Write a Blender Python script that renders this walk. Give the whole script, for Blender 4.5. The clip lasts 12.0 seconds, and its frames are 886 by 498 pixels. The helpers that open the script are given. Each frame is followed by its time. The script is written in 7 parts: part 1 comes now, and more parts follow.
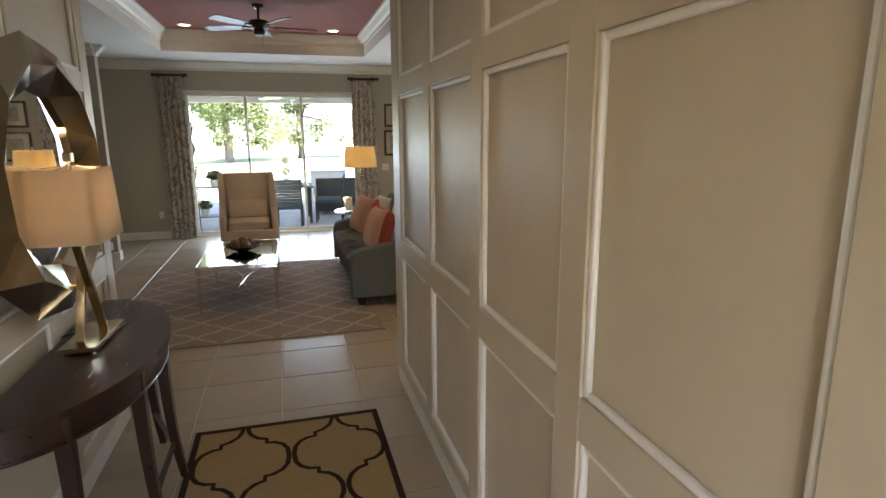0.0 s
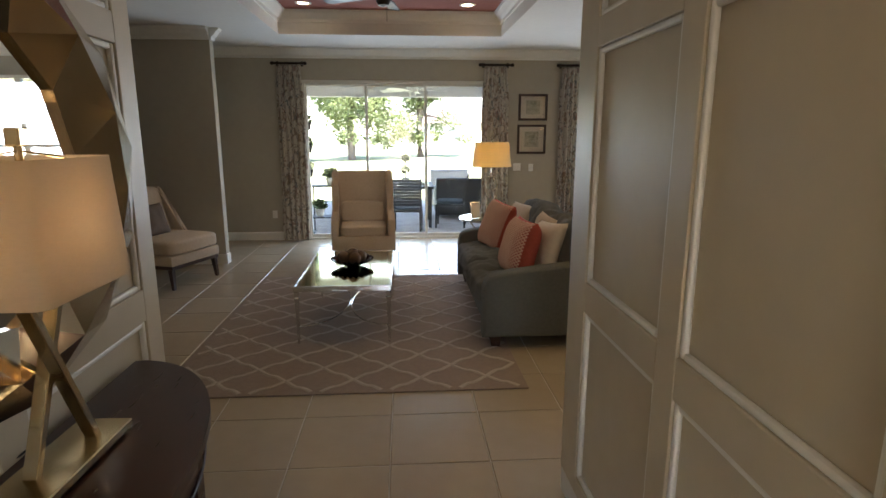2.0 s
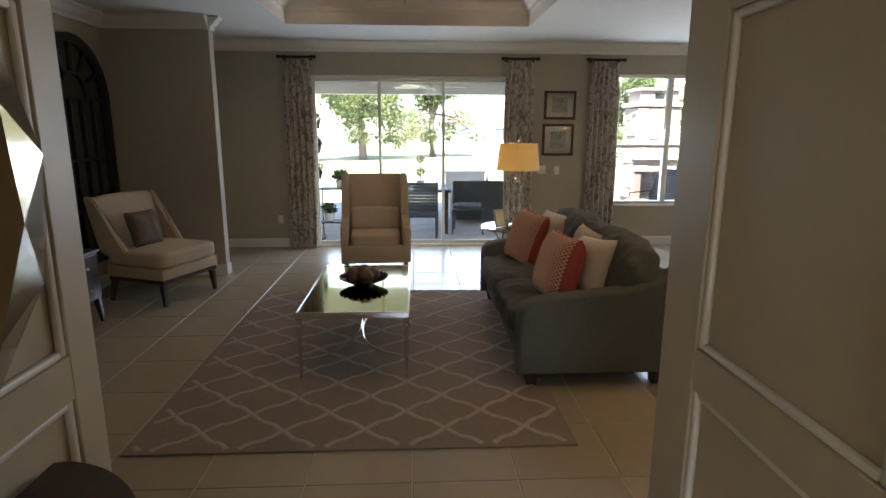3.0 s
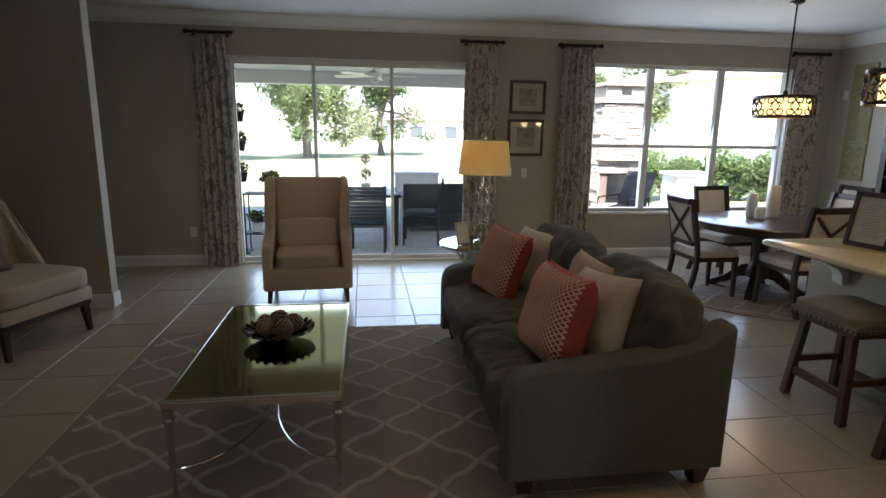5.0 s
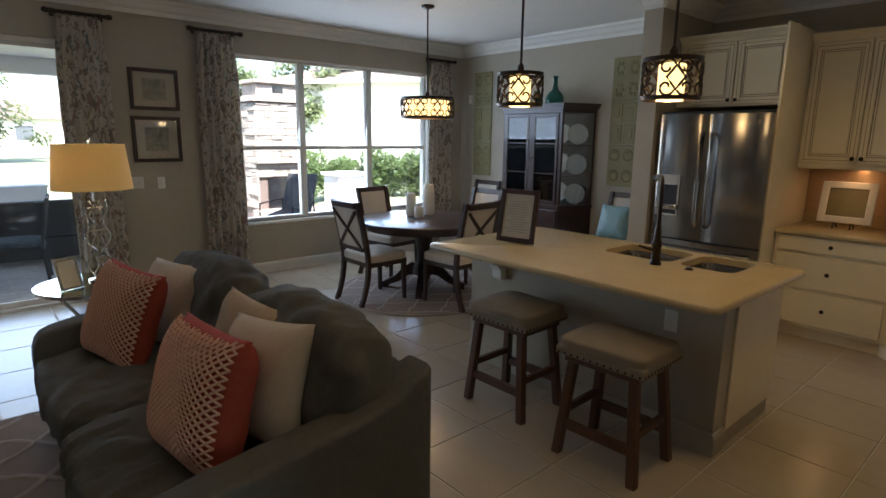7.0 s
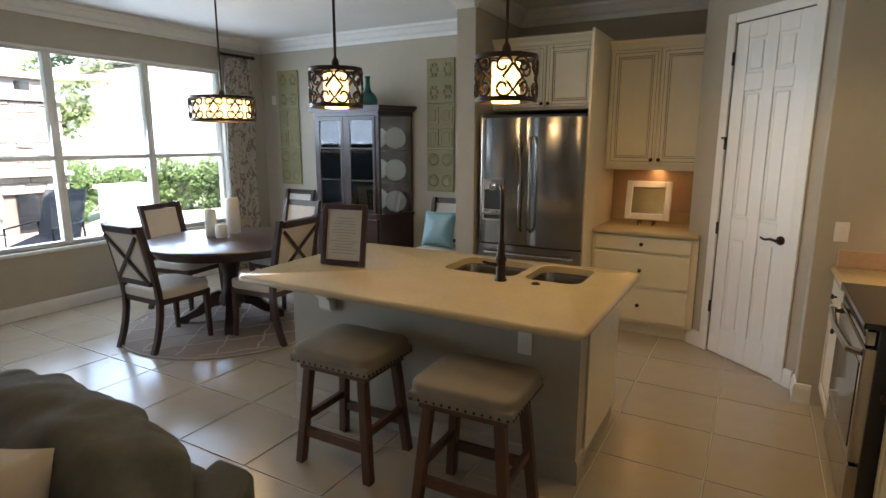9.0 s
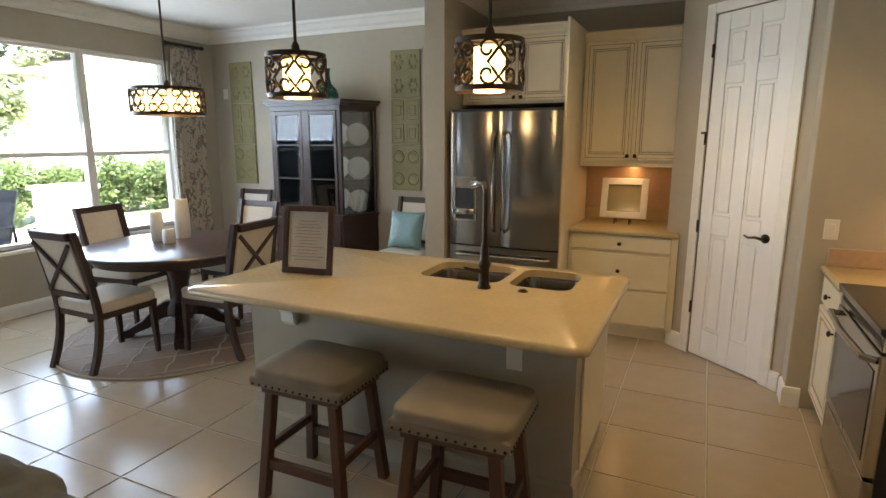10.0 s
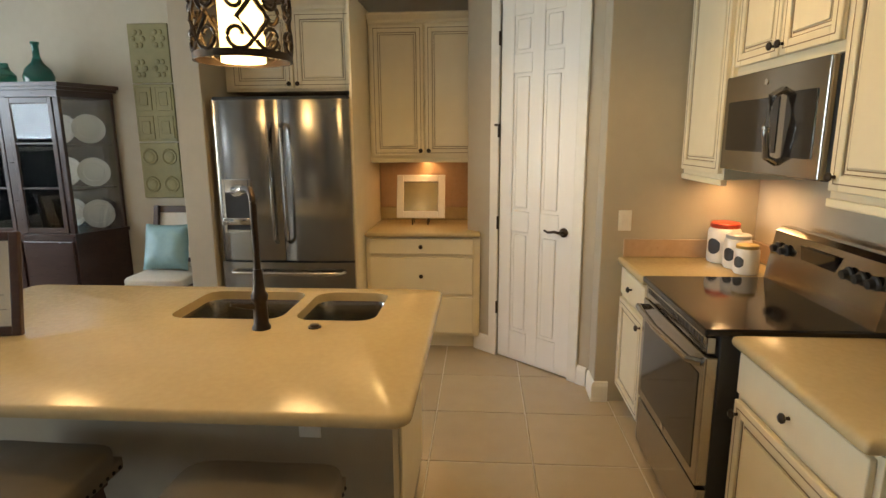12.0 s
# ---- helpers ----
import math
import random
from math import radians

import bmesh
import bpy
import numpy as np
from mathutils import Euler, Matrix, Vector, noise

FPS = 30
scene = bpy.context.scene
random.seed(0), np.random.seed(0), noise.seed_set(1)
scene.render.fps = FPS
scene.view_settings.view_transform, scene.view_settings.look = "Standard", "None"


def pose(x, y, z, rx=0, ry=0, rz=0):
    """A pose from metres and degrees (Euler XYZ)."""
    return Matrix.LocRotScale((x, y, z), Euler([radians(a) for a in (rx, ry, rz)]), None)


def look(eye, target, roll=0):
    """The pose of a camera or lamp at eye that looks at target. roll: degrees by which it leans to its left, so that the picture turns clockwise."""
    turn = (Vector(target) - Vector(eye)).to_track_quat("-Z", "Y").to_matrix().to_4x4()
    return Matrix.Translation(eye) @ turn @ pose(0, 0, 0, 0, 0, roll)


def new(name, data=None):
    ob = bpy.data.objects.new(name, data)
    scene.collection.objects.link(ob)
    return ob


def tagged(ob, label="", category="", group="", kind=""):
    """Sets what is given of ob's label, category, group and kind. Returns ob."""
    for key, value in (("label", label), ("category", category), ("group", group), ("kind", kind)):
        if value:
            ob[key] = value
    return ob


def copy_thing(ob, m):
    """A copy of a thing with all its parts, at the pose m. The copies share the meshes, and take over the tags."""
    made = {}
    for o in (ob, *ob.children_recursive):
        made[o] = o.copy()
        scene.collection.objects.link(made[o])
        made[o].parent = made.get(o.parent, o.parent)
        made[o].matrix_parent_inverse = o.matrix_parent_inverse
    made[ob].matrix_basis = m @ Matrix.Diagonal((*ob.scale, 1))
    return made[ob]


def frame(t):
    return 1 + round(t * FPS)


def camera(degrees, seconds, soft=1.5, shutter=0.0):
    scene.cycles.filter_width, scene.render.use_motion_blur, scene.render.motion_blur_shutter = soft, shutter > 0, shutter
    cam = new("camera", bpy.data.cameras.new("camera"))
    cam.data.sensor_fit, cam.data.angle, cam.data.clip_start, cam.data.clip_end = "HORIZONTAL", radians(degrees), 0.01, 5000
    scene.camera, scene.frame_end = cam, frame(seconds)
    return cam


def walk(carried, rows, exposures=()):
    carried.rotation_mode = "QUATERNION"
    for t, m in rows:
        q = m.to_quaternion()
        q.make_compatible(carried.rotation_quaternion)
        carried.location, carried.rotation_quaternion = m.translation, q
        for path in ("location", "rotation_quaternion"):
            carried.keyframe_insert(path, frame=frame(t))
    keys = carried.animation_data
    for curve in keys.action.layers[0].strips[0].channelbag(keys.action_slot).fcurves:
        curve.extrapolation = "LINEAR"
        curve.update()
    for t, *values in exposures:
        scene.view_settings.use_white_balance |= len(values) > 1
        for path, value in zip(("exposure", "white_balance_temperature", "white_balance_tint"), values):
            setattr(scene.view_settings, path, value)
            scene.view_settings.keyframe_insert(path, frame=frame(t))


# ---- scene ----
cam = camera(76.9, 12.0)
PATH = [
    (0, (1.389, 1.32, 1.712), (1.916, 3.205, 1.303), -0.3),
    (0.5, (1.419, 1.641, 1.686), (1.785, 3.563, 1.276), -0.4),
    (1, (1.368, 1.976, 1.641), (1.605, 3.92, 1.235), -0.2),
    (1.5, (1.359, 2.331, 1.619), (1.538, 4.282, 1.213), -0.1),
    (2, (1.369, 2.685, 1.628), (1.505, 4.638, 1.221), 0.0),
    (2.5, (1.335, 3.02, 1.63), (1.439, 4.975, 1.223), 0.1),
    (3, (1.3, 3.345, 1.635), (1.4, 5.3, 1.225), 0.2),
    (5, (1.367, 4.577, 1.597), (1.645, 6.514, 1.184), 0.8),
    (5.5, (1.486, 4.789, 1.588), (1.947, 6.693, 1.181), 0.5),
    (6, (1.556, 4.98, 1.584), (2.328, 6.78, 1.18), 0.6),
    (6.5, (1.652, 5.117, 1.591), (2.733, 6.75, 1.187), 0.6),
    (7, (1.738, 5.225, 1.594), (3.036, 6.694, 1.199), 0.7),
    (7.5, (1.797, 5.347, 1.601), (3.276, 6.638, 1.216), 0.6),
    (9.5, (2.189, 5.73, 1.611), (3.932, 6.632, 1.228), 0.1),
    (10, (2.29, 5.84, 1.591), (4.067, 6.672, 1.205), 0.1),
    (10.5, (2.431, 5.869, 1.574), (4.253, 6.597, 1.187), 0.0),
    (11, (2.585, 5.867, 1.568), (4.455, 6.46, 1.178), -0.1),
    (11.5, (2.722, 5.899, 1.575), (4.644, 6.288, 1.182), -0.3),
    (12, (2.868, 5.98, 1.559), (4.824, 6.116, 1.166), -0.3),
]
EXPOSURE = [(0.0, 3.4, 6350, 14), (1.5, 3.33, 6400, 14), (3.0, 2.93, 6400, 14), (5.0, 2.5, 6000, 13), (6.5, 2.4, 5950, 13), (7.5, 2.5, 5950, 13), (9.5, 3.24, 6330, 12), (10.5, 3.43, 6750, 11), (12.0, 3.53, 6980, 10)]
walk(cam, [(t, look(eye, target, roll)) for t, eye, target, roll in PATH], EXPOSURE)

# ---- world, sun, exposure ----
world = bpy.data.worlds.new("sky")
scene.world = world
world.use_nodes = True
wn = world.node_tree.nodes
sky = wn.new("ShaderNodeTexSky")
sky.sky_type = 'NISHITA'
sky.sun_disc = False
sky.sun_elevation = radians(52)
sky.sun_rotation = radians(200)
wn["Background"].inputs[1].default_value = 0.15
world.node_tree.links.new(sky.outputs[0], wn["Background"].inputs[0])


def lamp(name, kind, m, energy, colour, **kw):
    data = bpy.data.lights.new(name, kind)
    data.energy, data.color = energy, colour
    if kind == 'AREA':
        data.shape = 'RECTANGLE'
        data.size, data.size_y = kw["size"]
    elif kind == 'SUN':
        data.angle = radians(kw["angle"])
    elif kind == 'SPOT':
        data.spot_size, data.spot_blend, data.shadow_soft_size = radians(kw["cone"]), 0.6, kw["size"]
    else:
        data.shadow_soft_size = kw["size"]
    ob = new(name, data)
    ob.matrix_world = m
    return ob


lamp("sun", 'SUN', look((-4, -9, 14), (0, 0, 0)), 5.0, (1, 0.95, 0.87), angle=0.53)
WARM = (1.0, 0.70, 0.38)
lamp("slider_daylight", 'AREA', look((1.26, 11.50, 0.86), (1.26, 5, 0.75)), 8.0, (0.68, 0.84, 1.0), size=(2.5, 1.45))
lamp("window_daylight", 'AREA', look((5.44, 11.50, 1.5), (5.44, 6, 0.3)), 11.5, (0.68, 0.83, 1.0), size=(2.6, 1.7))
lamp("entry_daylight", 'AREA', look((1.24, 0.35, 1.5), (1.24, 4, 1.0)), 1.0, (1.0, 0.90, 0.76), size=(1.1, 1.9))


# ---- materials ----
def material(name, base, second=None, rough=0.6, metal=0.0, scale=30.0, bump=0.15, fine=300.0, stretch=(1, 1, 1), coat=0.0, spread=(0.35, 0.7), per=0.0, spec=0.5, large=2.0):
    m = bpy.data.materials.new(name)
    m.use_nodes = True
    n, ln = m.node_tree.nodes, m.node_tree.links
    b = n["Principled BSDF"]
    second = second or tuple(c * 0.86 for c in base)
    co = n.new("ShaderNodeTexCoord")
    mp = n.new("ShaderNodeMapping")
    mp.inputs["Scale"].default_value = stretch
    ln.new(co.outputs["Object"], mp.inputs["Vector"])
    a = n.new("ShaderNodeTexNoise")
    a.inputs["Scale"].default_value, a.inputs["Detail"].default_value = scale, 6
    ln.new(mp.outputs[0], a.inputs["Vector"])
    g = n.new("ShaderNodeTexNoise")
    g.inputs["Scale"].default_value, g.inputs["Detail"].default_value = large, 3
    ln.new(mp.outputs[0], g.inputs["Vector"])
    mixv = n.new("ShaderNodeMath")
    mixv.operation = 'MULTIPLY_ADD'
    mixv.inputs[1].default_value = 0.5
    ln.new(g.outputs["Fac"], mixv.inputs[0])
    half = n.new("ShaderNodeMath")
    half.operation = 'MULTIPLY'
    half.inputs[1].default_value = 0.5
    ln.new(a.outputs["Fac"], half.inputs[0])
    ln.new(half.outputs[0], mixv.inputs[2])
    fac = mixv.outputs[0]
    if per:
        info = n.new("ShaderNodeObjectInfo")
        add = n.new("ShaderNodeMath")
        add.operation = 'MULTIPLY_ADD'
        add.inputs[1].default_value = per
        ln.new(info.outputs["Random"], add.inputs[0])
        ln.new(fac, add.inputs[2])
        fac = add.outputs[0]
    ramp = n.new("ShaderNodeValToRGB")
    ramp.color_ramp.elements[0].position, ramp.color_ramp.elements[1].position = spread
    ramp.color_ramp.elements[0].color, ramp.color_ramp.elements[1].color = (*base, 1), (*second, 1)
    ln.new(fac, ramp.inputs[0])
    ln.new(ramp.outputs[0], b.inputs["Base Color"])
    rr = n.new("ShaderNodeMapRange")
    rr.inputs["To Min"].default_value, rr.inputs["To Max"].default_value = max(0.02, rough - 0.07), min(1, rough + 0.07)
    ln.new(a.outputs["Fac"], rr.inputs["Value"])
    ln.new(rr.outputs[0], b.inputs["Roughness"])
    b.inputs["Metallic"].default_value = metal
    b.inputs["Specular IOR Level"].default_value = spec
    b.inputs["Coat Weight"].default_value = coat
    b.inputs["Coat Roughness"].default_value = 0.12
    if bump:
        f = n.new("ShaderNodeTexNoise")
        f.inputs["Scale"].default_value, f.inputs["Detail"].default_value = fine, 3
        ln.new(mp.outputs[0], f.inputs["Vector"])
        bp = n.new("ShaderNodeBump")
        bp.inputs["Strength"].default_value, bp.inputs["Distance"].default_value = bump, 0.004
        ln.new(f.outputs["Fac"], bp.inputs["Height"])
        ln.new(bp.outputs[0], b.inputs["Normal"])
    return m


def glow(name, colour, strength, base=(0.9, 0.85, 0.7)):
    m = material(name, base, rough=0.7, bump=0.1)
    b = m.node_tree.nodes["Principled BSDF"]
    b.inputs["Emission Color"].default_value = (*colour, 1)
    b.inputs["Emission Strength"].default_value = strength
    return m


def clear_glass(name, tint=(1, 1, 1), ior=1.45):
    m = bpy.data.materials.new(name)
    m.use_nodes = True
    n, ln = m.node_tree.nodes, m.node_tree.links
    n.remove(n["Principled BSDF"])
    t, g, mx, fr = n.new("ShaderNodeBsdfTransparent"), n.new("ShaderNodeBsdfGlossy"), n.new("ShaderNodeMixShader"), n.new("ShaderNodeFresnel")
    t.inputs[0].default_value = (*tint, 1)
    g.inputs["Roughness"].default_value = 0.02
    fr.inputs["IOR"].default_value = ior
    ln.new(fr.outputs[0], mx.inputs[0])
    ln.new(t.outputs[0], mx.inputs[1])
    ln.new(g.outputs[0], mx.inputs[2])
    ln.new(mx.outputs[0], n["Material Output"].inputs["Surface"])
    return m


M = {}
M["wall"] = material("beige_wall_paint", (0.43, 0.385, 0.30), (0.40, 0.355, 0.275), 0.72, scale=12, bump=0.25, fine=180)
M["wains"] = material("cream_panel_paint", (0.56, 0.485, 0.36), (0.52, 0.45, 0.33), 0.38, scale=9, bump=0.05, fine=90)
M["trim"] = material("white_trim_paint", (0.78, 0.76, 0.70), (0.72, 0.70, 0.64), 0.4, scale=15, bump=0.05)
M["door"] = material("white_door_paint", (0.82, 0.80, 0.76), (0.76, 0.74, 0.70), 0.38, scale=8, bump=0.08, stretch=(1, 1, 0.2))
M["ceiling"] = material("white_ceiling_paint", (0.72, 0.70, 0.65), (0.67, 0.65, 0.60), 0.85, scale=18, bump=0.4, fine=130)
M["red"] = material("rust_ceiling_paint", (0.28, 0.085, 0.05), (0.24, 0.07, 0.045), 0.8, scale=10, bump=0.25, fine=130)
M["tile"] = material("beige_porcelain_tile", (0.345, 0.285, 0.21), (0.405, 0.345, 0.26), 0.22, scale=9, bump=0.05, fine=40, per=0.2, large=1.6, spread=(0.3, 0.95))
M["grout"] = material("pale_grout", (0.50, 0.46, 0.39), (0.43, 0.39, 0.33), 0.9, scale=60)
M["espresso"] = material("espresso_wood", (0.030, 0.012, 0.009), (0.055, 0.024, 0.016), 0.3, scale=14, bump=0.1, stretch=(1, 8, 8), coat=0.4)
M["walnut"] = material("dark_walnut_wood", (0.030, 0.014, 0.010), (0.055, 0.026, 0.017), 0.4, scale=12, bump=0.15, stretch=(8, 8, 1), coat=0.15)
M["stoolwood"] = material("brown_stool_wood", (0.075, 0.034, 0.018), (0.125, 0.058, 0.028), 0.5, scale=14, bump=0.2, stretch=(8, 8, 1))
M["cabinet"] = material("cream_cabinet_paint", (0.74, 0.66, 0.48), (0.68, 0.60, 0.43), 0.4, scale=8, bump=0.05, large=1.2)
M["glaze"] = material("brown_glaze_line", (0.22, 0.15, 0.08), rough=0.6)
M["quartz"] = material("beige_quartz", (0.40, 0.315, 0.175), (0.47, 0.375, 0.215), 0.22, scale=45, bump=0.0, large=5, spread=(0.3, 0.75))
M["splash"] = material("brown_splash_stone", (0.40, 0.27, 0.17), (0.46, 0.32, 0.21), 0.3, scale=40, bump=0.03, large=5)
M["steel"] = material("brushed_steel", (0.40, 0.375, 0.34), (0.35, 0.33, 0.30), 0.17, 1.0, scale=3, bump=0.0, fine=90, stretch=(3, 3, 0.3))
M["sinksteel"] = material("satin_sink_steel", (0.30, 0.28, 0.25), (0.24, 0.225, 0.20), 0.22, 1.0, scale=20, bump=0.03)
M["chrome"] = material("polished_nickel", (0.75, 0.73, 0.70), (0.68, 0.66, 0.62), 0.12, 1.0, scale=8, bump=0)
M["champagne"] = material("champagne_metal", (0.62, 0.52, 0.34), (0.52, 0.42, 0.26), 0.24, 1.0, scale=20, bump=0.04)
M["bronze"] = material("oil_rubbed_bronze", (0.028, 0.020, 0.015), (0.055, 0.036, 0.022), 0.36, 0.7, scale=40, bump=0.08)
M["iron"] = material("black_iron", (0.018, 0.015, 0.013), (0.035, 0.028, 0.022), 0.5, 0.5, scale=50, bump=0.2)
M["mirror"] = material("mirror_silver", (0.88, 0.89, 0.88), (0.86, 0.87, 0.86), 0.08, 1.0, scale=3, bump=0)
M["mirror"].node_tree.nodes["Principled BSDF"].inputs["Roughness"].default_value = 0.01
for link in list(M["mirror"].node_tree.links):
    if link.to_socket.name == "Roughness":
        M["mirror"].node_tree.links.remove(link)
M["tabletop"] = material("antique_mirror_glass", (0.55, 0.53, 0.29), (0.48, 0.465, 0.25), 0.06, 1.0, scale=3, bump=0)
M["bevelmirror"] = material("bronze_mirror_facet", (0.46, 0.39, 0.29), (0.36, 0.30, 0.21), 0.12, 1.0, scale=8, bump=0.03)
M["sofa"] = material("grey_green_sofa_fabric", (0.135, 0.138, 0.125), (0.102, 0.105, 0.096), 0.92, scale=40, bump=0.5, fine=420, spec=0.2)
M["cream_fabric"] = material("cream_upholstery", (0.56, 0.46, 0.35), (0.48, 0.39, 0.29), 0.9, scale=40, bump=0.5, fine=420, spec=0.2)
M["ivory_fabric"] = material("ivory_upholstery", (0.62, 0.56, 0.47), (0.54, 0.48, 0.40), 0.9, scale=40, bump=0.45, fine=420, spec=0.2)
M["taupe_fabric"] = material("taupe_suede", (0.26, 0.222, 0.168), (0.205, 0.174, 0.13), 0.85, scale=9, bump=0.3, fine=320, spec=0.25)
M["coral"] = material("coral_fabric", (0.40, 0.085, 0.06), (0.33, 0.065, 0.047), 0.9, scale=40, bump=0.4, spec=0.2)
M["brownpil"] = material("brown_pillow_fabric", (0.14, 0.10, 0.07), rough=0.9, bump=0.4)
M["teal"] = material("teal_silk", (0.24, 0.38, 0.38), (0.19, 0.31, 0.32), 0.45, scale=25, bump=0.3)
M["rug"] = material("taupe_wool_rug", (0.285, 0.23, 0.195), (0.24, 0.193, 0.163), 0.98, scale=30, bump=0.9, fine=260, spec=0.1)
M["rugline"] = material("ivory_rug_pile", (0.45, 0.39, 0.33), (0.385, 0.333, 0.28), 0.98, scale=40, bump=0.9, fine=300, spec=0.1)
M["mat"] = material("tan_sisal", (0.36, 0.255, 0.12), (0.30, 0.205, 0.095), 0.95, scale=60, bump=0.8, fine=350, spec=0.1)
M["matline"] = material("dark_brown_pile", (0.030, 0.017, 0.010), (0.045, 0.026, 0.016), 0.95, scale=60, bump=0.8, spec=0.1)
M["dishgreen"] = material("white_porcelain", (0.80, 0.80, 0.76), rough=0.15, bump=0)
M["white"] = material("white_ceramic", (0.78, 0.75, 0.69), rough=0.3, bump=0.03)
M["paper"] = material("cream_paper", (0.68, 0.63, 0.52), (0.62, 0.57, 0.46), 0.8, scale=20, bump=0.03)
M["ink"] = material("grey_print", (0.42, 0.39, 0.33), rough=0.9, bump=0)
M["black"] = material("black_gloss", (0.010, 0.010, 0.011), (0.014, 0.013, 0.013), 0.08, scale=20, bump=0)
M["blackmatte"] = material("black_plastic", (0.02, 0.02, 0.02), rough=0.5, bump=0.05)
M["farpane"] = material("grey_far_window", (0.10, 0.11, 0.12), rough=0.3, bump=0)
M["greenart"] = material("olive_pressed_tin", (0.24, 0.21, 0.09), (0.19, 0.165, 0.07), 0.55, scale=15, bump=0.2)
M["artprint"] = material("botanical_print", (0.52, 0.49, 0.38), (0.30, 0.30, 0.22), 0.8, scale=22, bump=0, spread=(0.42, 0.62))
M["goldprint"] = material("gold_print", (0.24, 0.20, 0.085), (0.19, 0.155, 0.065), 0.25, scale=10, bump=0, coat=0.6)
M["redlid"] = material("red_lid_plastic", (0.55, 0.06, 0.025), rough=0.35, bump=0)
M["greylid"] = material("grey_lid_plastic", (0.40, 0.42, 0.42), rough=0.35, bump=0)
M["yellowlid"] = material("ochre_lid_plastic", (0.45, 0.32, 0.10), rough=0.35, bump=0)


def shade_cloth(name, base, second, through_colour, share):
    """Lamp-shade linen that lets part of the bulb's light through."""
    m = material(name, base, second, 0.9, scale=60, bump=0.5, fine=500, stretch=(1, 1, 4))
    sh = m.node_tree
    tr_ = sh.nodes.new("ShaderNodeBsdfTranslucent")
    tr_.inputs[0].default_value = (*through_colour, 1)
    mx_ = sh.nodes.new("ShaderNodeMixShader")
    mx_.inputs[0].default_value = share
    sh.links.new(sh.nodes["Principled BSDF"].outputs[0], mx_.inputs[1])
    sh.links.new(tr_.outputs[0], mx_.inputs[2])
    sh.links.new(mx_.outputs[0], sh.nodes["Material Output"].inputs["Surface"])
    return m


M["shade"] = shade_cloth("linen_lamp_shade", (0.62, 0.52, 0.33), (0.54, 0.45, 0.28), (0.82, 0.69, 0.42), 0.45)
M["oatshade"] = shade_cloth("oatmeal_lamp_shade", (0.56, 0.47, 0.36), (0.49, 0.41, 0.31), (0.78, 0.66, 0.50), 0.36)
M["pendantglass"] = glow("lit_amber_glass", (1.0, 0.62, 0.20), 0.50)
M["bulbglow"] = glow("lit_bulb", (1.0, 0.80, 0.50), 1.5)
M["canglow"] = glow("lit_downlight", (1.0, 0.78, 0.50), 2.5)
M["glass"] = clear_glass("window_glass")
M["cabglass"] = clear_glass("cabinet_glass", (0.93, 0.92, 0.89), 1.8)
M["wicker"] = material("dark_wicker", (0.014, 0.013, 0.013), (0.03, 0.028, 0.026), 0.55, scale=70, bump=0.8, fine=160)
M["patiocushion"] = material("slate_cushion", (0.05, 0.065, 0.08), rough=0.9, bump=0.4)
M["paver"] = material("grey_paver", (0.30, 0.275, 0.255), (0.40, 0.37, 0.34), 0.85, scale=25, bump=0.5, fine=120, per=0.3)
M["grass"] = material("lawn_grass", (0.20, 0.22, 0.11), (0.25, 0.26, 0.15), 0.95, scale=3, bump=0.6, fine=60, large=0.2)
M["leaf"] = material("tree_leaves", (0.13, 0.16, 0.07), (0.17, 0.20, 0.10), 0.7, scale=2, bump=0.2, per=0.2)
M["hedge"] = material("hedge_leaves", (0.10, 0.145, 0.055), (0.14, 0.185, 0.085), 0.65, scale=4, bump=0.2)
M["bark"] = material("grey_bark", (0.14, 0.11, 0.085), (0.20, 0.16, 0.13), 0.95, scale=12, bump=0.8, fine=40)
M["stone"] = material("tan_ledger_stone", (0.22, 0.18, 0.145), (0.36, 0.31, 0.26), 0.9, scale=15, bump=0.6, fine=50, per=0.4)
M["stucco"] = material("white_stucco", (0.72, 0.70, 0.66), (0.66, 0.64, 0.60), 0.9, scale=15, bump=0.5, fine=90)
M["roof"] = material("brown_roof", (0.16, 0.12, 0.10), rough=0.9, bump=0.4)


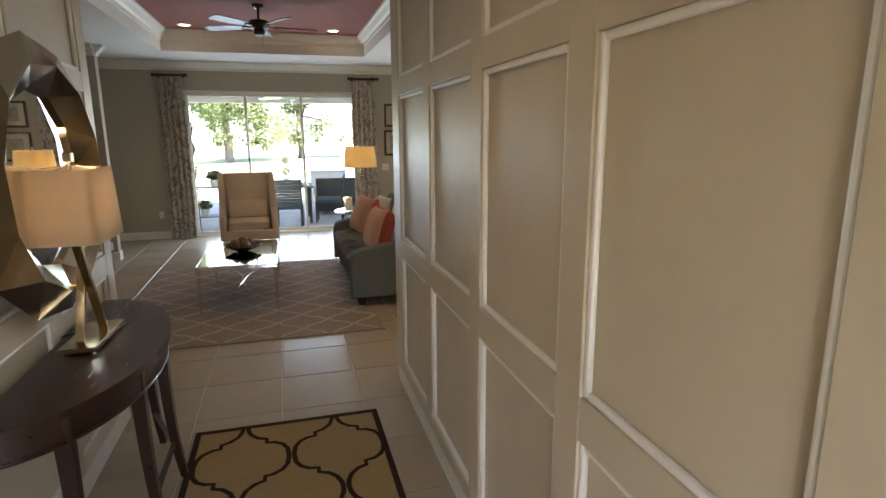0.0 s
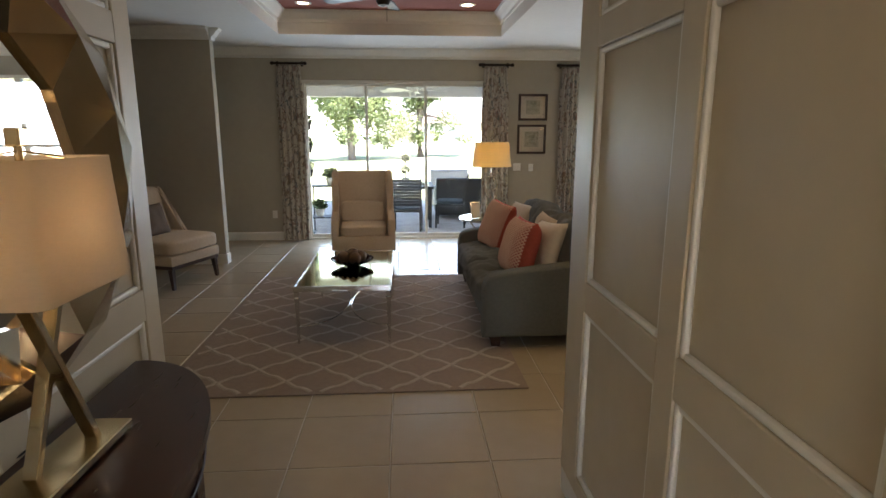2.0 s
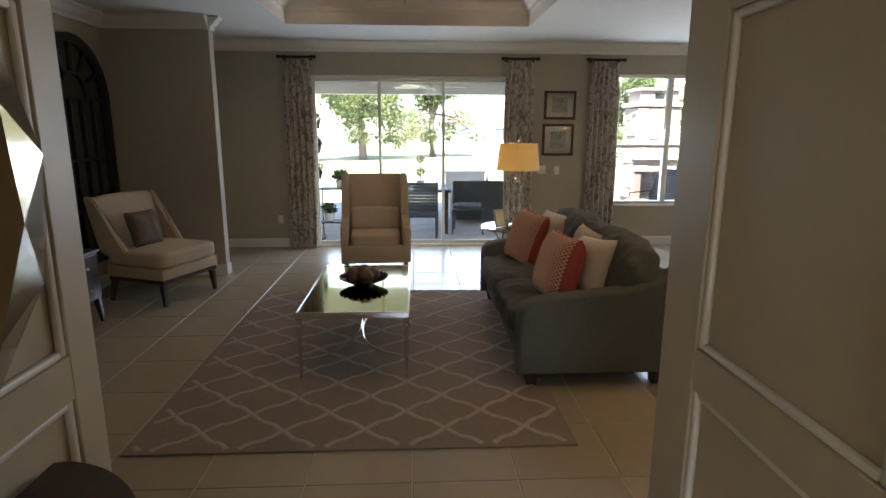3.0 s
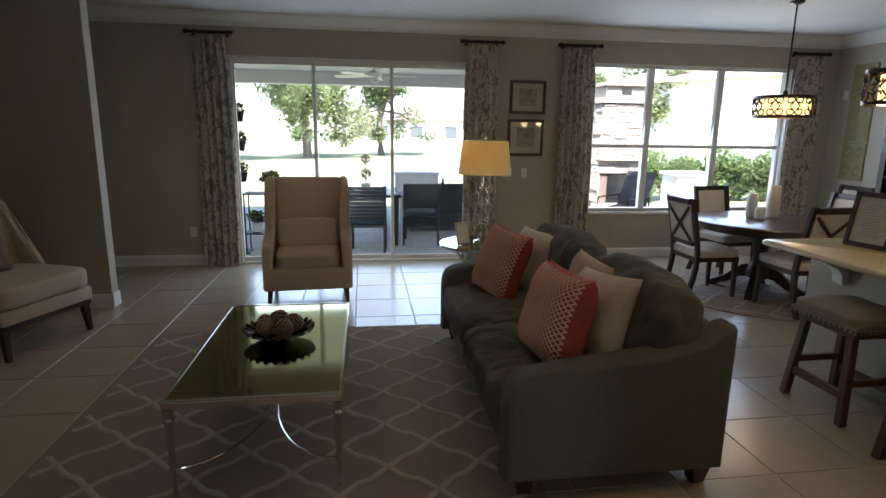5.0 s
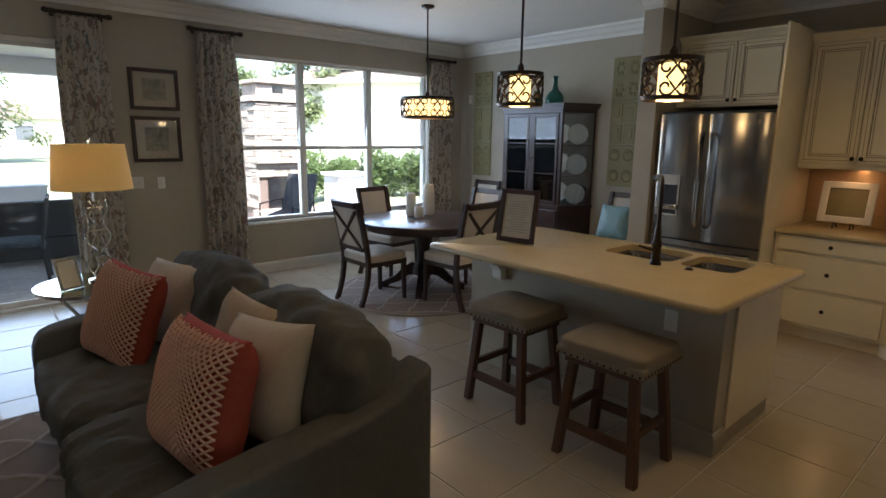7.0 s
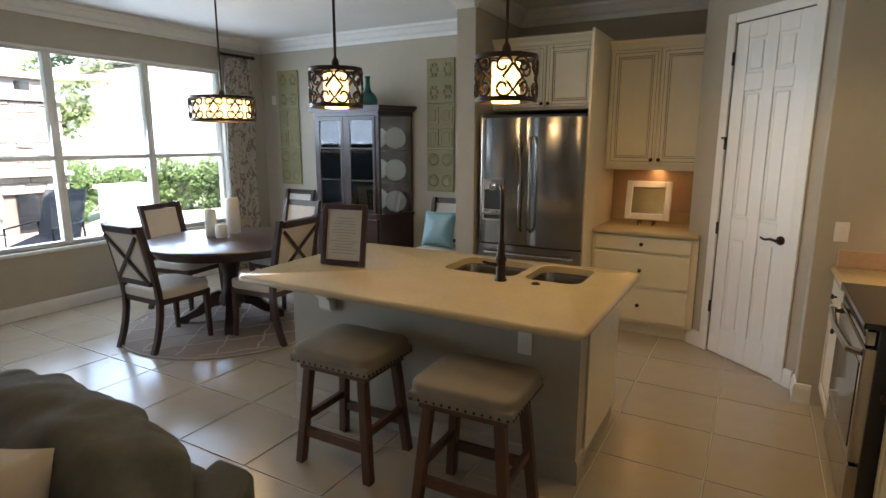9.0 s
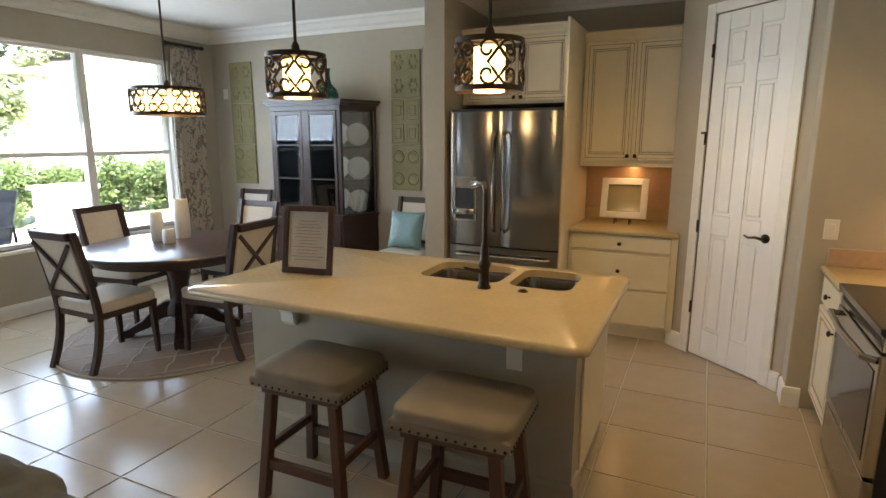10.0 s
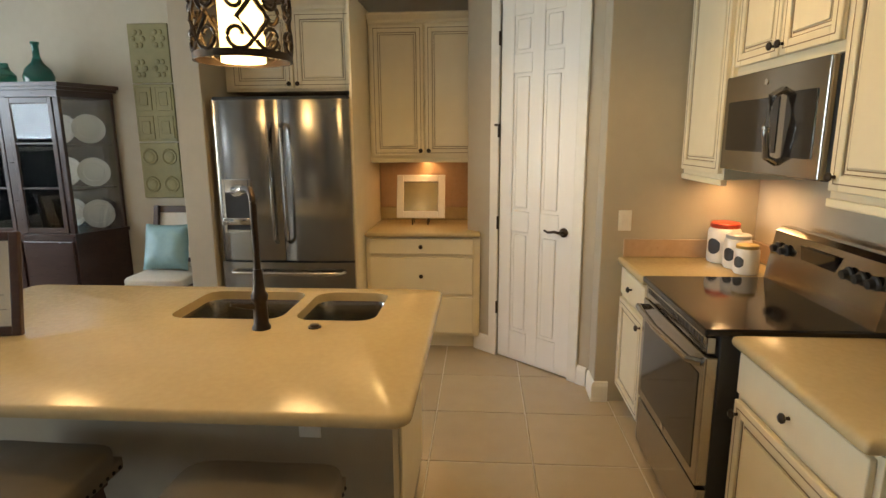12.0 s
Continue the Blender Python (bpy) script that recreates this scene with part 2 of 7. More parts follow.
def curtain_material():
    m = material("floral_curtain_cloth", (0.60, 0.55, 0.46), (0.54, 0.49, 0.41), 0.9, scale=40, bump=0.3, fine=400, spec=0.2)
    n, ln = m.node_tree.nodes, m.node_tree.links
    b = n["Principled BSDF"]
    ramp = [x for x in n if x.bl_idname == "ShaderNodeValToRGB"][0]
    mp = [x for x in n if x.bl_idname == "ShaderNodeMapping"][0]
    last = ramp.outputs[0]
    for sc, lo, hi, col, st in ((15, 0.57, 0.59, (0.30, 0.24, 0.18), (1, 1, 0.6)), (19, 0.60, 0.63, (0.22, 0.23, 0.22), (1, 1, 0.8)), (13, 0.61, 0.64, (0.34, 0.24, 0.20), (1, 1, 0.5))):
        mm = n.new("ShaderNodeMapping")
        mm.inputs["Scale"].default_value = st
        mm.inputs["Location"].default_value = (sc, sc * 2, 0)
        ln.new(mp.outputs[0], mm.inputs["Vector"])
        tx = n.new("ShaderNodeTexNoise")
        tx.inputs["Scale"].default_value, tx.inputs["Detail"].default_value, tx.inputs["Distortion"].default_value = sc, 2, 1.2
        ln.new(mm.outputs[0], tx.inputs["Vector"])
        rg = n.new("ShaderNodeMapRange")
        rg.inputs["From Min"].default_value, rg.inputs["From Max"].default_value = lo, hi
        ln.new(tx.outputs["Fac"], rg.inputs["Value"])
        mix = n.new("ShaderNodeMix")
        mix.data_type = 'RGBA'
        mix.inputs["B"].default_value = (*col, 1)
        mix.inputs[7].default_value = (*col, 1)
        ln.new(rg.outputs[0], mix.inputs[0])
        ln.new(last, mix.inputs[6])
        last = mix.outputs[2]
    ln.new(last, b.inputs["Base Color"])
    tl = n.new("ShaderNodeBsdfTranslucent")
    ln.new(last, tl.inputs[0])
    mx = n.new("ShaderNodeMixShader")
    mx.inputs[0].default_value = 0.25
    ln.new(b.outputs[0], mx.inputs[1])
    ln.new(tl.outputs[0], mx.inputs[2])
    ln.new(mx.outputs[0], n["Material Output"].inputs["Surface"])
    return m


for key, col in (("leaf", (0.28, 0.34, 0.15)), ("hedge", (0.24, 0.33, 0.13))):
    lt = M[key].node_tree
    thin = lt.nodes.new("ShaderNodeBsdfTranslucent")
    thin.inputs[0].default_value = (*col, 1)
    both = lt.nodes.new("ShaderNodeMixShader")
    both.inputs[0].default_value = 0.45
    lt.links.new(lt.nodes["Principled BSDF"].outputs[0], both.inputs[1])
    lt.links.new(thin.outputs[0], both.inputs[2])
    lt.links.new(both.outputs[0], lt.nodes["Material Output"].inputs["Surface"])

M["curtain"] = curtain_material()


# ---- shape helpers ----
def box(bm, x0, x1, y0, y1, z0, z1, bev=0.0, seg=1, m=None):
    r = bmesh.ops.create_cube(bm, size=1)["verts"]
    for v in r:
        v.co = Vector(((x0 + x1) / 2 + v.co.x * (x1 - x0), (y0 + y1) / 2 + v.co.y * (y1 - y0), (z0 + z1) / 2 + v.co.z * (z1 - z0)))
        if m is not None:
            v.co = m @ v.co
    if bev:
        es = list({e for v in r for e in v.link_edges})
        bmesh.ops.bevel(bm, geom=es, offset=bev, segments=seg, affect='EDGES', profile=0.5)
    return bm


def lathe(bm, profile, n=24, at=(0, 0, 0), m=None):
    rings = []
    for r, z in profile:
        ring = []
        for i in range(n):
            a = 2 * math.pi * i / n
            p = Vector((at[0] + r * math.cos(a), at[1] + r * math.sin(a), at[2] + z))
            ring.append(bm.verts.new(m @ p if m is not None else p))
        rings.append(ring)
    for a, b in zip(rings, rings[1:]):
        for i in range(n):
            bm.faces.new((a[i], a[(i + 1) % n], b[(i + 1) % n], b[i]))
    if profile[0][0] > 1e-4:
        bm.faces.new(list(reversed(rings[0])))
    if profile[-1][0] > 1e-4:
        bm.faces.new(rings[-1])
    return bm


def tube(bm, pts, r, n=8, closed=False, flat=1.0):
    pts = [Vector(p) for p in pts]
    rings = []
    for i, p in enumerate(pts):
        if closed:
            d = pts[(i + 1) % len(pts)] - pts[i - 1]
        else:
            d = pts[min(i + 1, len(pts) - 1)] - pts[max(i - 1, 0)]
        d.normalize()
        side = d.cross(Vector((0, 0, 1)))
        if side.length < 0.05:
            side = d.cross(Vector((0, 1, 0)))
        side.normalize()
        up = side.cross(d)
        rad = r[i] if isinstance(r, (list, tuple)) else r
        rings.append([bm.verts.new(p + side * (rad * math.cos(2 * math.pi * k / n)) + up * (rad * flat * math.sin(2 * math.pi * k / n))) for k in range(n)])
    pairs = list(zip(rings, rings[1:])) + ([(rings[-1], rings[0])] if closed else [])
    for a, b in pairs:
        for k in range(n):
            bm.faces.new((a[k], a[(k + 1) % n], b[(k + 1) % n], b[k]))
    if not closed:
        bm.faces.new(list(reversed(rings[0])))
        bm.faces.new(rings[-1])
    return bm


def leg(bm, top, bottom, w0, w1):
    """A square leg that tapers from width w0 at the top to w1 at the bottom."""
    rings = []
    for c, w in ((top, w0), (bottom, w1)):
        rings.append([bm.verts.new((c[0] + sx * w / 2, c[1] + sy * w / 2, c[2])) for sx, sy in ((-1, -1), (1, -1), (1, 1), (-1, 1))])
    a, b = rings
    for i in range(4):
        bm.faces.new((a[i], b[i], b[(i + 1) % 4], a[(i + 1) % 4]))
    bm.faces.new(a)
    bm.faces.new(list(reversed(b)))
    bmesh.ops.bevel(bm, geom=bm.edges[:], offset=min(w0, w1) * 0.1, segments=1, affect='EDGES')
    return bm


def pad(bm, sx, sy, sz, at=(0, 0, 0), m=None, n=12, p=5.0, crown=0.0, wrinkle=0.0, seed=0.0):
    """A stuffed cushion: a rounded box, fuller in the middle, with slight creases."""
    vs = {}

    def vert(u, v, w):
        key = (round(u, 4), round(v, 4), round(w, 4))
        if key not in vs:
            k = (abs(u) ** p + abs(v) ** p + abs(w) ** p) ** (1 / p)
            q = Vector((u / k, v / k, w / k))
            q.z *= 1 + crown * (1 - u * u) * (1 - v * v)
            co = Vector((q.x * sx / 2, q.y * sy / 2, q.z * sz / 2))
            if wrinkle:
                co += q * wrinkle * noise.noise(Vector((co.x * 9 + seed, co.y * 9, co.z * 9)))
            co = co + Vector(at)
            vs[key] = bm.verts.new(m @ co if m is not None else co)
        return vs[key]
    for ax in range(3):
        for s in (-1, 1):
            for i in range(n):
                for j in range(n):
                    q = []
                    for a, b in ((i, j), (i + 1, j), (i + 1, j + 1), (i, j + 1)):
                        u, v = -1 + 2 * a / n, -1 + 2 * b / n
                        c = [u, v]
                        c.insert(ax, s)
                        q.append(vert(*c))
                    if (s > 0) == (ax == 1):
                        q.reverse()
                    bm.faces.new(q)
    return bm


def ring_wall(bm, outline, z0, z1):
    """A solid with the given outline (x, y) between two heights."""
    lo = [bm.verts.new((x, y, z0)) for x, y in outline]
    hi = [bm.verts.new((x, y, z1)) for x, y in outline]
    k = len(outline)
    for i in range(k):
        bm.faces.new((lo[i], lo[(i + 1) % k], hi[(i + 1) % k], hi[i]))
    bm.faces.new(hi)
    bm.faces.new(list(reversed(lo)))
    return bm


def part(name, bm, mat, parent=None, label="", smooth=False, m=None, cut=None):
    bmesh.ops.recalc_face_normals(bm, faces=bm.faces[:])
    me = bpy.data.meshes.new(name)
    bm.to_mesh(me)
    bm.free()
    me.materials.append(M[mat])
    if smooth:
        me.polygons.foreach_set("use_smooth", [True] * len(me.polygons))
        me.set_sharp_from_angle(angle=radians(smooth if smooth is not True else 40))
    ob = new(name, me)
    if parent is not None:
        ob.parent = parent
    if m is not None:
        ob.matrix_basis = m
    if label:
        ob["label"] = label
    return ob


def shared(name, src, parent, m):
    ob = new(name, src.data)
    ob.parent = parent
    ob.matrix_basis = m
    return ob


def thing(name, m, label, category, group=""):
    return tagged(withm(new(name), m), label, category, group)


def withm(ob, m):
    ob.matrix_basis = m
    return ob


def setting(name, bm, mat, label="", smooth=False, category=""):
    ob = part(name, bm, mat, smooth=smooth)
    return tagged(ob, label, category or name.split("_")[0], kind="structure")


NB = bmesh.new


# ---- the large structure ----
CEIL = 2.84
BACK = 11.38


def run(bm, p0, p1, n, profile):
    """A moulding of the profile (distance from the wall, height) from p0 to p1."""
    ends = []
    for p in (p0, p1):
        ends.append([bm.verts.new((p[0] + n[0] * d, p[1] + n[1] * d, z)) for d, z in profile])
    a, b = ends
    k = len(profile)
    for i in range(k):
        bm.faces.new((a[i], a[(i + 1) % k], b[(i + 1) % k], b[i]))
    bm.faces.new(a)
    bm.faces.new(list(reversed(b)))
    return bm


def wall(name, x0, x1, y0, y1, z0=0.0, z1=CEIL, mat="wall", label="beige painted plaster wall"):
    return setting(name, box(NB(), x0, x1, y0, y1, z0 - 0.02, z1 + 0.02, 0.004), mat, label)


# the rear wall, pierced by the sliding door and the triple window
SL0, SL1, SLT = -0.13, 2.66, 2.40
W0, W1, WB, WT = 4.02, 6.88, 0.61, 2.44
bm = NB()
box(bm, -3.2, SL0, BACK, BACK + 0.2, -0.02, 2.86)
box(bm, SL0, SL1, BACK, BACK + 0.2, SLT, 2.86)
box(bm, SL1, W0, BACK, BACK + 0.2, -0.02, 2.86)
box(bm, W0, W1, BACK, BACK + 0.2, -0.02, WB)
box(bm, W0, W1, BACK, BACK + 0.2, WT, 2.86)
box(bm, W1, 7.65, BACK, BACK + 0.2, -0.02, 2.86)
setting("wall_north", bm, "wall", "beige painted plaster wall")
wall("wall_east", 7.5, 7.65, 4.3, BACK)
wall("wall_south_kitchen", 4.05, 7.5, 4.31, 4.46)
wall("wall_pantry_side", 6.04, 6.21, 4.46, 5.30)
wall("wall_fridge_side", 6.50, 7.5, 7.80, 7.98)
wall("wall_alcove_north", -3.2, -0.89, 9.775, 9.905)
wall("wall_alcove_west", -2.16, -2.02, 4.91, 9.775)
wall("wall_alcove_south", -2.16, 0.22, 4.75, 4.90)
wall("wall_passage_west", -3.2, -3.05, 9.905, BACK)
wall("wall_hall_east", 2.10, 2.27, 0.0, 4.97, mat="wains", label="cream panelled hall wall")
wall("wall_hall_west", 0.22, 0.36, 0.0, 4.90, mat="wains", label="cream hall wall with wainscot")
wall("wall_closet_north", 2.27, 4.05, 4.80, 4.94)
wall("wall_closet_east", 3.93, 4.05, 4.31, 4.80)
# entry wall behind the walker, with a glazed door opening
bm = NB()
box(bm, 0.22, 0.69, 0.0, 0.15, -0.02, 2.86)
box(bm, 1.79, 2.27, 0.0, 0.15, -0.02, 2.86)
box(bm, 0.69, 1.79, 0.0, 0.15, 2.1, 2.86)
setting("wall_entry", bm, "wall", "beige entry wall")
# diagonal pantry wall, open for its door
DA, DB = Vector((6.73, 5.857)), Vector((6.33, 5.412))
du = (DB - DA).normalized()
dn = Vector((du.y, -du.x))
if dn.x > 0:
    dn = -dn
DOORM = Matrix(((du.x, -dn.x, 0, DA.x), (du.y, -dn.y, 0, DA.y), (0, 0, 1, 0), (0, 0, 0, 1)))
DW, DH = (DB - DA).length, 2.43
bm = NB()
box(bm, -0.30, -0.02, 0.0, 0.12, -0.02, 2.86)
box(bm, DW + 0.02, DW + 0.20, 0.0, 0.12, -0.02, 2.86)
box(bm, -0.02, DW + 0.02, 0.0, 0.12, DH + 0.02, 2.86)
ob = setting("wall_pantry", bm, "wall", "beige angled pantry wall")
ob.matrix_basis = DOORM
wall("wall_pantry_north", 6.88, 7.5, 5.85, 5.98)

# ceiling with the tray over the living room
TX0, TX1, TY0, TY1, TZ = -0.17, 2.64, 6.25, 10.19, 3.12
bm = NB()
box(bm, -3.2, TX0, 0.0, 11.5, CEIL, CEIL + 0.1)
box(bm, TX1, 7.65, 0.0, 11.5, CEIL, CEIL + 0.1)
box(bm, TX0, TX1, 0.0, TY0, CEIL, CEIL + 0.1)
box(bm, TX0, TX1, TY1, 11.5, CEIL, CEIL + 0.1)
for q in ((TX0 - 0.1, TX0, TY0 - 0.1, TY1 + 0.1), (TX1, TX1 + 0.1, TY0 - 0.1, TY1 + 0.1), (TX0, TX1, TY0 - 0.1, TY0), (TX0, TX1, TY1, TY1 + 0.1)):
    box(bm, *q, CEIL + 0.1, TZ + 0.1)
setting("ceiling", bm, "ceiling", "white ceiling with a tray recess")
setting("ceiling_tray", box(NB(), TX0, TX1, TY0, TY1, TZ, TZ + 0.1), "red", "rust-red painted tray ceiling")
CROWN = [(0.0, 2.70), (0.018, 2.70), (0.024, 2.735), (0.05, 2.755), (0.085, 2.80), (0.105, 2.812), (0.112, 2.838), (0.0, 2.838)]
TRAYCROWN = [(d, z + TZ - CEIL) for d, z in CROWN]
BASE = [(0.0, 0.0), (0.016, 0.0), (0.016, 0.095), (0.010, 0.12), (0.0, 0.125)]
bm = NB()
for p0, p1, n in (((-3.05, BACK), (7.5, BACK), (0, -1)), ((7.5, 7.98), (7.5, BACK), (-1, 0)), ((7.5, 5.98), (7.5, 7.8), (-1, 0)), ((-2.02, 9.775), (-0.89, 9.775), (0, -1)), ((-0.89, 9.775), (-0.89, 9.905), (1, 0)), ((-2.02, 4.90), (-2.02, 9.775), (1, 0)), ((6.5, 7.98), (7.5, 7.98), (0, 1)), ((6.5, 7.8), (6.5, 7.98), (-1, 0)), ((6.5, 7.8), (7.5, 7.8), (0, -1))):
    run(bm, p0, p1, n, CROWN)
for p0, p1, n in (((TX0, TY1), (TX1, TY1), (0, -1)), ((TX0, TY0), (TX1, TY0), (0, 1)), ((TX0, TY0), (TX0, TY1), (1, 0)), ((TX1, TY0), (TX1, TY1), (-1, 0))):
    run(bm, p0, p1, n, TRAYCROWN)
setting("trim_crown", bm, "trim", "white crown moulding")
bm = NB()
for p0, p1, n in (((-3.05, BACK), (SL0 - 0.02, BACK), (0, -1)), ((SL1 + 0.02, BACK), (7.5, BACK), (0, -1)), ((7.5, 7.98), (7.5, BACK), (-1, 0)), ((-2.02, 9.775), (-0.874, 9.775), (0, -1)), ((-0.89, 9.775), (-0.89, 9.905), (1, 0)), ((-2.02, 4.90), (-2.02, 9.775), (1, 0)), ((6.5, 7.98), (7.5, 7.98), (0, 1)), ((6.5, 7.8), (6.5, 7.98), (-1, 0)), ((2.10, 0.15), (2.10, 4.97), (-1, 0)), ((2.084, 4.97), (2.27, 4.97), (0, 1)), ((0.36, 0.15), (0.36, 4.90), (1, 0)), ((2.27, 4.94), (4.05, 4.94), (0, 1)), ((6.04, 5.22), (6.04, 5.30), (-1, 0)), ((6.024, 5.30), (6.20, 5.30), (0, 1))):
    run(bm, p0, p1, n, BASE)
for a, b in ((-0.22, -0.075), (DW + 0.075, DW + 0.14)):
    p0, p1 = DOORM @ Vector((a, 0, 0)), DOORM @ Vector((b, 0, 0))
    run(bm, p0.xy, p1.xy, dn, BASE)
setting("baseboard", bm, "trim", "white painted baseboard")


# board and batten on the hall's walls: stiles and rails proud of the panels
STILES = [(4.765, 4.97), (4.015, 4.13), (3.26, 3.38), (2.49, 2.62), (1.725, 1.85), (0.965, 1.09), (0.16, 0.30)]
ROWS = ((0.20, 0.93), (1.052, 1.93), (2.035, 2.66))


def battens(side, face, sgn, stiles):
    lo, hi = sorted((face, face + sgn * 0.026))
    bm = NB()
    for a, b in stiles:
        box(bm, lo, hi, a, b, 0.126, CEIL, 0.003)
    for (a0, a1), (b0, b1) in zip(stiles, stiles[1:]):
        for z0, z1 in ((0.126, 0.20), (0.93, 1.052), (1.93, 2.035), (2.66, CEIL)):
            box(bm, lo, hi, b1, a0, z0, z1, 0.003)
    setting("trim_battens_" + side, bm, "wains", "cream board-and-batten stiles and rails")
    lo, hi = sorted((face, face + sgn * 0.020))
    bm = NB()
    w = 0.022
    for (a0, a1), (b0, b1) in zip(stiles, stiles[1:]):
        for z0, z1 in ROWS:
            for q in ((b1, b1 + w, z0, z1), (a0 - w, a0, z0, z1), (b1 + w, a0 - w, z0, z0 + w), (b1 + w, a0 - w, z1 - w, z1)):
                box(bm, lo, hi, *q, 0.008, 2)
    # whiter than the cream panels: light caught on these edges is put into colour
    setting("trim_panel_mould_" + side, bm, "trim", "panel mouldings whitened for the light on their edges")


battens("east", 2.10, -1, STILES)
battens("west", 0.36, 1, [(4.78, 4.90), (3.97, 4.09), (3.16, 3.28), (2.35, 2.47), (1.54, 1.66), (0.73, 0.85)])


# ---- doors and windows ----
def sliding_door():
    ob = tagged(withm(new("door_sliding"), pose(0, BACK, 0)), "white-framed three-panel sliding glass door, closed", "door", kind="structure")
    bm = NB()
    for x in (SL0, SL1 - 0.045):
        box(bm, x, x + 0.045, 0.03, 0.19, 0.0, SLT, 0.004)
    box(bm, SL0 + 0.045, SL1 - 0.045, 0.03, 0.19, SLT - 0.045, SLT, 0.004)
    box(bm, SL0 + 0.045, SL1 - 0.045, 0.0, 0.19, -0.01, 0.025, 0.004)
    part("frame", bm, "trim", ob)
    w = (SL1 - SL0 - 0.09) / 3
    for i in range(3):
        x0 = SL0 + 0.045 + i * w
        y0 = 0.05 + 0.04 * (i % 2)
        bm = NB()
        s = 0.032
        for q in ((x0 - 0.012, x0 - 0.012 + s, 0.025, SLT - 0.045), (x0 + w - s + 0.012, x0 + w + 0.012, 0.025, SLT - 0.045)):
            box(bm, q[0], q[1], y0, y0 + 0.035, q[2], q[3], 0.003)
        box(bm, x0 + s - 0.012, x0 + w - s + 0.012, y0, y0 + 0.035, 0.025, 0.075, 0.003)
        box(bm, x0 + s - 0.012, x0 + w - s + 0.012, y0, y0 + 0.035, SLT - 0.085, SLT - 0.045, 0.003)
        p = part("panel_frame", bm, "trim", ob)
        g = part("pane", box(NB(), x0 + s - 0.014, x0 + w - s + 0.014, y0 + 0.014, y0 + 0.020, 0.073, SLT - 0.083), "glass", p)
        g.visible_shadow = False
    return ob


sliding_door()


def triple_window():
    ob = tagged(withm(new("window_1"), pose(0, BACK, 0)), "white-framed triple single-hung window", "window", kind="structure")
    w = (W1 - W0) / 3
    bm = NB()
    box(bm, W0 - 0.03, W1 + 0.03, -0.03, 0.12, WB - 0.035, WB, 0.006, 2)
    part("window_sill", bm, "trim", ob)
    for i in range(3):
        x0, x1 = W0 + i * w, W0 + (i + 1) * w
        bm = NB()
        s = 0.038
        for q in ((x0, x0 + s, WB, WT), (x1 - s, x1, WB, WT), (x0 + s, x1 - s, WB, WB + s), (x0 + s, x1 - s, WT - s, WT)):
            box(bm, q[0], q[1], 0.06, 0.14, q[2], q[3], 0.004)
        f = part("window_frame", bm, "trim", ob)
        bm = NB()
        box(bm, x0 + s, x1 - s, 0.065, 0.11, 1.42, 1.465, 0.004)
        part("meeting_rail", bm, "trim", ob)
        for z0, z1, y in ((WB + s, 1.42, 0.085), (1.465, WT - s, 0.10)):
            g = part("pane", box(NB(), x0 + s - 0.003, x1 - s + 0.003, y, y + 0.005, z0 - 0.003, z1 + 0.003), "glass", f)
            g.visible_shadow = False
    bm = NB()
    for x in (W0, W1 - 0.02):
        box(bm, x, x + 0.02, 0.0, 0.06, WB, WT, 0.003)
    box(bm, W0 + 0.02, W1 - 0.02, 0.0, 0.06, WT - 0.02, WT, 0.003)
    part("casing", bm, "trim", ob)
    return ob


triple_window()


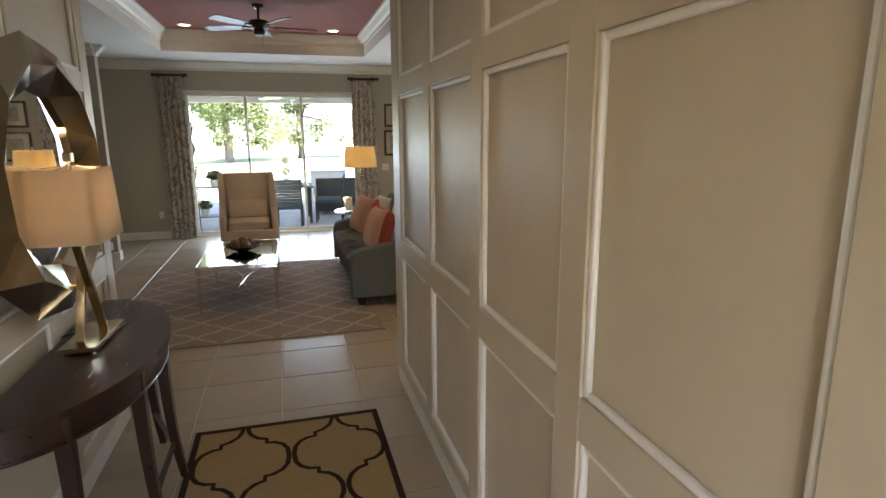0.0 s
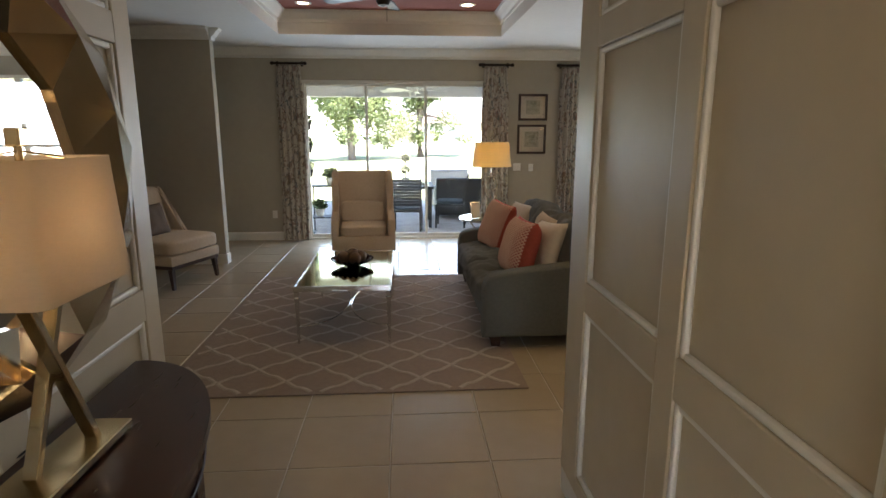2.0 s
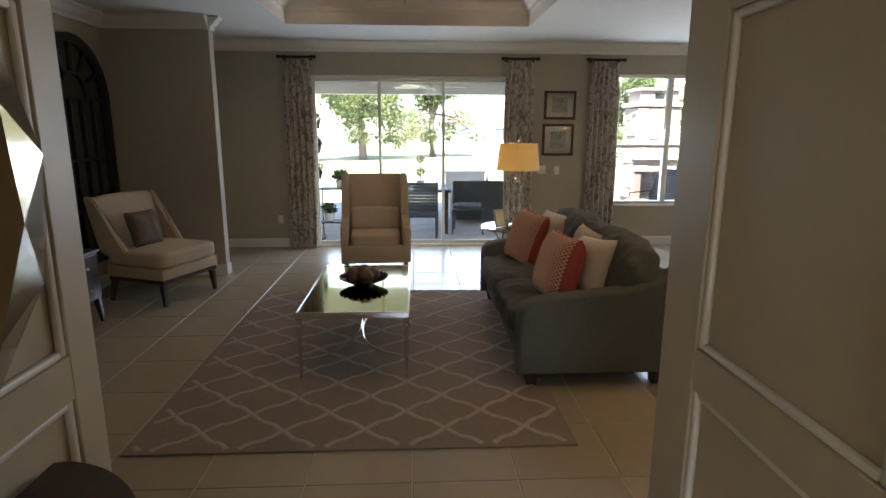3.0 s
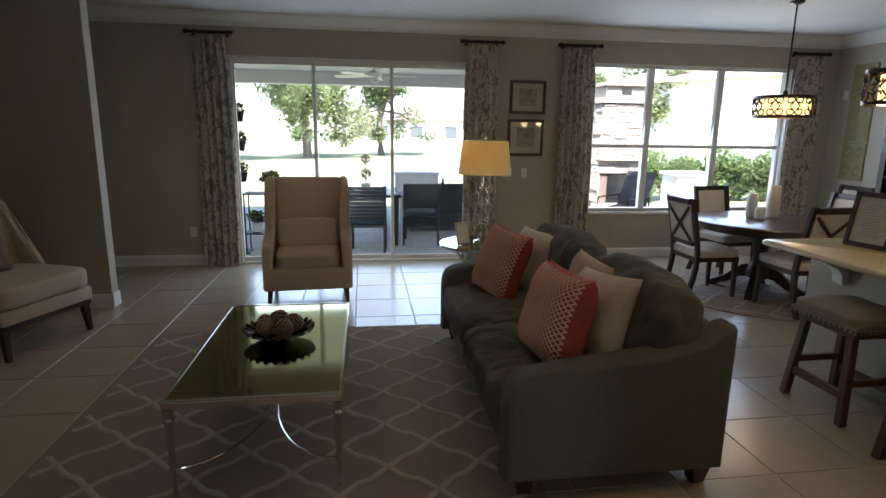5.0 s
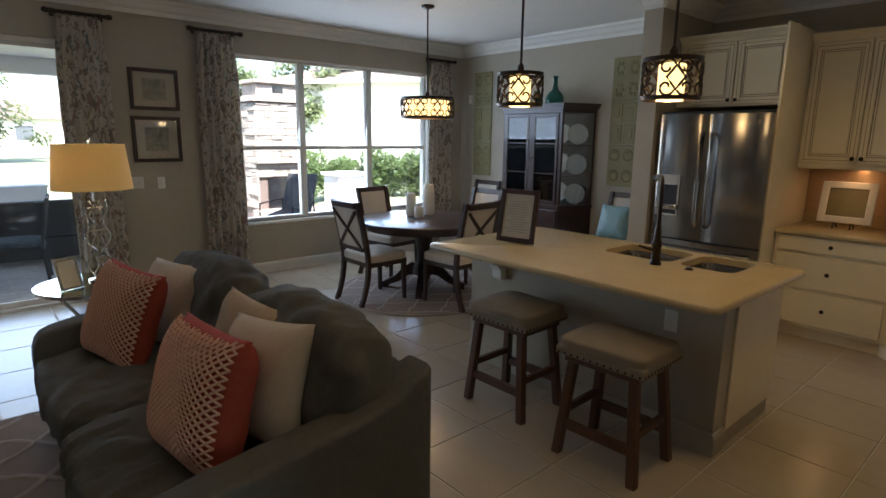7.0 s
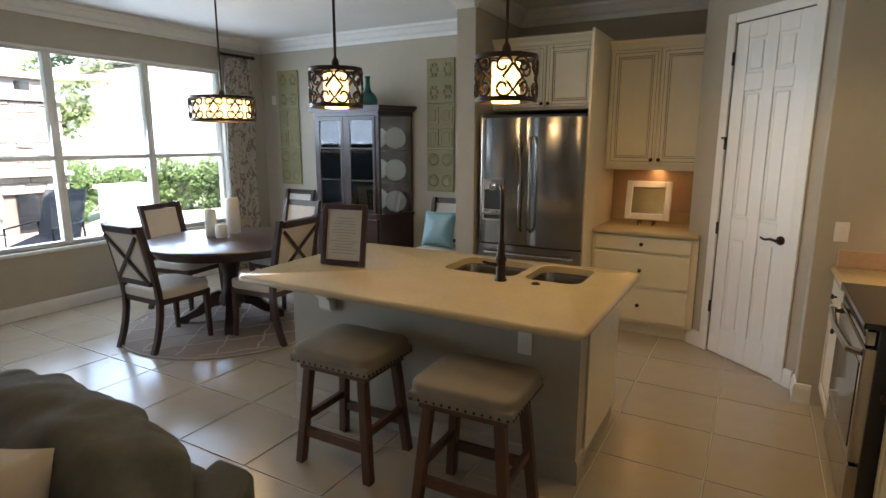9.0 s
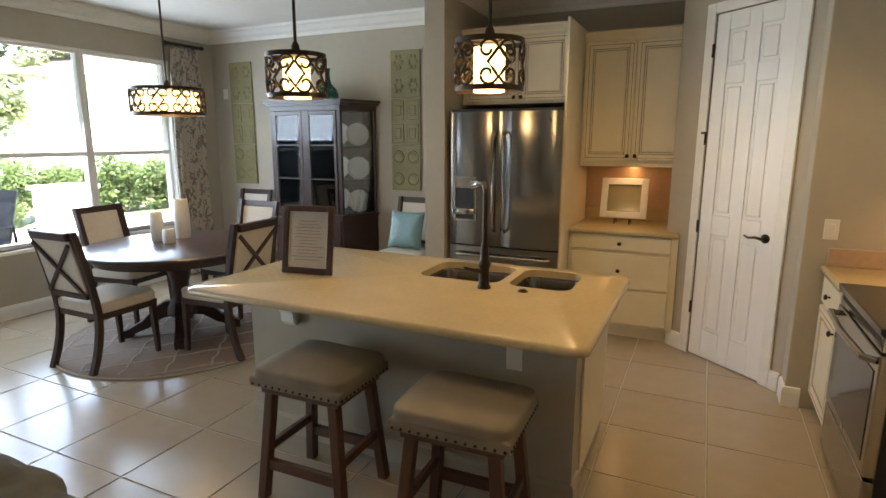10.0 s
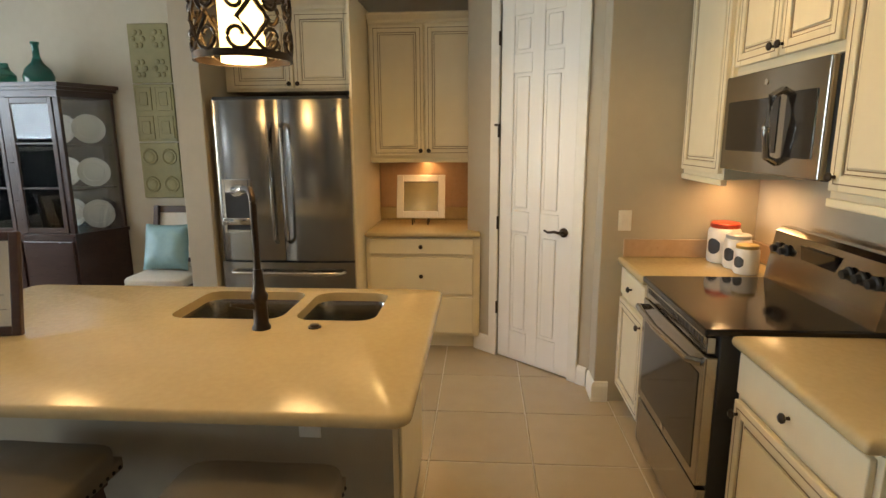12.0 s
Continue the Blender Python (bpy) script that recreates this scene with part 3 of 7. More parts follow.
def pantry_door():
    ob = tagged(withm(new("door_pantry"), DOORM), "white six-panel pantry door, closed", "door", kind="structure")
    a, b, c, d = 0.108, DW / 2 - 0.046, DW / 2 + 0.046, DW - 0.108
    pans = []
    for x0, x1 in ((a, b), (c, d)):
        for z0, z1 in ((0.22, 0.93), (1.07, 1.96), (2.08, 2.31)):
            pans.append((x0, x1, z0, z1))
    slab = part("door_leaf", box(NB(), 0.002, DW - 0.002, 0.008, 0.045, 0.008, DH - 0.005), "door", ob)
    # stiles and rails stand proud of the sunk panel grounds
    for x0, x1 in ((0.002, a), (b, c), (d, DW - 0.002)):
        part("stile", box(NB(), x0, x1, 0.0, 0.0085, 0.008, DH - 0.005, 0.005, 2), "door", slab)
    for x0, x1 in ((a, b), (c, d)):
        for z0, z1 in ((0.008, 0.22), (0.93, 1.07), (1.96, 2.08), (2.31, DH - 0.005)):
            part("rail", box(NB(), x0 - 0.001, x1 + 0.001, 0.0002, 0.0085, z0, z1, 0.005, 2), "door", slab)
    for x0, x1, z0, z1 in pans:
        part("panel", box(NB(), x0 + 0.022, x1 - 0.022, 0.004, 0.0125, z0 + 0.022, z1 - 0.022, 0.0075, 3), "door", slab)
    bm = NB()
    for x0, x1 in ((-0.075, -0.003), (DW + 0.003, DW + 0.075)):
        box(bm, x0, x1, -0.018, 0.0, 0, DH + 0.07, 0.005, 2)
    box(bm, -0.003, DW + 0.003, -0.018, 0.0, DH, DH + 0.07, 0.005, 2)
    part("casing", bm, "trim", ob)
    for z in (0.365, 0.975, 1.60, 2.19):
        bm = NB()
        tube(bm, [(-0.004, -0.012, z - 0.045), (-0.004, -0.012, z + 0.045)], 0.008, 8)
        if z == 1.60:
            box(bm, -0.03, 0.012, -0.03, -0.018, z + 0.03, z + 0.045, 0.003)
        part("hinge", bm, "bronze", ob, "dark bronze hinge")
    bm = NB()
    lathe(bm, [(0.0, 0), (0.030, 0.0), (0.030, 0.008), (0.012, 0.016), (0.011, 0.045), (0.0, 0.045)], 20, m=pose(DW - 0.065, 0, 0.965, 90))
    tube(bm, [(DW - 0.065, -0.045, 0.965), (DW - 0.10, -0.052, 0.972), (DW - 0.15, -0.050, 0.962), (DW - 0.185, -0.046, 0.972)], [0.010, 0.009, 0.008, 0.006], 8)
    part("door_handle", bm, "bronze", ob, "dark bronze lever handle", True)
    return ob


pantry_door()


def entry_door():
    ob = tagged(withm(new("door_entry"), pose(0.69, 0.05, 0)), "white entry door with a glass light", "door", kind="structure")
    bm = NB()
    for q in ((0, 0.16, 0, 2.1), (0.94, 1.1, 0, 2.1), (0.16, 0.94, 0, 0.3), (0.16, 0.94, 1.95, 2.1)):
        box(bm, q[0], q[1], 0, 0.05, q[2], q[3], 0.004)
    part("door_leaf", bm, "door", ob)
    g = part("pane", box(NB(), 0.155, 0.945, 0.02, 0.03, 0.295, 1.955), "glass", ob)
    g.visible_shadow = False


entry_door()


# ---- curtains ----
def curtain(x0, x1, seed):
    w = x1 - x0
    ob = thing("curtain", pose(x0, BACK - 0.09, 0), "floral linen curtain gathered on a dark rod", "curtain", "curtains along the rear wall")
    bm = NB()
    nx, nz = 56, 26
    rnd = random.Random(seed)
    ph = rnd.random() * 6
    folds = max(4, round(w / 0.075))
    grid = []
    for layer in (0, 1):
        rows = []
        for k in range(nz + 1):
            z = 0.012 + (2.585 - 0.012) * k / nz
            pinch = 1 - 0.16 * math.exp(-((2.56 - z) / 0.25) ** 2)
            row = []
            for i in range(nx + 1):
                u = i / nx
                amp = 0.032 * (0.75 + 0.25 * math.sin(3 * u + ph + z))
                y = amp * math.sin(2 * math.pi * folds * u + 0.5 * math.sin(z * 1.7 + ph)) + 0.010 * math.sin(5 * z + 7 * u + ph)
                x = w / 2 + (u - 0.5) * w * pinch + 0.01 * math.sin(2 * z + ph)
                row.append(bm.verts.new((x, y + 0.004 * layer, z)))
            rows.append(row)
        grid.append(rows)
    for L, rows in enumerate(grid):
        for k in range(nz):
            for i in range(nx):
                bm.faces.new((rows[k][i], rows[k][i + 1], rows[k + 1][i + 1], rows[k + 1][i]))
    for k in range(nz):
        for i in (0, nx):
            bm.faces.new((grid[0][k][i], grid[0][k + 1][i], grid[1][k + 1][i], grid[1][k][i]))
    for i in range(nx):
        for k in (0, nz):
            bm.faces.new((grid[0][k][i], grid[0][k][i + 1], grid[1][k][i + 1], grid[1][k][i]))
    part("cloth", bm, "curtain", ob, smooth=80)
    bm = NB()
    tube(bm, [(-0.03, 0, 2.62), (w + 0.03, 0, 2.62)], 0.016, 10)
    for x in (-0.035, w + 0.035):
        lathe(bm, [(0.0, -0.03), (0.018, -0.024), (0.026, 0), (0.018, 0.024), (0, 0.03)], 12, m=pose(x, 0, 2.62, 0, 90))
    rod = part("rod", bm, "bronze", ob, "dark bronze curtain rod", True)
    for x in (0.02, w - 0.02):
        bm = NB()
        box(bm, x - 0.01, x + 0.01, 0.0, 0.089, 2.605, 2.62, 0.002)
        box(bm, x - 0.018, x + 0.018, 0.083, 0.089, 2.585, 2.655, 0.002)
        part("bracket", bm, "bronze", ob)
    for i in range(7):
        bm = NB()
        cx = w * (0.08 + 0.84 * i / 6)
        tube(bm, [(cx, 0.022 * math.cos(a), 2.615 + 0.022 * math.sin(a)) for a in [k * math.pi / 6 for k in range(12)]], 0.003, 6, True)
        part("ring", bm, "bronze", ob, smooth=True)
    return ob


for k, (a, b) in enumerate(((-0.48, -0.08), (2.56, 2.97), (3.74, 4.18), (6.82, 7.24))):
    curtain(a, b, k)


# ---- living room ----
def lattice_lines(x0, x1, y0, y1, px, py, step):
    """Ogee lattice: neighbouring wavy lines that meet at their necks."""
    lines = []
    k0, k1 = math.floor(x0 / px) - 1, math.ceil(x1 / px) + 1
    for k in range(k0, k1 + 1):
        sgn = 1 if k % 2 else -1
        pts = []
        y = y0
        while y <= y1 + 1e-6:
            t = (y / py) % 1.0
            tri = 1 - 4 * abs(t - 0.5)
            s = tri * 0.62 + 0.38 * math.copysign(abs(tri) ** 0.35, tri) if abs(tri) > 1e-6 else 0
            x = k * px + sgn * 0.5 * px * s * 0.97
            pts.append((x, y))
            y += step
        lines.append(pts)
    out = []
    for pts in lines:
        cur = []
        for x, y in pts:
            if x0 <= x <= x1:
                cur.append((x, y))
            else:
                if len(cur) > 1:
                    out.append(cur)
                cur = []
        if len(cur) > 1:
            out.append(cur)
    return out


def ribbon(bm, pts, w, z0, z1):
    prev = None
    for i, p in enumerate(pts):
        a, b = Vector(pts[max(i - 1, 0)]), Vector(pts[min(i + 1, len(pts) - 1)])
        d = (b - a).normalized()
        nrm = Vector((-d.y, d.x)) * (w / 2)
        q = Vector(p)
        c = [bm.verts.new((q.x + nrm.x, q.y + nrm.y, z0)), bm.verts.new((q.x + nrm.x * 0.6, q.y + nrm.y * 0.6, z1)), bm.verts.new((q.x - nrm.x * 0.6, q.y - nrm.y * 0.6, z1)), bm.verts.new((q.x - nrm.x, q.y - nrm.y, z0))]
        if prev:
            for j in range(3):
                bm.faces.new((prev[j], prev[j + 1], c[j + 1], c[j]))
        prev = c


def area_rug():
    ob = thing("area_rug", pose(-0.22, 6.0, 0), "taupe wool area rug with a raised ivory trellis", "rug")
    w, h = 2.38, 3.0
    bm = NB()
    box(bm, 0, w, 0, h, 0.001, 0.012, 0.005, 2)
    part("field", bm, "rug", ob)
    bm = NB()
    for pts in lattice_lines(0.03, w - 0.03, 0.03, h - 0.03, 0.224, 0.40, 0.016):
        ribbon(bm, pts, 0.034, 0.0115, 0.0155)
    part("trellis", bm, "rugline", ob, "raised ivory trellis lines", 60)["kind"] = "stuff"


area_rug()


def entry_mat():
    ob = thing("entry_mat", pose(0.80, 2.92, 0), "tan entry mat with a dark brown quatrefoil trellis", "rug")
    w, h = 1.05, 1.63
    part("field", box(NB(), 0, w, 0, h, 0.001, 0.010, 0.004), "mat", ob)
    bm = NB()
    for q in ((0, w, 0, 0.032), (0, w, h - 0.032, h), (0, 0.032, 0.032, h - 0.032), (w - 0.032, w, 0.032, h - 0.032)):
        box(bm, *q, 0.0102, 0.0125)
    part("border", bm, "matline", ob, "dark brown border")
    bm = NB()
    # stepped ogee lattice: every edge runs from a neck to a side contact
    edge = [(0.013, 0.0), (0.018, 0.045), (0.036, 0.095), (0.075, 0.138), (0.122, 0.158), (0.122, 0.198), (0.165, 0.204), (0.208, 0.235), (0.234, 0.285), (0.242, 0.36)]
    px, hh = 0.51, 0.36
    for i in range(-1, 4):
        for j in range(0, 3):
            for sx in (-1, 1):
                for sy in (-1, 1):
                    cur = []
                    for a, b in edge:
                        p = (0.275 + px * i + sx * a, h - 0.02 - 2 * hh * j + sy * b)
                        if 0.02 < p[0] < w - 0.02 and 0.02 < p[1] < h - 0.018:
                            cur.append(p)
                    if len(cur) > 1:
                        ribbon(bm, cur, 0.027, 0.0098, 0.0118)
    part("trellis", bm, "matline", ob, "dark brown trellis lines")["kind"] = "stuff"


entry_mat()


def coffee_table():
    ob = thing("coffee_table", pose(0.885, 7.22, 0.012), "silver-legged coffee table with an antiqued mirror top", "table")
    w, d, h = 0.75, 1.32, 0.464
    y0 = -0.36
    bm = NB()
    box(bm, -w / 2, w / 2, y0, y0 + d, h - 0.042, h - 0.004, 0.004)
    part("apron", bm, "chrome", ob, "silver-leaf metal apron")
    bm = NB()
    t = 0.016
    for q in ((-w / 2, w / 2, y0, y0 + t), (-w / 2, w / 2, y0 + d - t, y0 + d), (-w / 2, -w / 2 + t, y0 + t, y0 + d - t), (w / 2 - t, w / 2, y0 + t, y0 + d - t)):
        box(bm, *q, h - 0.006, h + 0.004, 0.002)
    part("rim", bm, "chrome", ob)
    part("tabletop", box(NB(), -w / 2 + t, w / 2 - t, y0 + t, y0 + d - t, h - 0.005, h), "tabletop", ob, "antiqued mirror glass top")
    for sx in (-1, 1):
        for y in (y0 + 0.022, y0 + d - 0.022):
            bm = NB()
            lathe(bm, [(0.008, 0.0), (0.012, 0.012), (0.010, 0.03), (0.0165, 0.335), (0.023, 0.37), (0.017, 0.38), (0.021, 0.395), (0.021, 0.421)], 12, at=(sx * (w / 2 - 0.022), y, 0))
            part("leg", bm, "chrome", ob, smooth=True)
    # two bowed stretchers, front leg to rear leg, that touch in the middle
    hd, hw = d / 2 - 0.022, w / 2 - 0.022
    for sx in (-1, 1):
        pts = []
        for k in range(29):
            s = math.pi * k / 28
            pts.append((sx * (hw - (hw - 0.007) * math.sin(s)), y0 + d / 2 - hd * math.cos(s), 0.14))
        part("stretcher", tube(NB(), pts, 0.0065, 8), "chrome", ob, smooth=True)


coffee_table()


def bowl_of_balls():
    ob = thing("decorative_bowl", pose(0.90, 7.555, 0.4805), "dark fluted metal bowl heaped with striped balls", "bowl")
    bm = NB()
    n = 132
    prof = [(0.04, 0.0), (0.07, 0.004), (0.12, 0.025), (0.165, 0.05), (0.188, 0.060), (0.186, 0.064), (0.16, 0.056), (0.115, 0.032), (0.06, 0.012), (0.0, 0.010)]
    rings = []
    for r, z in prof:
        ring = []
        for i in range(n):
            a = 2 * math.pi * i / n
            k = max(0, (r - 0.06) / 0.13)
            ring.append(bm.verts.new((r * (1 + 0.02 * k * math.cos(24 * a)) * math.cos(a), r * (1 + 0.02 * k * math.cos(24 * a)) * math.sin(a), z + 0.009 * k * math.cos(24 * a))))
        rings.append(ring)
    for a, b in zip(rings, rings[1:]):
        for i in range(n):
            bm.faces.new((a[i], a[(i + 1) % n], b[(i + 1) % n], b[i]))
    bm.faces.new(list(reversed(rings[0])))
    part("dish", bm, "bowlmetal", ob, "fluted dark pewter dish", 60)
    rnd = random.Random(4)
    for x, y, z, r in ((-0.065, -0.02, 0.072, 0.052), (0.03, -0.055, 0.072, 0.053), (0.075, 0.035, 0.074, 0.052), (-0.02, 0.08, 0.072, 0.053), (-0.085, 0.07, 0.076, 0.038), (0.005, 0.015, 0.102, 0.052)):
        bm = NB()
        bmesh.ops.create_uvsphere(bm, u_segments=20, v_segments=12, radius=r)
        part("ball", bm, "stripe", ob, smooth=True, m=pose(x, y, z, rnd.random() * 360, rnd.random() * 360, 0))


M["bowlmetal"] = material("dark_pewter", (0.10, 0.09, 0.08), (0.16, 0.15, 0.135), 0.14, 1.0, scale=20, bump=0.03)


def stripe_material():
    m = material("striped_ball", (0.10, 0.045, 0.03), rough=0.6)
    n, ln = m.node_tree.nodes, m.node_tree.links
    co = n.new("ShaderNodeTexCoord")
    wv = n.new("ShaderNodeTexWave")
    wv.inputs["Scale"].default_value, wv.inputs["Distortion"].default_value = 24, 4.5
    ln.new(co.outputs["Object"], wv.inputs["Vector"])
    rp = n.new("ShaderNodeValToRGB")
    rp.color_ramp.elements[0].position, rp.color_ramp.elements[1].position = 0.45, 0.55
    rp.color_ramp.elements[0].color, rp.color_ramp.elements[1].color = (0.035, 0.014, 0.010, 1), (0.24, 0.15, 0.085, 1)
    ln.new(wv.outputs[0], rp.inputs[0])
    ln.new(rp.outputs[0], n["Principled BSDF"].inputs["Base Color"])
    return m


M["stripe"] = stripe_material()
bowl_of_balls()


def throw_pillow(label, mat, m, s=0.45, t=0.17, piping=None):
    ob = thing("throw_pillow", m, label, "pillow", "pillows on the sofa")
    bm = NB()
    n = 18
    grid = {}
    for side in (1, -1):
        for i in range(n + 1):
            for j in range(n + 1):
                u, v = -1 + 2 * i / n, -1 + 2 * j / n
                edge = i in (0, n) or j in (0, n)
                if edge and side < 0:
                    grid[side, i, j] = grid[1, i, j]
                    continue
                pin = 1 - 0.10 * (u * u) * (1 - v * v) - 0.0
                pinv = 1 - 0.10 * (v * v) * (1 - u * u)
                hgt = max(0, (1 - u ** 4) * (1 - v ** 4)) ** 0.6
                grid[side, i, j] = bm.verts.new((u * s / 2 * pinv ** 0 * (1 - 0.10 * (1 - v * v) * 0.6), side * (t / 2) * hgt + 0.006 * noise.noise(Vector((u * 3, v * 3, side + s))), s / 2 + v * s / 2 * (1 - 0.10 * (1 - u * u) * 0.6)))
    for side in (1, -1):
        for i in range(n):
            for j in range(n):
                q = [grid[side, i, j], grid[side, i + 1, j], grid[side, i + 1, j + 1], grid[side, i, j + 1]]
                bm.faces.new(q if side < 0 else list(reversed(q)))
    part("cover", bm, mat, ob, smooth=70)
    if piping:
        # crocheted net over the front face, held between raised cords
        bm = NB()
        k = 17
        for i in range(-k, k + 1):
            for sgn in (1, -1):
                pts = []
                for j in range(0, 41):
                    u = -1 + 2 * j / 40
                    v = sgn * u + 2 * i / k * 1.0
                    if abs(v) > 0.97 or abs(u) > 0.97:
                        if len(pts) > 1:
                            tube(bm, pts, 0.0048, 4)
                        pts = []
                        continue
                    hgt = max(0, (1 - u ** 4) * (1 - v ** 4)) ** 0.6
                    pts.append((u * s / 2 * (1 - 0.06 * (1 - v * v)), -(t / 2) * hgt - 0.010, s / 2 + v * s / 2 * (1 - 0.06 * (1 - u * u))))
                if len(pts) > 1:
                    tube(bm, pts, 0.0048, 4)
        part("netting", bm, piping, ob, "pale pink open crochet netting")
    return ob


M["netting"] = material("pale_pink_cord", (0.70, 0.45, 0.35), (0.62, 0.38, 0.29), 0.9, scale=60, bump=0.4, spec=0.2)


def creased(bm, fx, fy, amp, seed, above=-9.0):
    """Shallow gathers that run across a cushion, on the verts above a height."""
    bm.normal_update()
    move = []
    for v in bm.verts:
        if v.co.z > above - 0.12:
            k = min(1, max(0, (v.co.z - above + 0.12) / 0.12))
            g = noise.noise(Vector((v.co.x * fx, v.co.y * fy, v.co.z * fx + seed * 5.3)))
            g2 = noise.noise(Vector((v.co.x * 2.0, v.co.y * 3.0, seed * 2.1 + v.co.z)))
            move.append((v, v.normal * (amp * k * g * (0.4 + max(0, g2) * 2.2))))
    for v, d in move:
        v.co += d
    return bm


def sofa():
    """Built with its front towards -x and its length along y."""
    ob = thing("sofa", pose(2.50, 7.71, 0), "grey-green three-seat sofa with loose back cushions", "sofa")
    x0, x1, L = -0.55, 0.475, 1.05
    base = NB()
    box(base, x0 + 0.05, x1, -L + 0.06, L - 0.06, 0.10, 0.30, 0.02, 2)
    part("base", base, "sofa", ob, smooth=True)
    for sy in (-1, 1):
        bm = NB()
        # track arm: rounded front, top that rises towards the back, soft edges
        prof = [(x0, 0.10), (x0, 0.30), (x0, 0.44), (x0 + 0.004, 0.49), (x0 + 0.018, 0.535), (x0 + 0.045, 0.568), (x0 + 0.10, 0.59), (x0 + 0.22, 0.612), (x0 + 0.45, 0.64), (x1 - 0.32, 0.665), (x1 - 0.12, 0.715), (x1 - 0.04, 0.775), (x1 - 0.01, 0.785), (x1, 0.77), (x1, 0.40), (x1, 0.10)]
        cx, cz, hx, hz = (x0 + x1) / 2, 0.42, (x1 - x0) / 2, 0.36
        loops = []
        for side, order in ((1, range(0, 6)), (-1, range(5, -1, -1))):
            for k in order:
                t = math.pi / 2 * k / 5
                ins, yy = 0.035 * (1 - math.sin(t)), 0.08 - 0.035 * (1 - math.cos(t))
                loops.append([bm.verts.new((cx + (x - cx) * (hx - ins) / hx, sy * (L - 0.08) + side * yy, cz + (z - cz) * (hz - ins) / hz)) for x, z in prof])
        for p0, p1 in zip(loops, loops[1:]):
            for i in range(len(prof)):
                bm.faces.new((p0[i], p0[(i + 1) % len(prof)], p1[(i + 1) % len(prof)], p1[i]))
        bm.faces.new(loops[0])
        bm.faces.new(list(reversed(loops[-1])))
        part("arm", bm, "sofa", ob, smooth=50)
        for x in (x0 + 0.10, x1 - 0.07):
            part("foot", leg(NB(), (x, sy * (L - 0.09), 0.105), (x + (0.01 if x < 0 else -0.01), sy * (L - 0.09), 0.0), 0.095, 0.065), "espresso", ob, "dark tapered wooden foot")
    bm = NB()
    box(bm, x1 - 0.16, x1, -L + 0.16, L - 0.16, 0.28, 0.76, 0.05, 3, m=Matrix.Translation((0, 0, 0)))
    part("back", bm, "sofa", ob, smooth=True)
    w = (2 * L - 0.32) / 2
    for i in range(2):
        yc = -L + 0.16 + w * (i + 0.5)
        part("seat_cushion", creased(pad(NB(), 0.80, w - 0.006, 0.20, (x0 + 0.38, yc, 0.39), n=44, p=6, crown=0.14, wrinkle=0.02, seed=i * 7.0), 7, 30, 0.020, i), "sofa", ob, smooth=80)
    for i, (ya, yb) in enumerate(((-L + 0.07, -0.005), (0.005, L - 0.03))):
        bm = pad(NB(), 0.32, yb - ya, 0.56, (0, (ya + yb) / 2, 0), m=pose(x1 - 0.235, 0, 0.665, 0, 11, 0), n=48, p=3.4, crown=0.05, wrinkle=0.024, seed=i * 3.1 + 9)
        creased(bm, 9, 26, 0.024, i + 4, 0.76)
        part("back_cushion", bm, "sofa", ob, smooth=80)
    return ob


sofa()
throw_pillow("coral pillow under pale crochet netting on the sofa", "coral", pose(2.25, 7.125, 0.475, -16, 0, -83), 0.48, 0.23, "netting")
throw_pillow("coral pillow under pale crochet netting on the sofa", "coral", pose(2.23, 8.265, 0.475, -20, 4, -74), 0.49, 0.20, "netting")
throw_pillow("ivory pillow leaning on the sofa's back", "ivory_fabric", pose(2.46, 7.095, 0.48, -20, -5, -76), 0.46, 0.18)
throw_pillow("ivory pillow leaning on the sofa's back", "ivory_fabric", pose(2.48, 8.325, 0.48, -20, 0, -72), 0.46, 0.16)
throw_pillow("beige pillow leaning on the sofa's back", "cream_fabric", pose(2.50, 7.42, 0.55, -20, 6, -80), 0.40, 0.14)


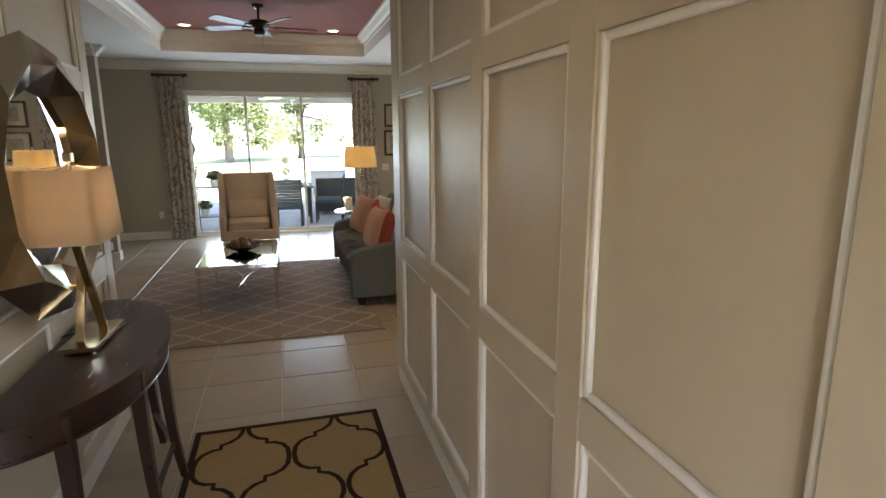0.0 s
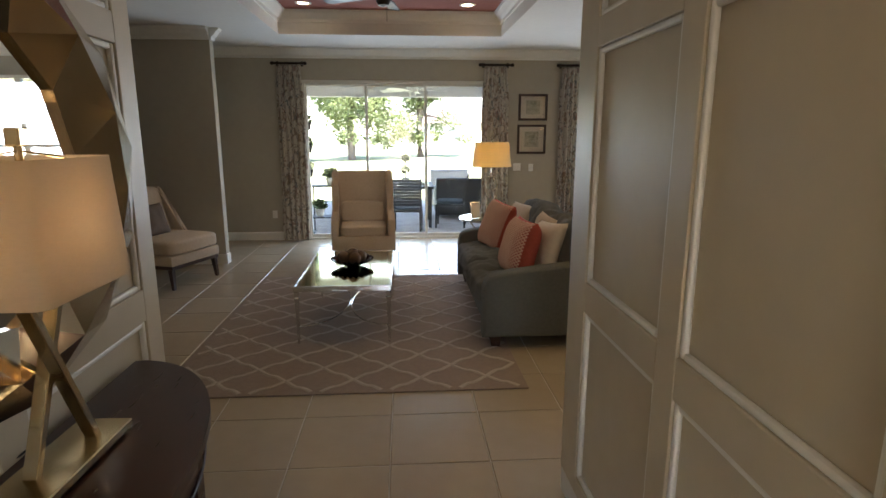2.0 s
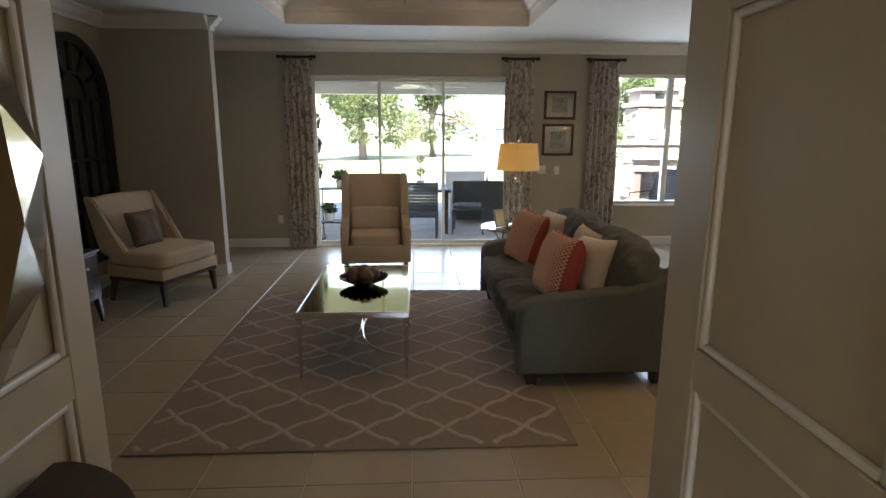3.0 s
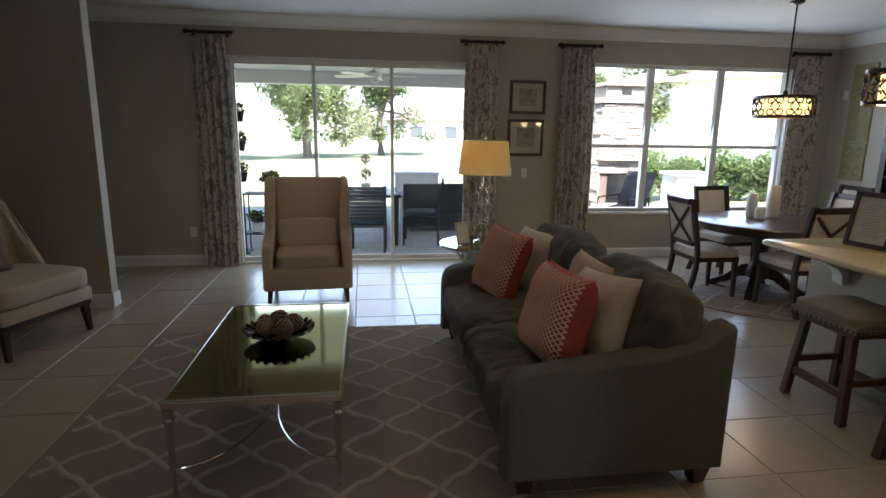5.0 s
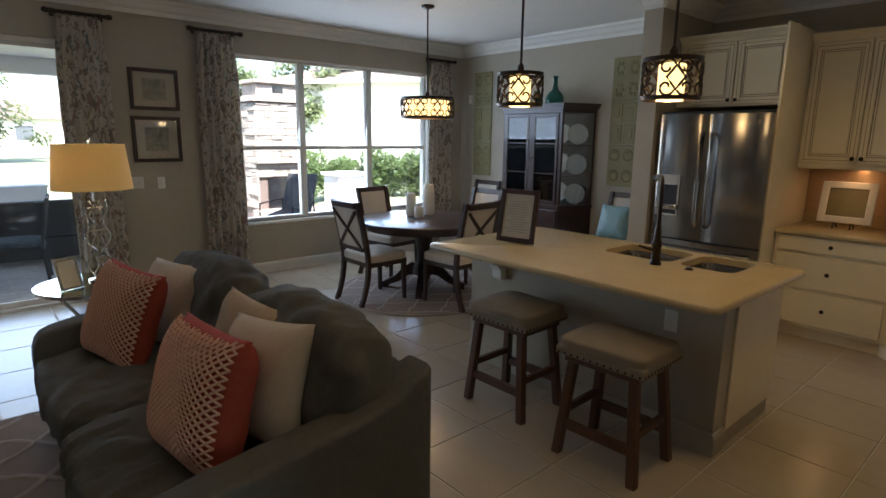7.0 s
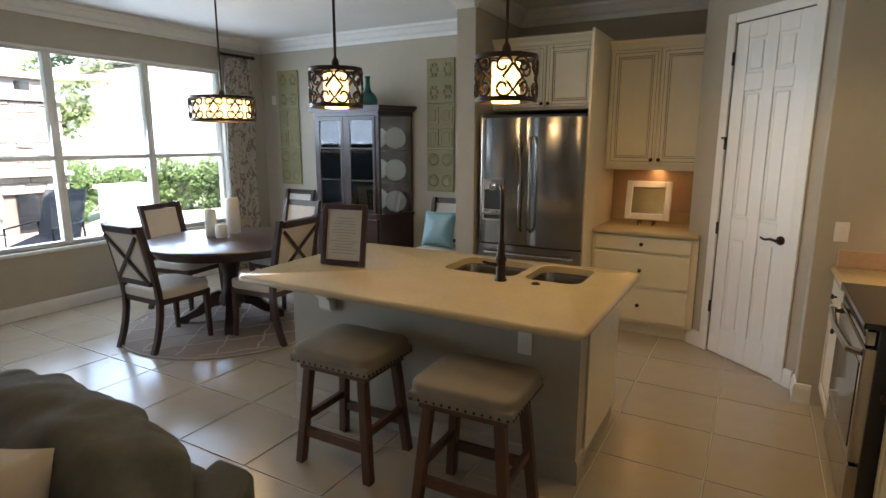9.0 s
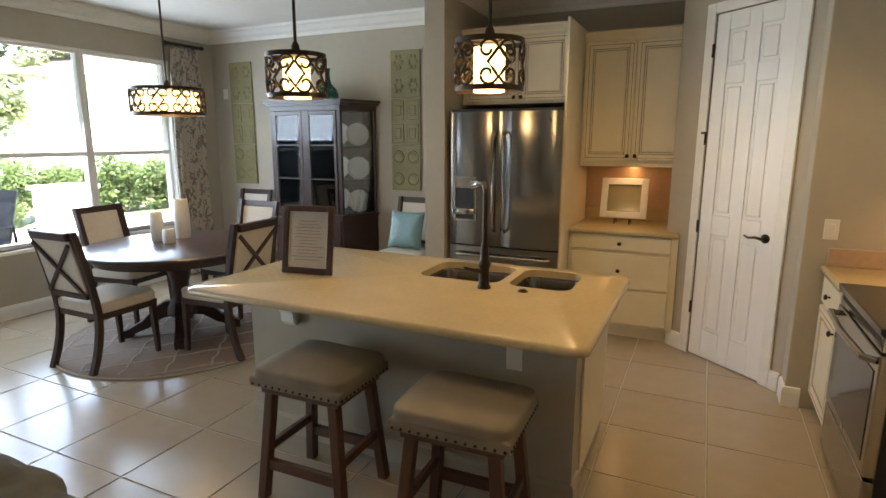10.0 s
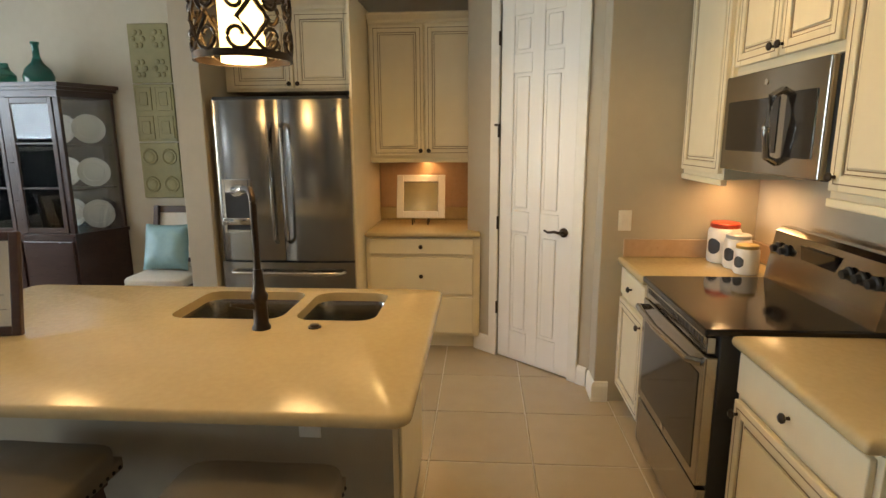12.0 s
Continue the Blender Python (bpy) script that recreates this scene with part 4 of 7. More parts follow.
def wing_chair():
    ob = thing("wing_chair", pose(0.83, 9.99, 0, 0, 0, 4), "cream upholstered wing chair with dark tapered legs", "chair")
    w, d = 0.80, 0.74
    part("seat_base", box(NB(), -w / 2 + 0.003, w / 2 - 0.003, -d / 2 - 0.004, d / 2 - 0.04, 0.155, 0.36, 0.018, 2), "cream_fabric", ob, smooth=True)
    part("seat_cushion", pad(NB(), w - 0.22, d - 0.16, 0.15, (0, -0.06, 0.415), n=14, p=7, crown=0.12), "cream_fabric", ob, smooth=80)
    bm = NB()
    box(bm, -w / 2 + 0.072, w / 2 - 0.072, -0.06, 0.06, 0, 0.80, 0.03, 3, m=pose(0, d / 2 - 0.12, 0.34, -10))
    part("backrest", bm, "cream_fabric", ob, smooth=True)
    for sx in (-1, 1):
        bm = NB()
        prof = [(-d / 2 + 0.0, 0.16), (d / 2, 0.16), (d / 2 + 0.10, 1.13), (d / 2 - 0.10, 1.14), (d / 2 - 0.26, 1.00), (d / 2 - 0.30, 0.74), (d / 2 - 0.34, 0.63), (-d / 2 + 0.06, 0.585), (-d / 2, 0.53)]
        a = [bm.verts.new((sx * w / 2, y, z)) for y, z in prof]
        b = [bm.verts.new((sx * (w / 2 - 0.09), y, z)) for y, z in prof]
        for i in range(len(prof)):
            bm.faces.new((a[i], a[(i + 1) % len(prof)], b[(i + 1) % len(prof)], b[i]))
        bm.faces.new(a)
        bm.faces.new(list(reversed(b)))
        bmesh.ops.bevel(bm, geom=bm.edges[:], offset=0.02, segments=3, affect='EDGES', clamp_overlap=True)
        part("wing_arm", bm, "cream_fabric", ob, smooth=50)
        part("leg", leg(NB(), (sx * (w / 2 - 0.06), -d / 2 + 0.06, 0.17), (sx * (w / 2 - 0.045), -d / 2 + 0.04, 0), 0.05, 0.03), "espresso", ob)
        part("leg", leg(NB(), (sx * (w / 2 - 0.06), d / 2 - 0.05, 0.17), (sx * (w / 2 - 0.045), d / 2 + 0.03, 0), 0.05, 0.03), "espresso", ob)
    part("lumbar_pillow", pad(NB(), 0.56, 0.11, 0.27, (0, 0, 0), m=pose(0, d / 2 - 0.27, 0.615, -12), n=14, p=8, crown=0.03), "cream_fabric", ob, smooth=80)


wing_chair()


def slipper_chair():
    ob = thing("slipper_chair", pose(-1.25, 8.98, 0, 0, 0, 69) @ Matrix.Scale(1.09, 4), "cream armless lounge chair with tufted back and dark legs", "chair")
    w, d = 0.70, 0.66
    part("seat", pad(NB(), w, d, 0.15, (0, -0.02, 0.405), n=14, p=7, crown=0.1), "cream_fabric", ob, smooth=80)
    part("seat_base", box(NB(), -w / 2 + 0.01, w / 2 - 0.01, -d / 2, d / 2 - 0.03, 0.235, 0.335, 0.015, 2), "cream_fabric", ob, smooth=True)
    part("frame", box(NB(), -w / 2 + 0.02, w / 2 - 0.02, -d / 2 + 0.01, d / 2 - 0.04, 0.20, 0.236, 0.004), "espresso", ob, "dark wooden frame rail")
    bm = pad(NB(), w, 0.14, 0.56, (0, 0, 0), m=pose(0, d / 2 + 0.02, 0.66, -16), n=14, p=6, crown=0.04)
    part("backrest", bm, "cream_fabric", ob, smooth=80)
    for sx in (-1, 1):
        bm = NB()
        prof = [(d / 2 - 0.30, 0.44), (d / 2 + 0.0, 0.44), (d / 2 + 0.15, 0.93), (d / 2 + 0.03, 0.93), (d / 2 - 0.08, 0.72)]
        a = [bm.verts.new((sx * w / 2, y, z)) for y, z in prof]
        b = [bm.verts.new((sx * (w / 2 - 0.06), y, z)) for y, z in prof]
        for i in range(len(prof)):
            bm.faces.new((a[i], a[(i + 1) % len(prof)], b[(i + 1) % len(prof)], b[i]))
        bm.faces.new(a)
        bm.faces.new(list(reversed(b)))
        bmesh.ops.bevel(bm, geom=bm.edges[:], offset=0.015, segments=2, affect='EDGES', clamp_overlap=True)
        part("wing", bm, "cream_fabric", ob, smooth=50)
        for y, dy in ((-d / 2 + 0.05, -0.02), (d / 2 - 0.08, 0.05)):
            part("leg", leg(NB(), (sx * (w / 2 - 0.05), y, 0.21), (sx * (w / 2 - 0.04), y + dy, 0), 0.05, 0.032), "espresso", ob)
    p = throw_pillow("brown lumbar pillow on the lounge chair", "brownpil", pose(-1.34, 8.95, 0.52, -18, 0, 70), 0.36, 0.13)
    p["group"] = "pillows"


slipper_chair()


# ---- entry hall ----
def console_table():
    ob = thing("console_table", pose(0.390, 3.91, 0), "dark cherry half-round console table against the hall wall", "table")
    a, b, h = 0.445, 0.75, 0.82

    def arc(ra, rb, n=40):
        return [(ra * math.cos(t), rb * math.sin(t)) for t in [-math.pi / 2 + math.pi * k / n for k in range(n + 1)]]
    bm = NB()
    ring_wall(bm, arc(a, b), h - 0.028, h)
    bmesh.ops.bevel(bm, geom=[e for e in bm.edges if e.calc_length() < 0.2 and abs(e.verts[0].co.z - e.verts[1].co.z) < 1e-5], offset=0.008, segments=2, affect='EDGES')
    part("tabletop", bm, "cherry", ob, smooth=30)
    part("apron", ring_wall(NB(), arc(a - 0.03, b - 0.035), h - 0.13, h - 0.028), "cherry", ob, smooth=30)
    bm = NB()
    tube(bm, [(x, y, h - 0.128) for x, y in arc(a - 0.027, b - 0.032)], 0.007, 6)
    part("bead", bm, "cherry", ob, smooth=True)
    for t in (-56, -19, 19, 56):
        x, y = (a - 0.055) * math.cos(radians(t)), (b - 0.06) * math.sin(radians(t))
        ox, oy = 0.05 * math.cos(radians(t)), 0.05 * math.sin(radians(t))
        bm = NB()
        prev = None
        for k in range(9):
            s = k / 8
            w = 0.056 - 0.024 * s
            off = 0.9 * s ** 3
            z = (h - 0.03) * (1 - s)
            ring = [bm.verts.new((x + ox * off + sx * w / 2, y + oy * off + sy * w / 2, z)) for sx, sy in ((-1, -1), (1, -1), (1, 1), (-1, 1))]
            if prev:
                for i in range(4):
                    bm.faces.new((prev[i], prev[(i + 1) % 4], ring[(i + 1) % 4], ring[i]))
            else:
                bm.faces.new(ring)
            prev = ring
        bm.faces.new(prev)
        part("leg", bm, "cherry", ob, smooth=30)
    for (t0, t1) in ((-56, -19), (-19, 19), (19, 56)):
        p = [((a - 0.045) * math.cos(radians(t)), (b - 0.05) * math.sin(radians(t)), 0.19) for t in (t0, t1)]
        part("stretcher", tube(NB(), p, 0.014, 6, flat=1.4), "cherry", ob, smooth=True)


M["cherry"] = material("dark_cherry_wood", (0.022, 0.008, 0.006), (0.036, 0.013, 0.009), 0.3, scale=10, bump=0.03, stretch=(8, 1, 8), coat=0.15)
console_table()


def console_lamp():
    ob = thing("table_lamp", pose(0.525, 3.99, 0.82, 0, 0, -2), "lit linen-shaded lamp on crossed champagne bars", "lamp")
    part("base", box(NB(), -0.072, 0.072, -0.185, 0.185, 0.008, 0.03, 0.003), "champagne", ob, "champagne metal base")
    for x in (-0.06, 0.06):
        for y in (-0.17, 0.17):
            part("foot", lathe(NB(), [(0.011, 0), (0.011, 0.008)], 12, at=(x, y, 0)), "champagne", ob)
    for s in (-1, 1):
        bm = NB()
        box(bm, -0.017, 0.017, -0.010, 0.010, 0.0, 0.47, 0.002, m=pose(0.016 * s, s * 0.095, 0.026, s * 23.0))
        part("bar", bm, "champagne", ob)
    part("stem", lathe(NB(), [(0.009, 0.445), (0.009, 0.785), (0.0, 0.785)], 12), "champagne", ob)
    bm = NB()
    box(bm, -0.017, 0.017, -0.017, 0.017, 0.78, 0.82, 0.003)
    part("finial", bm, "champagne", ob)
    # hollow rectangular shade with rounded corners and a visible wall
    bm = NB()
    loops = []
    for (wx, wy, z) in ((0.130, 0.178, 0.455), (0.116, 0.166, 0.755), (0.1125, 0.1625, 0.755), (0.1265, 0.1745, 0.455)):
        pts = []
        for cx, cy, a0 in ((1, 1, 0), (-1, 1, 90), (-1, -1, 180), (1, -1, 270)):
            for k in range(5):
                t = radians(a0 + 90 * k / 4)
                pts.append(bm.verts.new((cx * (wx - 0.03) + 0.03 * math.cos(t), cy * (wy - 0.03) + 0.03 * math.sin(t), z)))
        loops.append(pts)
    for a, b in zip(loops, loops[1:] + loops[:1]):
        for i in range(20):
            bm.faces.new((a[i], a[(i + 1) % 20], b[(i + 1) % 20], b[i]))
    part("shade", bm, "oatshade", ob, "oatmeal linen rectangular shade", 40)
    bm = NB()
    for p in ((0.111, 0), (-0.111, 0), (0, 0.161), (0, -0.161)):
        tube(bm, [(0, 0, 0.77), (p[0], p[1], 0.752)], 0.002, 5)
    part("spider", bm, "champagne", ob)
    bm = NB()
    lathe(bm, [(0.0, 0.56), (0.02, 0.565), (0.03, 0.60), (0.025, 0.63), (0.012, 0.66), (0.0, 0.66)], 14, at=(0.0, 0.045, 0))
    part("bulb", bm, "bulbglow", ob, "lit bulb", True)
    bm = NB()
    tube(bm, [(-0.07, 0.05, 0.012), (-0.11, 0.09, 0.006), (-0.14, 0.06, 0.006), (-0.15, -0.02, 0.006)], 0.004, 6)
    part("cord", bm, "blackmatte", ob, "black power cord")


console_lamp()
lamp("console_lamp_light", 'POINT', pose(0.525, 3.99, 1.44), 0.27, WARM, size=0.05)


def facet_mirror():
    ob = thing("wall_mirror", pose(0.388, 4.02, 1.53, 0, 90, 0), "large oval mirror in a faceted bronze frame", "mirror")
    n = 12
    ro, rm, ri = 0.58, 0.47, 0.37
    ang = [radians(5 + 30 * k) for k in range(n)]

    def ringpts(bm, r, z, off=0.0, wide=1.0):
        # local x points down the wall, local y along it, local z into the room
        return [bm.verts.new((-r * math.sin(a + off), r * wide * math.cos(a + off), z)) for a in ang]
    bm = NB()
    back, o, m_, i_ = ringpts(bm, ro * 0.93, 0.0, 0.0, 1.2), ringpts(bm, ro, 0.045, 0.0, 1.2), ringpts(bm, rm, 0.105, radians(15), 1.1), ringpts(bm, ri, 0.035)
    bi = ringpts(bm, ri, 0.0)
    for k in range(n):
        j = (k + 1) % n
        bm.faces.new((back[k], back[j], o[j], o[k]))
        bm.faces.new((o[k], o[j], m_[k]))
        bm.faces.new((o[j], m_[j], m_[k]))
        bm.faces.new((m_[k], m_[j], i_[j]))
        bm.faces.new((m_[k], i_[j], i_[k]))
        bm.faces.new((i_[k], i_[j], bi[j], bi[k]))
    part("frame", bm, "bevelmirror", ob, "faceted bronze mirrored frame")
    bm = NB()
    vs = ringpts(bm, ri + 0.004, 0.018)
    lo = ringpts(bm, ri + 0.004, 0.012)
    bm.faces.new(vs)
    for k in range(n):
        bm.faces.new((lo[k], lo[(k + 1) % n], vs[(k + 1) % n], vs[k]))
    bm.faces.new(list(reversed(lo)))
    part("glass", bm, "mirror", ob, "clear mirror glass")


facet_mirror()


def arched_mirror():
    ob = thing("arched_mirror", pose(-2.015, 9.13, 0.30, 0, 0, 90), "tall arched black iron window-pane mirror on the alcove wall", "mirror")
    w, h = 1.16, 2.25
    r = w / 2
    spring = h - r

    def outline(rad, bot, n=28):
        return [(-rad, bot)] + [(rad * math.cos(t), spring + rad * math.sin(t)) for t in [math.pi - math.pi * k / n for k in range(n + 1)]] + [(rad, bot)]
    bm = NB()
    pts = outline(r - 0.03, 0.04)
    a = [bm.verts.new((x, -0.012, z)) for x, z in pts]
    b = [bm.verts.new((x, -0.004, z)) for x, z in pts]
    bm.faces.new(a)
    bm.faces.new(list(reversed(b)))
    for i in range(len(pts)):
        bm.faces.new((a[i], a[(i + 1) % len(pts)], b[(i + 1) % len(pts)], b[i]))
    part("glass", bm, "dimmirror", ob, "dim antique mirror glass")
    bm = NB()
    oo, ii = outline(r, 0.0), outline(r - 0.075, 0.075)
    f = [[bm.verts.new((x, y, z)) for x, z in o_] for o_, y in ((oo, 0.0), (oo, -0.05), (ii, -0.05), (ii, 0.0))]
    k = len(oo)
    for p, q in zip(f, f[1:] + f[:1]):
        for i in range(k):
            bm.faces.new((p[i], p[(i + 1) % k], q[(i + 1) % k], q[i]))
    part("frame", bm, "iron", ob, "black iron frame")
    for x in (-0.30, -0.10, 0.10, 0.30):
        part("mullion", box(NB(), x - 0.014, x + 0.014, -0.035, -0.012, 0.07, spring, 0.003), "iron", ob)
    for z in (0.55, 1.05, spring - 0.02):
        part("crossbar", box(NB(), -r + 0.06, r - 0.06, -0.036, -0.013, z - 0.013, z + 0.013, 0.003), "iron", ob)
    bm = NB()
    tube(bm, [(0.22 * math.cos(t), -0.03, spring + 0.22 * math.sin(t)) for t in [math.pi * q / 16 for q in range(17)]], 0.014, 6)
    part("inner_arch", bm, "iron", ob)
    for t in (30, 60, 90, 120, 150):
        c, s = math.cos(radians(t)), math.sin(radians(t))
        part("spoke", tube(NB(), [(0.22 * c, -0.03, spring + 0.22 * s), ((r - 0.05) * c, -0.03, spring + (r - 0.05) * s)], 0.012, 6), "iron", ob)


M["dimmirror"] = material("antique_dim_mirror", (0.20, 0.19, 0.17), (0.10, 0.095, 0.085), 0.2, 0.9, scale=6, bump=0)
arched_mirror()


def side_chest():
    ob = thing("side_chest", pose(-1.70, 7.95, 0), "small dark two-drawer chest on tapered legs", "chest")
    w, d = 0.54, 0.44
    part("body", box(NB(), -w / 2, w / 2, -d / 2, d / 2, 0.22, 0.62, 0.005), "espresso", ob)
    part("top", box(NB(), -w / 2 - 0.02, w / 2 + 0.02, -d / 2 - 0.02, d / 2 + 0.02, 0.62, 0.645, 0.006, 2), "espresso", ob)
    for z in (0.235, 0.43):
        dr = part("drawer", box(NB(), w / 2, w / 2 + 0.014, -d / 2 + 0.02, d / 2 - 0.02, z, z + 0.175, 0.004), "espresso", ob)
        part("knob", lathe(NB(), [(0.006, 0), (0.006, 0.015), (0.014, 0.02), (0.010, 0.03), (0, 0.032)], 12, m=pose(w / 2 + 0.014, 0, z + 0.09, 0, 90)), "chrome", dr, "small silver knob", True)
    for sx in (-1, 1):
        for sy in (-1, 1):
            part("leg", leg(NB(), (sx * (w / 2 - 0.03), sy * (d / 2 - 0.03), 0.225), (sx * (w / 2 - 0.01), sy * (d / 2 - 0.01), 0), 0.05, 0.03), "espresso", ob)


side_chest()


# ---- rear wall pictures, plates ----
def wall_picture(x0, x1, z0, z1, m, label, mat="artprint", frame_mat="walnut", name="framed_print"):
    ob = thing(name, m, label, "picture", "prints between the windows" if mat == "artprint" else "")
    w, h = x1 - x0, z1 - z0
    bm = NB()
    t = 0.035
    for q in ((0, t, 0, h), (w - t, w, 0, h), (t, w - t, 0, t), (t, w - t, h - t, h)):
        box(bm, q[0], q[1], -0.028, -0.002, q[2], q[3], 0.005, 2)
    part("frame", bm, frame_mat, ob, "dark wooden frame")
    part("mount", box(NB(), t - 0.004, w - t + 0.004, -0.012, -0.006, t - 0.004, h - t + 0.004), "paper", ob, "cream mat board")
    part("print", box(NB(), w * 0.26, w * 0.74, -0.0145, -0.0125, h * 0.24, h * 0.76), mat, ob, "faded botanical print")
    g = part("glass", box(NB(), t - 0.002, w - t + 0.002, -0.020, -0.018, t - 0.002, h - t + 0.002), "glass", ob, "clear picture glass")
    g.visible_shadow = False
    return ob


wall_picture(3.12, 3.57, 1.82, 2.215, pose(3.13, BACK, 1.815), "dark-framed botanical print under glass on the wall")
wall_picture(3.12, 3.57, 1.31, 1.755, pose(3.12, BACK, 1.31), "dark-framed botanical print under glass on the wall")


def wall_plate(m, name, label, toggles=1):
    ob = thing(name, m, label, "switch" if "switch" in name else "outlet")
    w = 0.072 + 0.045 * (toggles - 1)
    part("plate", box(NB(), -w / 2, w / 2, -0.006, -0.0005, -0.058, 0.058, 0.003, 2), "trim", ob)
    for k in range(toggles):
        x = (k - (toggles - 1) / 2) * 0.045
        part("rocker" if "switch" in name else "socket", box(NB(), x - 0.017, x + 0.017, -0.010, -0.006, -0.033, 0.033, 0.002), "white", ob)


wall_plate(pose(3.35, BACK, 1.10), "light_switch", "white light switch on the beige wall")
wall_plate(pose(3.13, BACK, 1.11), "light_switch", "white double light switch on the beige wall", 2)
wall_plate(pose(-0.62, BACK, 0.40), "wall_outlet", "white power outlet on the beige wall")


# ---- lamp corner by the sofa ----
def side_table():
    ob = thing("side_table", pose(2.385, 9.45, 0), "round mirror-topped silver side table", "table")
    part("tabletop", lathe(NB(), [(0.33, 0.585), (0.345, 0.59), (0.345, 0.612), (0.325, 0.612)], 48), "chrome", ob, "silver rimmed top", 40)
    part("inset", lathe(NB(), [(0.322, 0.606), (0.322, 0.614)], 48), "tabletop", ob, "mirrored glass inset")
    for k in range(3):
        a = radians(90 + 120 * k)
        pts = []
        for i in range(13):
            s = i / 12
            r = 0.27 - 0.16 * math.sin(math.pi * s)
            pts.append((r * math.cos(a), r * math.sin(a), 0.0 + 0.588 * s))
        part("leg", tube(NB(), pts, 0.012, 8), "chrome", ob, smooth=True)
    part("ring", tube(NB(), [(0.115 * math.cos(t), 0.115 * math.sin(t), 0.29) for t in [2 * math.pi * i / 24 for i in range(24)]], 0.008, 6, True), "chrome", ob, smooth=True)


side_table()


def scroll_lamp():
    ob = thing("table_lamp", pose(2.44, 9.50, 0.614), "lit drum-shade lamp on a silver open-loop base", "lamp")
    part("base", lathe(NB(), [(0.085, 0), (0.085, 0.012), (0.05, 0.02), (0.015, 0.03), (0, 0.03)], 28), "chrome", ob, smooth=True)
    # interlaced silver scrolls with short cross bars
    for amp, ph, dy in ((0.062, 0.35, 0.0), (0.036, 1.9, 0.012)):
        for sx in (-1, 1):
            pts = [(sx * (0.012 + amp * abs(math.sin(2.6 * math.pi * u + ph))), sx * 0.008 + dy, 0.025 + 0.51 * u) for u in [i / 48 for i in range(49)]]
            part("scroll", tube(NB(), pts, 0.0065, 8), "chrome", ob, smooth=True)
    for z, hw in ((0.16, 0.05), (0.34, 0.055), (0.49, 0.045)):
        part("cross_bar", tube(NB(), [(-hw, 0, z), (hw, 0, z)], 0.0055, 8), "chrome", ob, smooth=True)
    part("stem", lathe(NB(), [(0.008, 0.53), (0.008, 0.92), (0.014, 0.925), (0.012, 0.945), (0, 0.95)], 12), "chrome", ob, smooth=True)
    part("shade", ring_shade(0.235, 0.205, 0.615, 0.905), "shade", ob, "warm linen drum shade", 40)
    part("bulb", lathe(NB(), [(0.0, 0.70), (0.022, 0.71), (0.03, 0.75), (0.014, 0.80), (0.0, 0.80)], 14, at=(0.03, 0, 0)), "bulbglow", ob, "lit bulb", True)


def ring_shade(r0, r1, z0, z1, n=48, t=0.004):
    bm = NB()
    loops = []
    for r, z in ((r0, z0), (r1, z1), (r1 - t, z1), (r0 - t, z0)):
        loops.append([bm.verts.new((r * math.cos(2 * math.pi * i / n), r * math.sin(2 * math.pi * i / n), z)) for i in range(n)])
    for a, b in zip(loops, loops[1:] + loops[:1]):
        for i in range(n):
            bm.faces.new((a[i], a[(i + 1) % n], b[(i + 1) % n], b[i]))
    return bm


scroll_lamp()
lamp("scroll_lamp_light", 'POINT', pose(2.44, 9.50, 1.37), 0.9, WARM, size=0.05)


def photo_frame():
    ob = thing("photo_frame", pose(2.24, 9.34, 0.616, -14, 0, 25), "small dark easel photo frame on the side table", "picture")
    bm = NB()
    for q in ((-0.07, -0.055, 0, 0.2), (0.055, 0.07, 0, 0.2), (-0.055, 0.055, 0, 0.015), (-0.055, 0.055, 0.185, 0.2)):
        box(bm, q[0], q[1], -0.01, 0.006, q[2], q[3], 0.002)
    part("frame", bm, "chrome", ob)
    part("print", box(NB(), -0.056, 0.056, -0.004, 0.002, 0.014, 0.186), "paper", ob)


photo_frame()


# ---- ceiling fittings ----
def downlight(x, y, z, group="ceiling downlights"):
    ob = thing("downlight", pose(x, y, z), "white recessed ceiling downlight, lit", "light", group)
    bm = NB()
    n = 32
    loops = []
    for r, zz in ((0.095, -0.001), (0.093, -0.008), (0.070, -0.010), (0.066, -0.002)):
        loops.append([bm.verts.new((r * math.cos(2 * math.pi * i / n), r * math.sin(2 * math.pi * i / n), zz)) for i in range(n)])
    for a, b in zip(loops, loops[1:]):
        for i in range(n):
            bm.faces.new((a[i], a[(i + 1) % n], b[(i + 1) % n], b[i]))
    part("trim_ring", bm, "trim", ob, smooth=True)
    part("lens", lathe(NB(), [(0.066, -0.004), (0.066, -0.002)], 32), "canglow", ob, "glowing lens")
    lamp("downlight_beam", 'SPOT', pose(x, y, z - 0.02), DOWN, (1.0, 0.62, 0.22), cone=120, size=0.07)


DOWN = 1.5
# the pair at y 6.95 is unseen, added to match the rear pair
for x, y in ((0.22, 9.75), (2.15, 9.72), (0.22, 6.95), (2.15, 6.95)):
    downlight(x, y, TZ)
for x, y, DOWN in ((3.55, 6.2, 2.9), (5.9, 6.55, 3.5), (5.0, 5.6, 5.6)):
    downlight(x, y, CEIL)
# unseen fitting, added to brighten the hall
DOWN = 0.8
downlight(1.24, 3.0, CEIL)


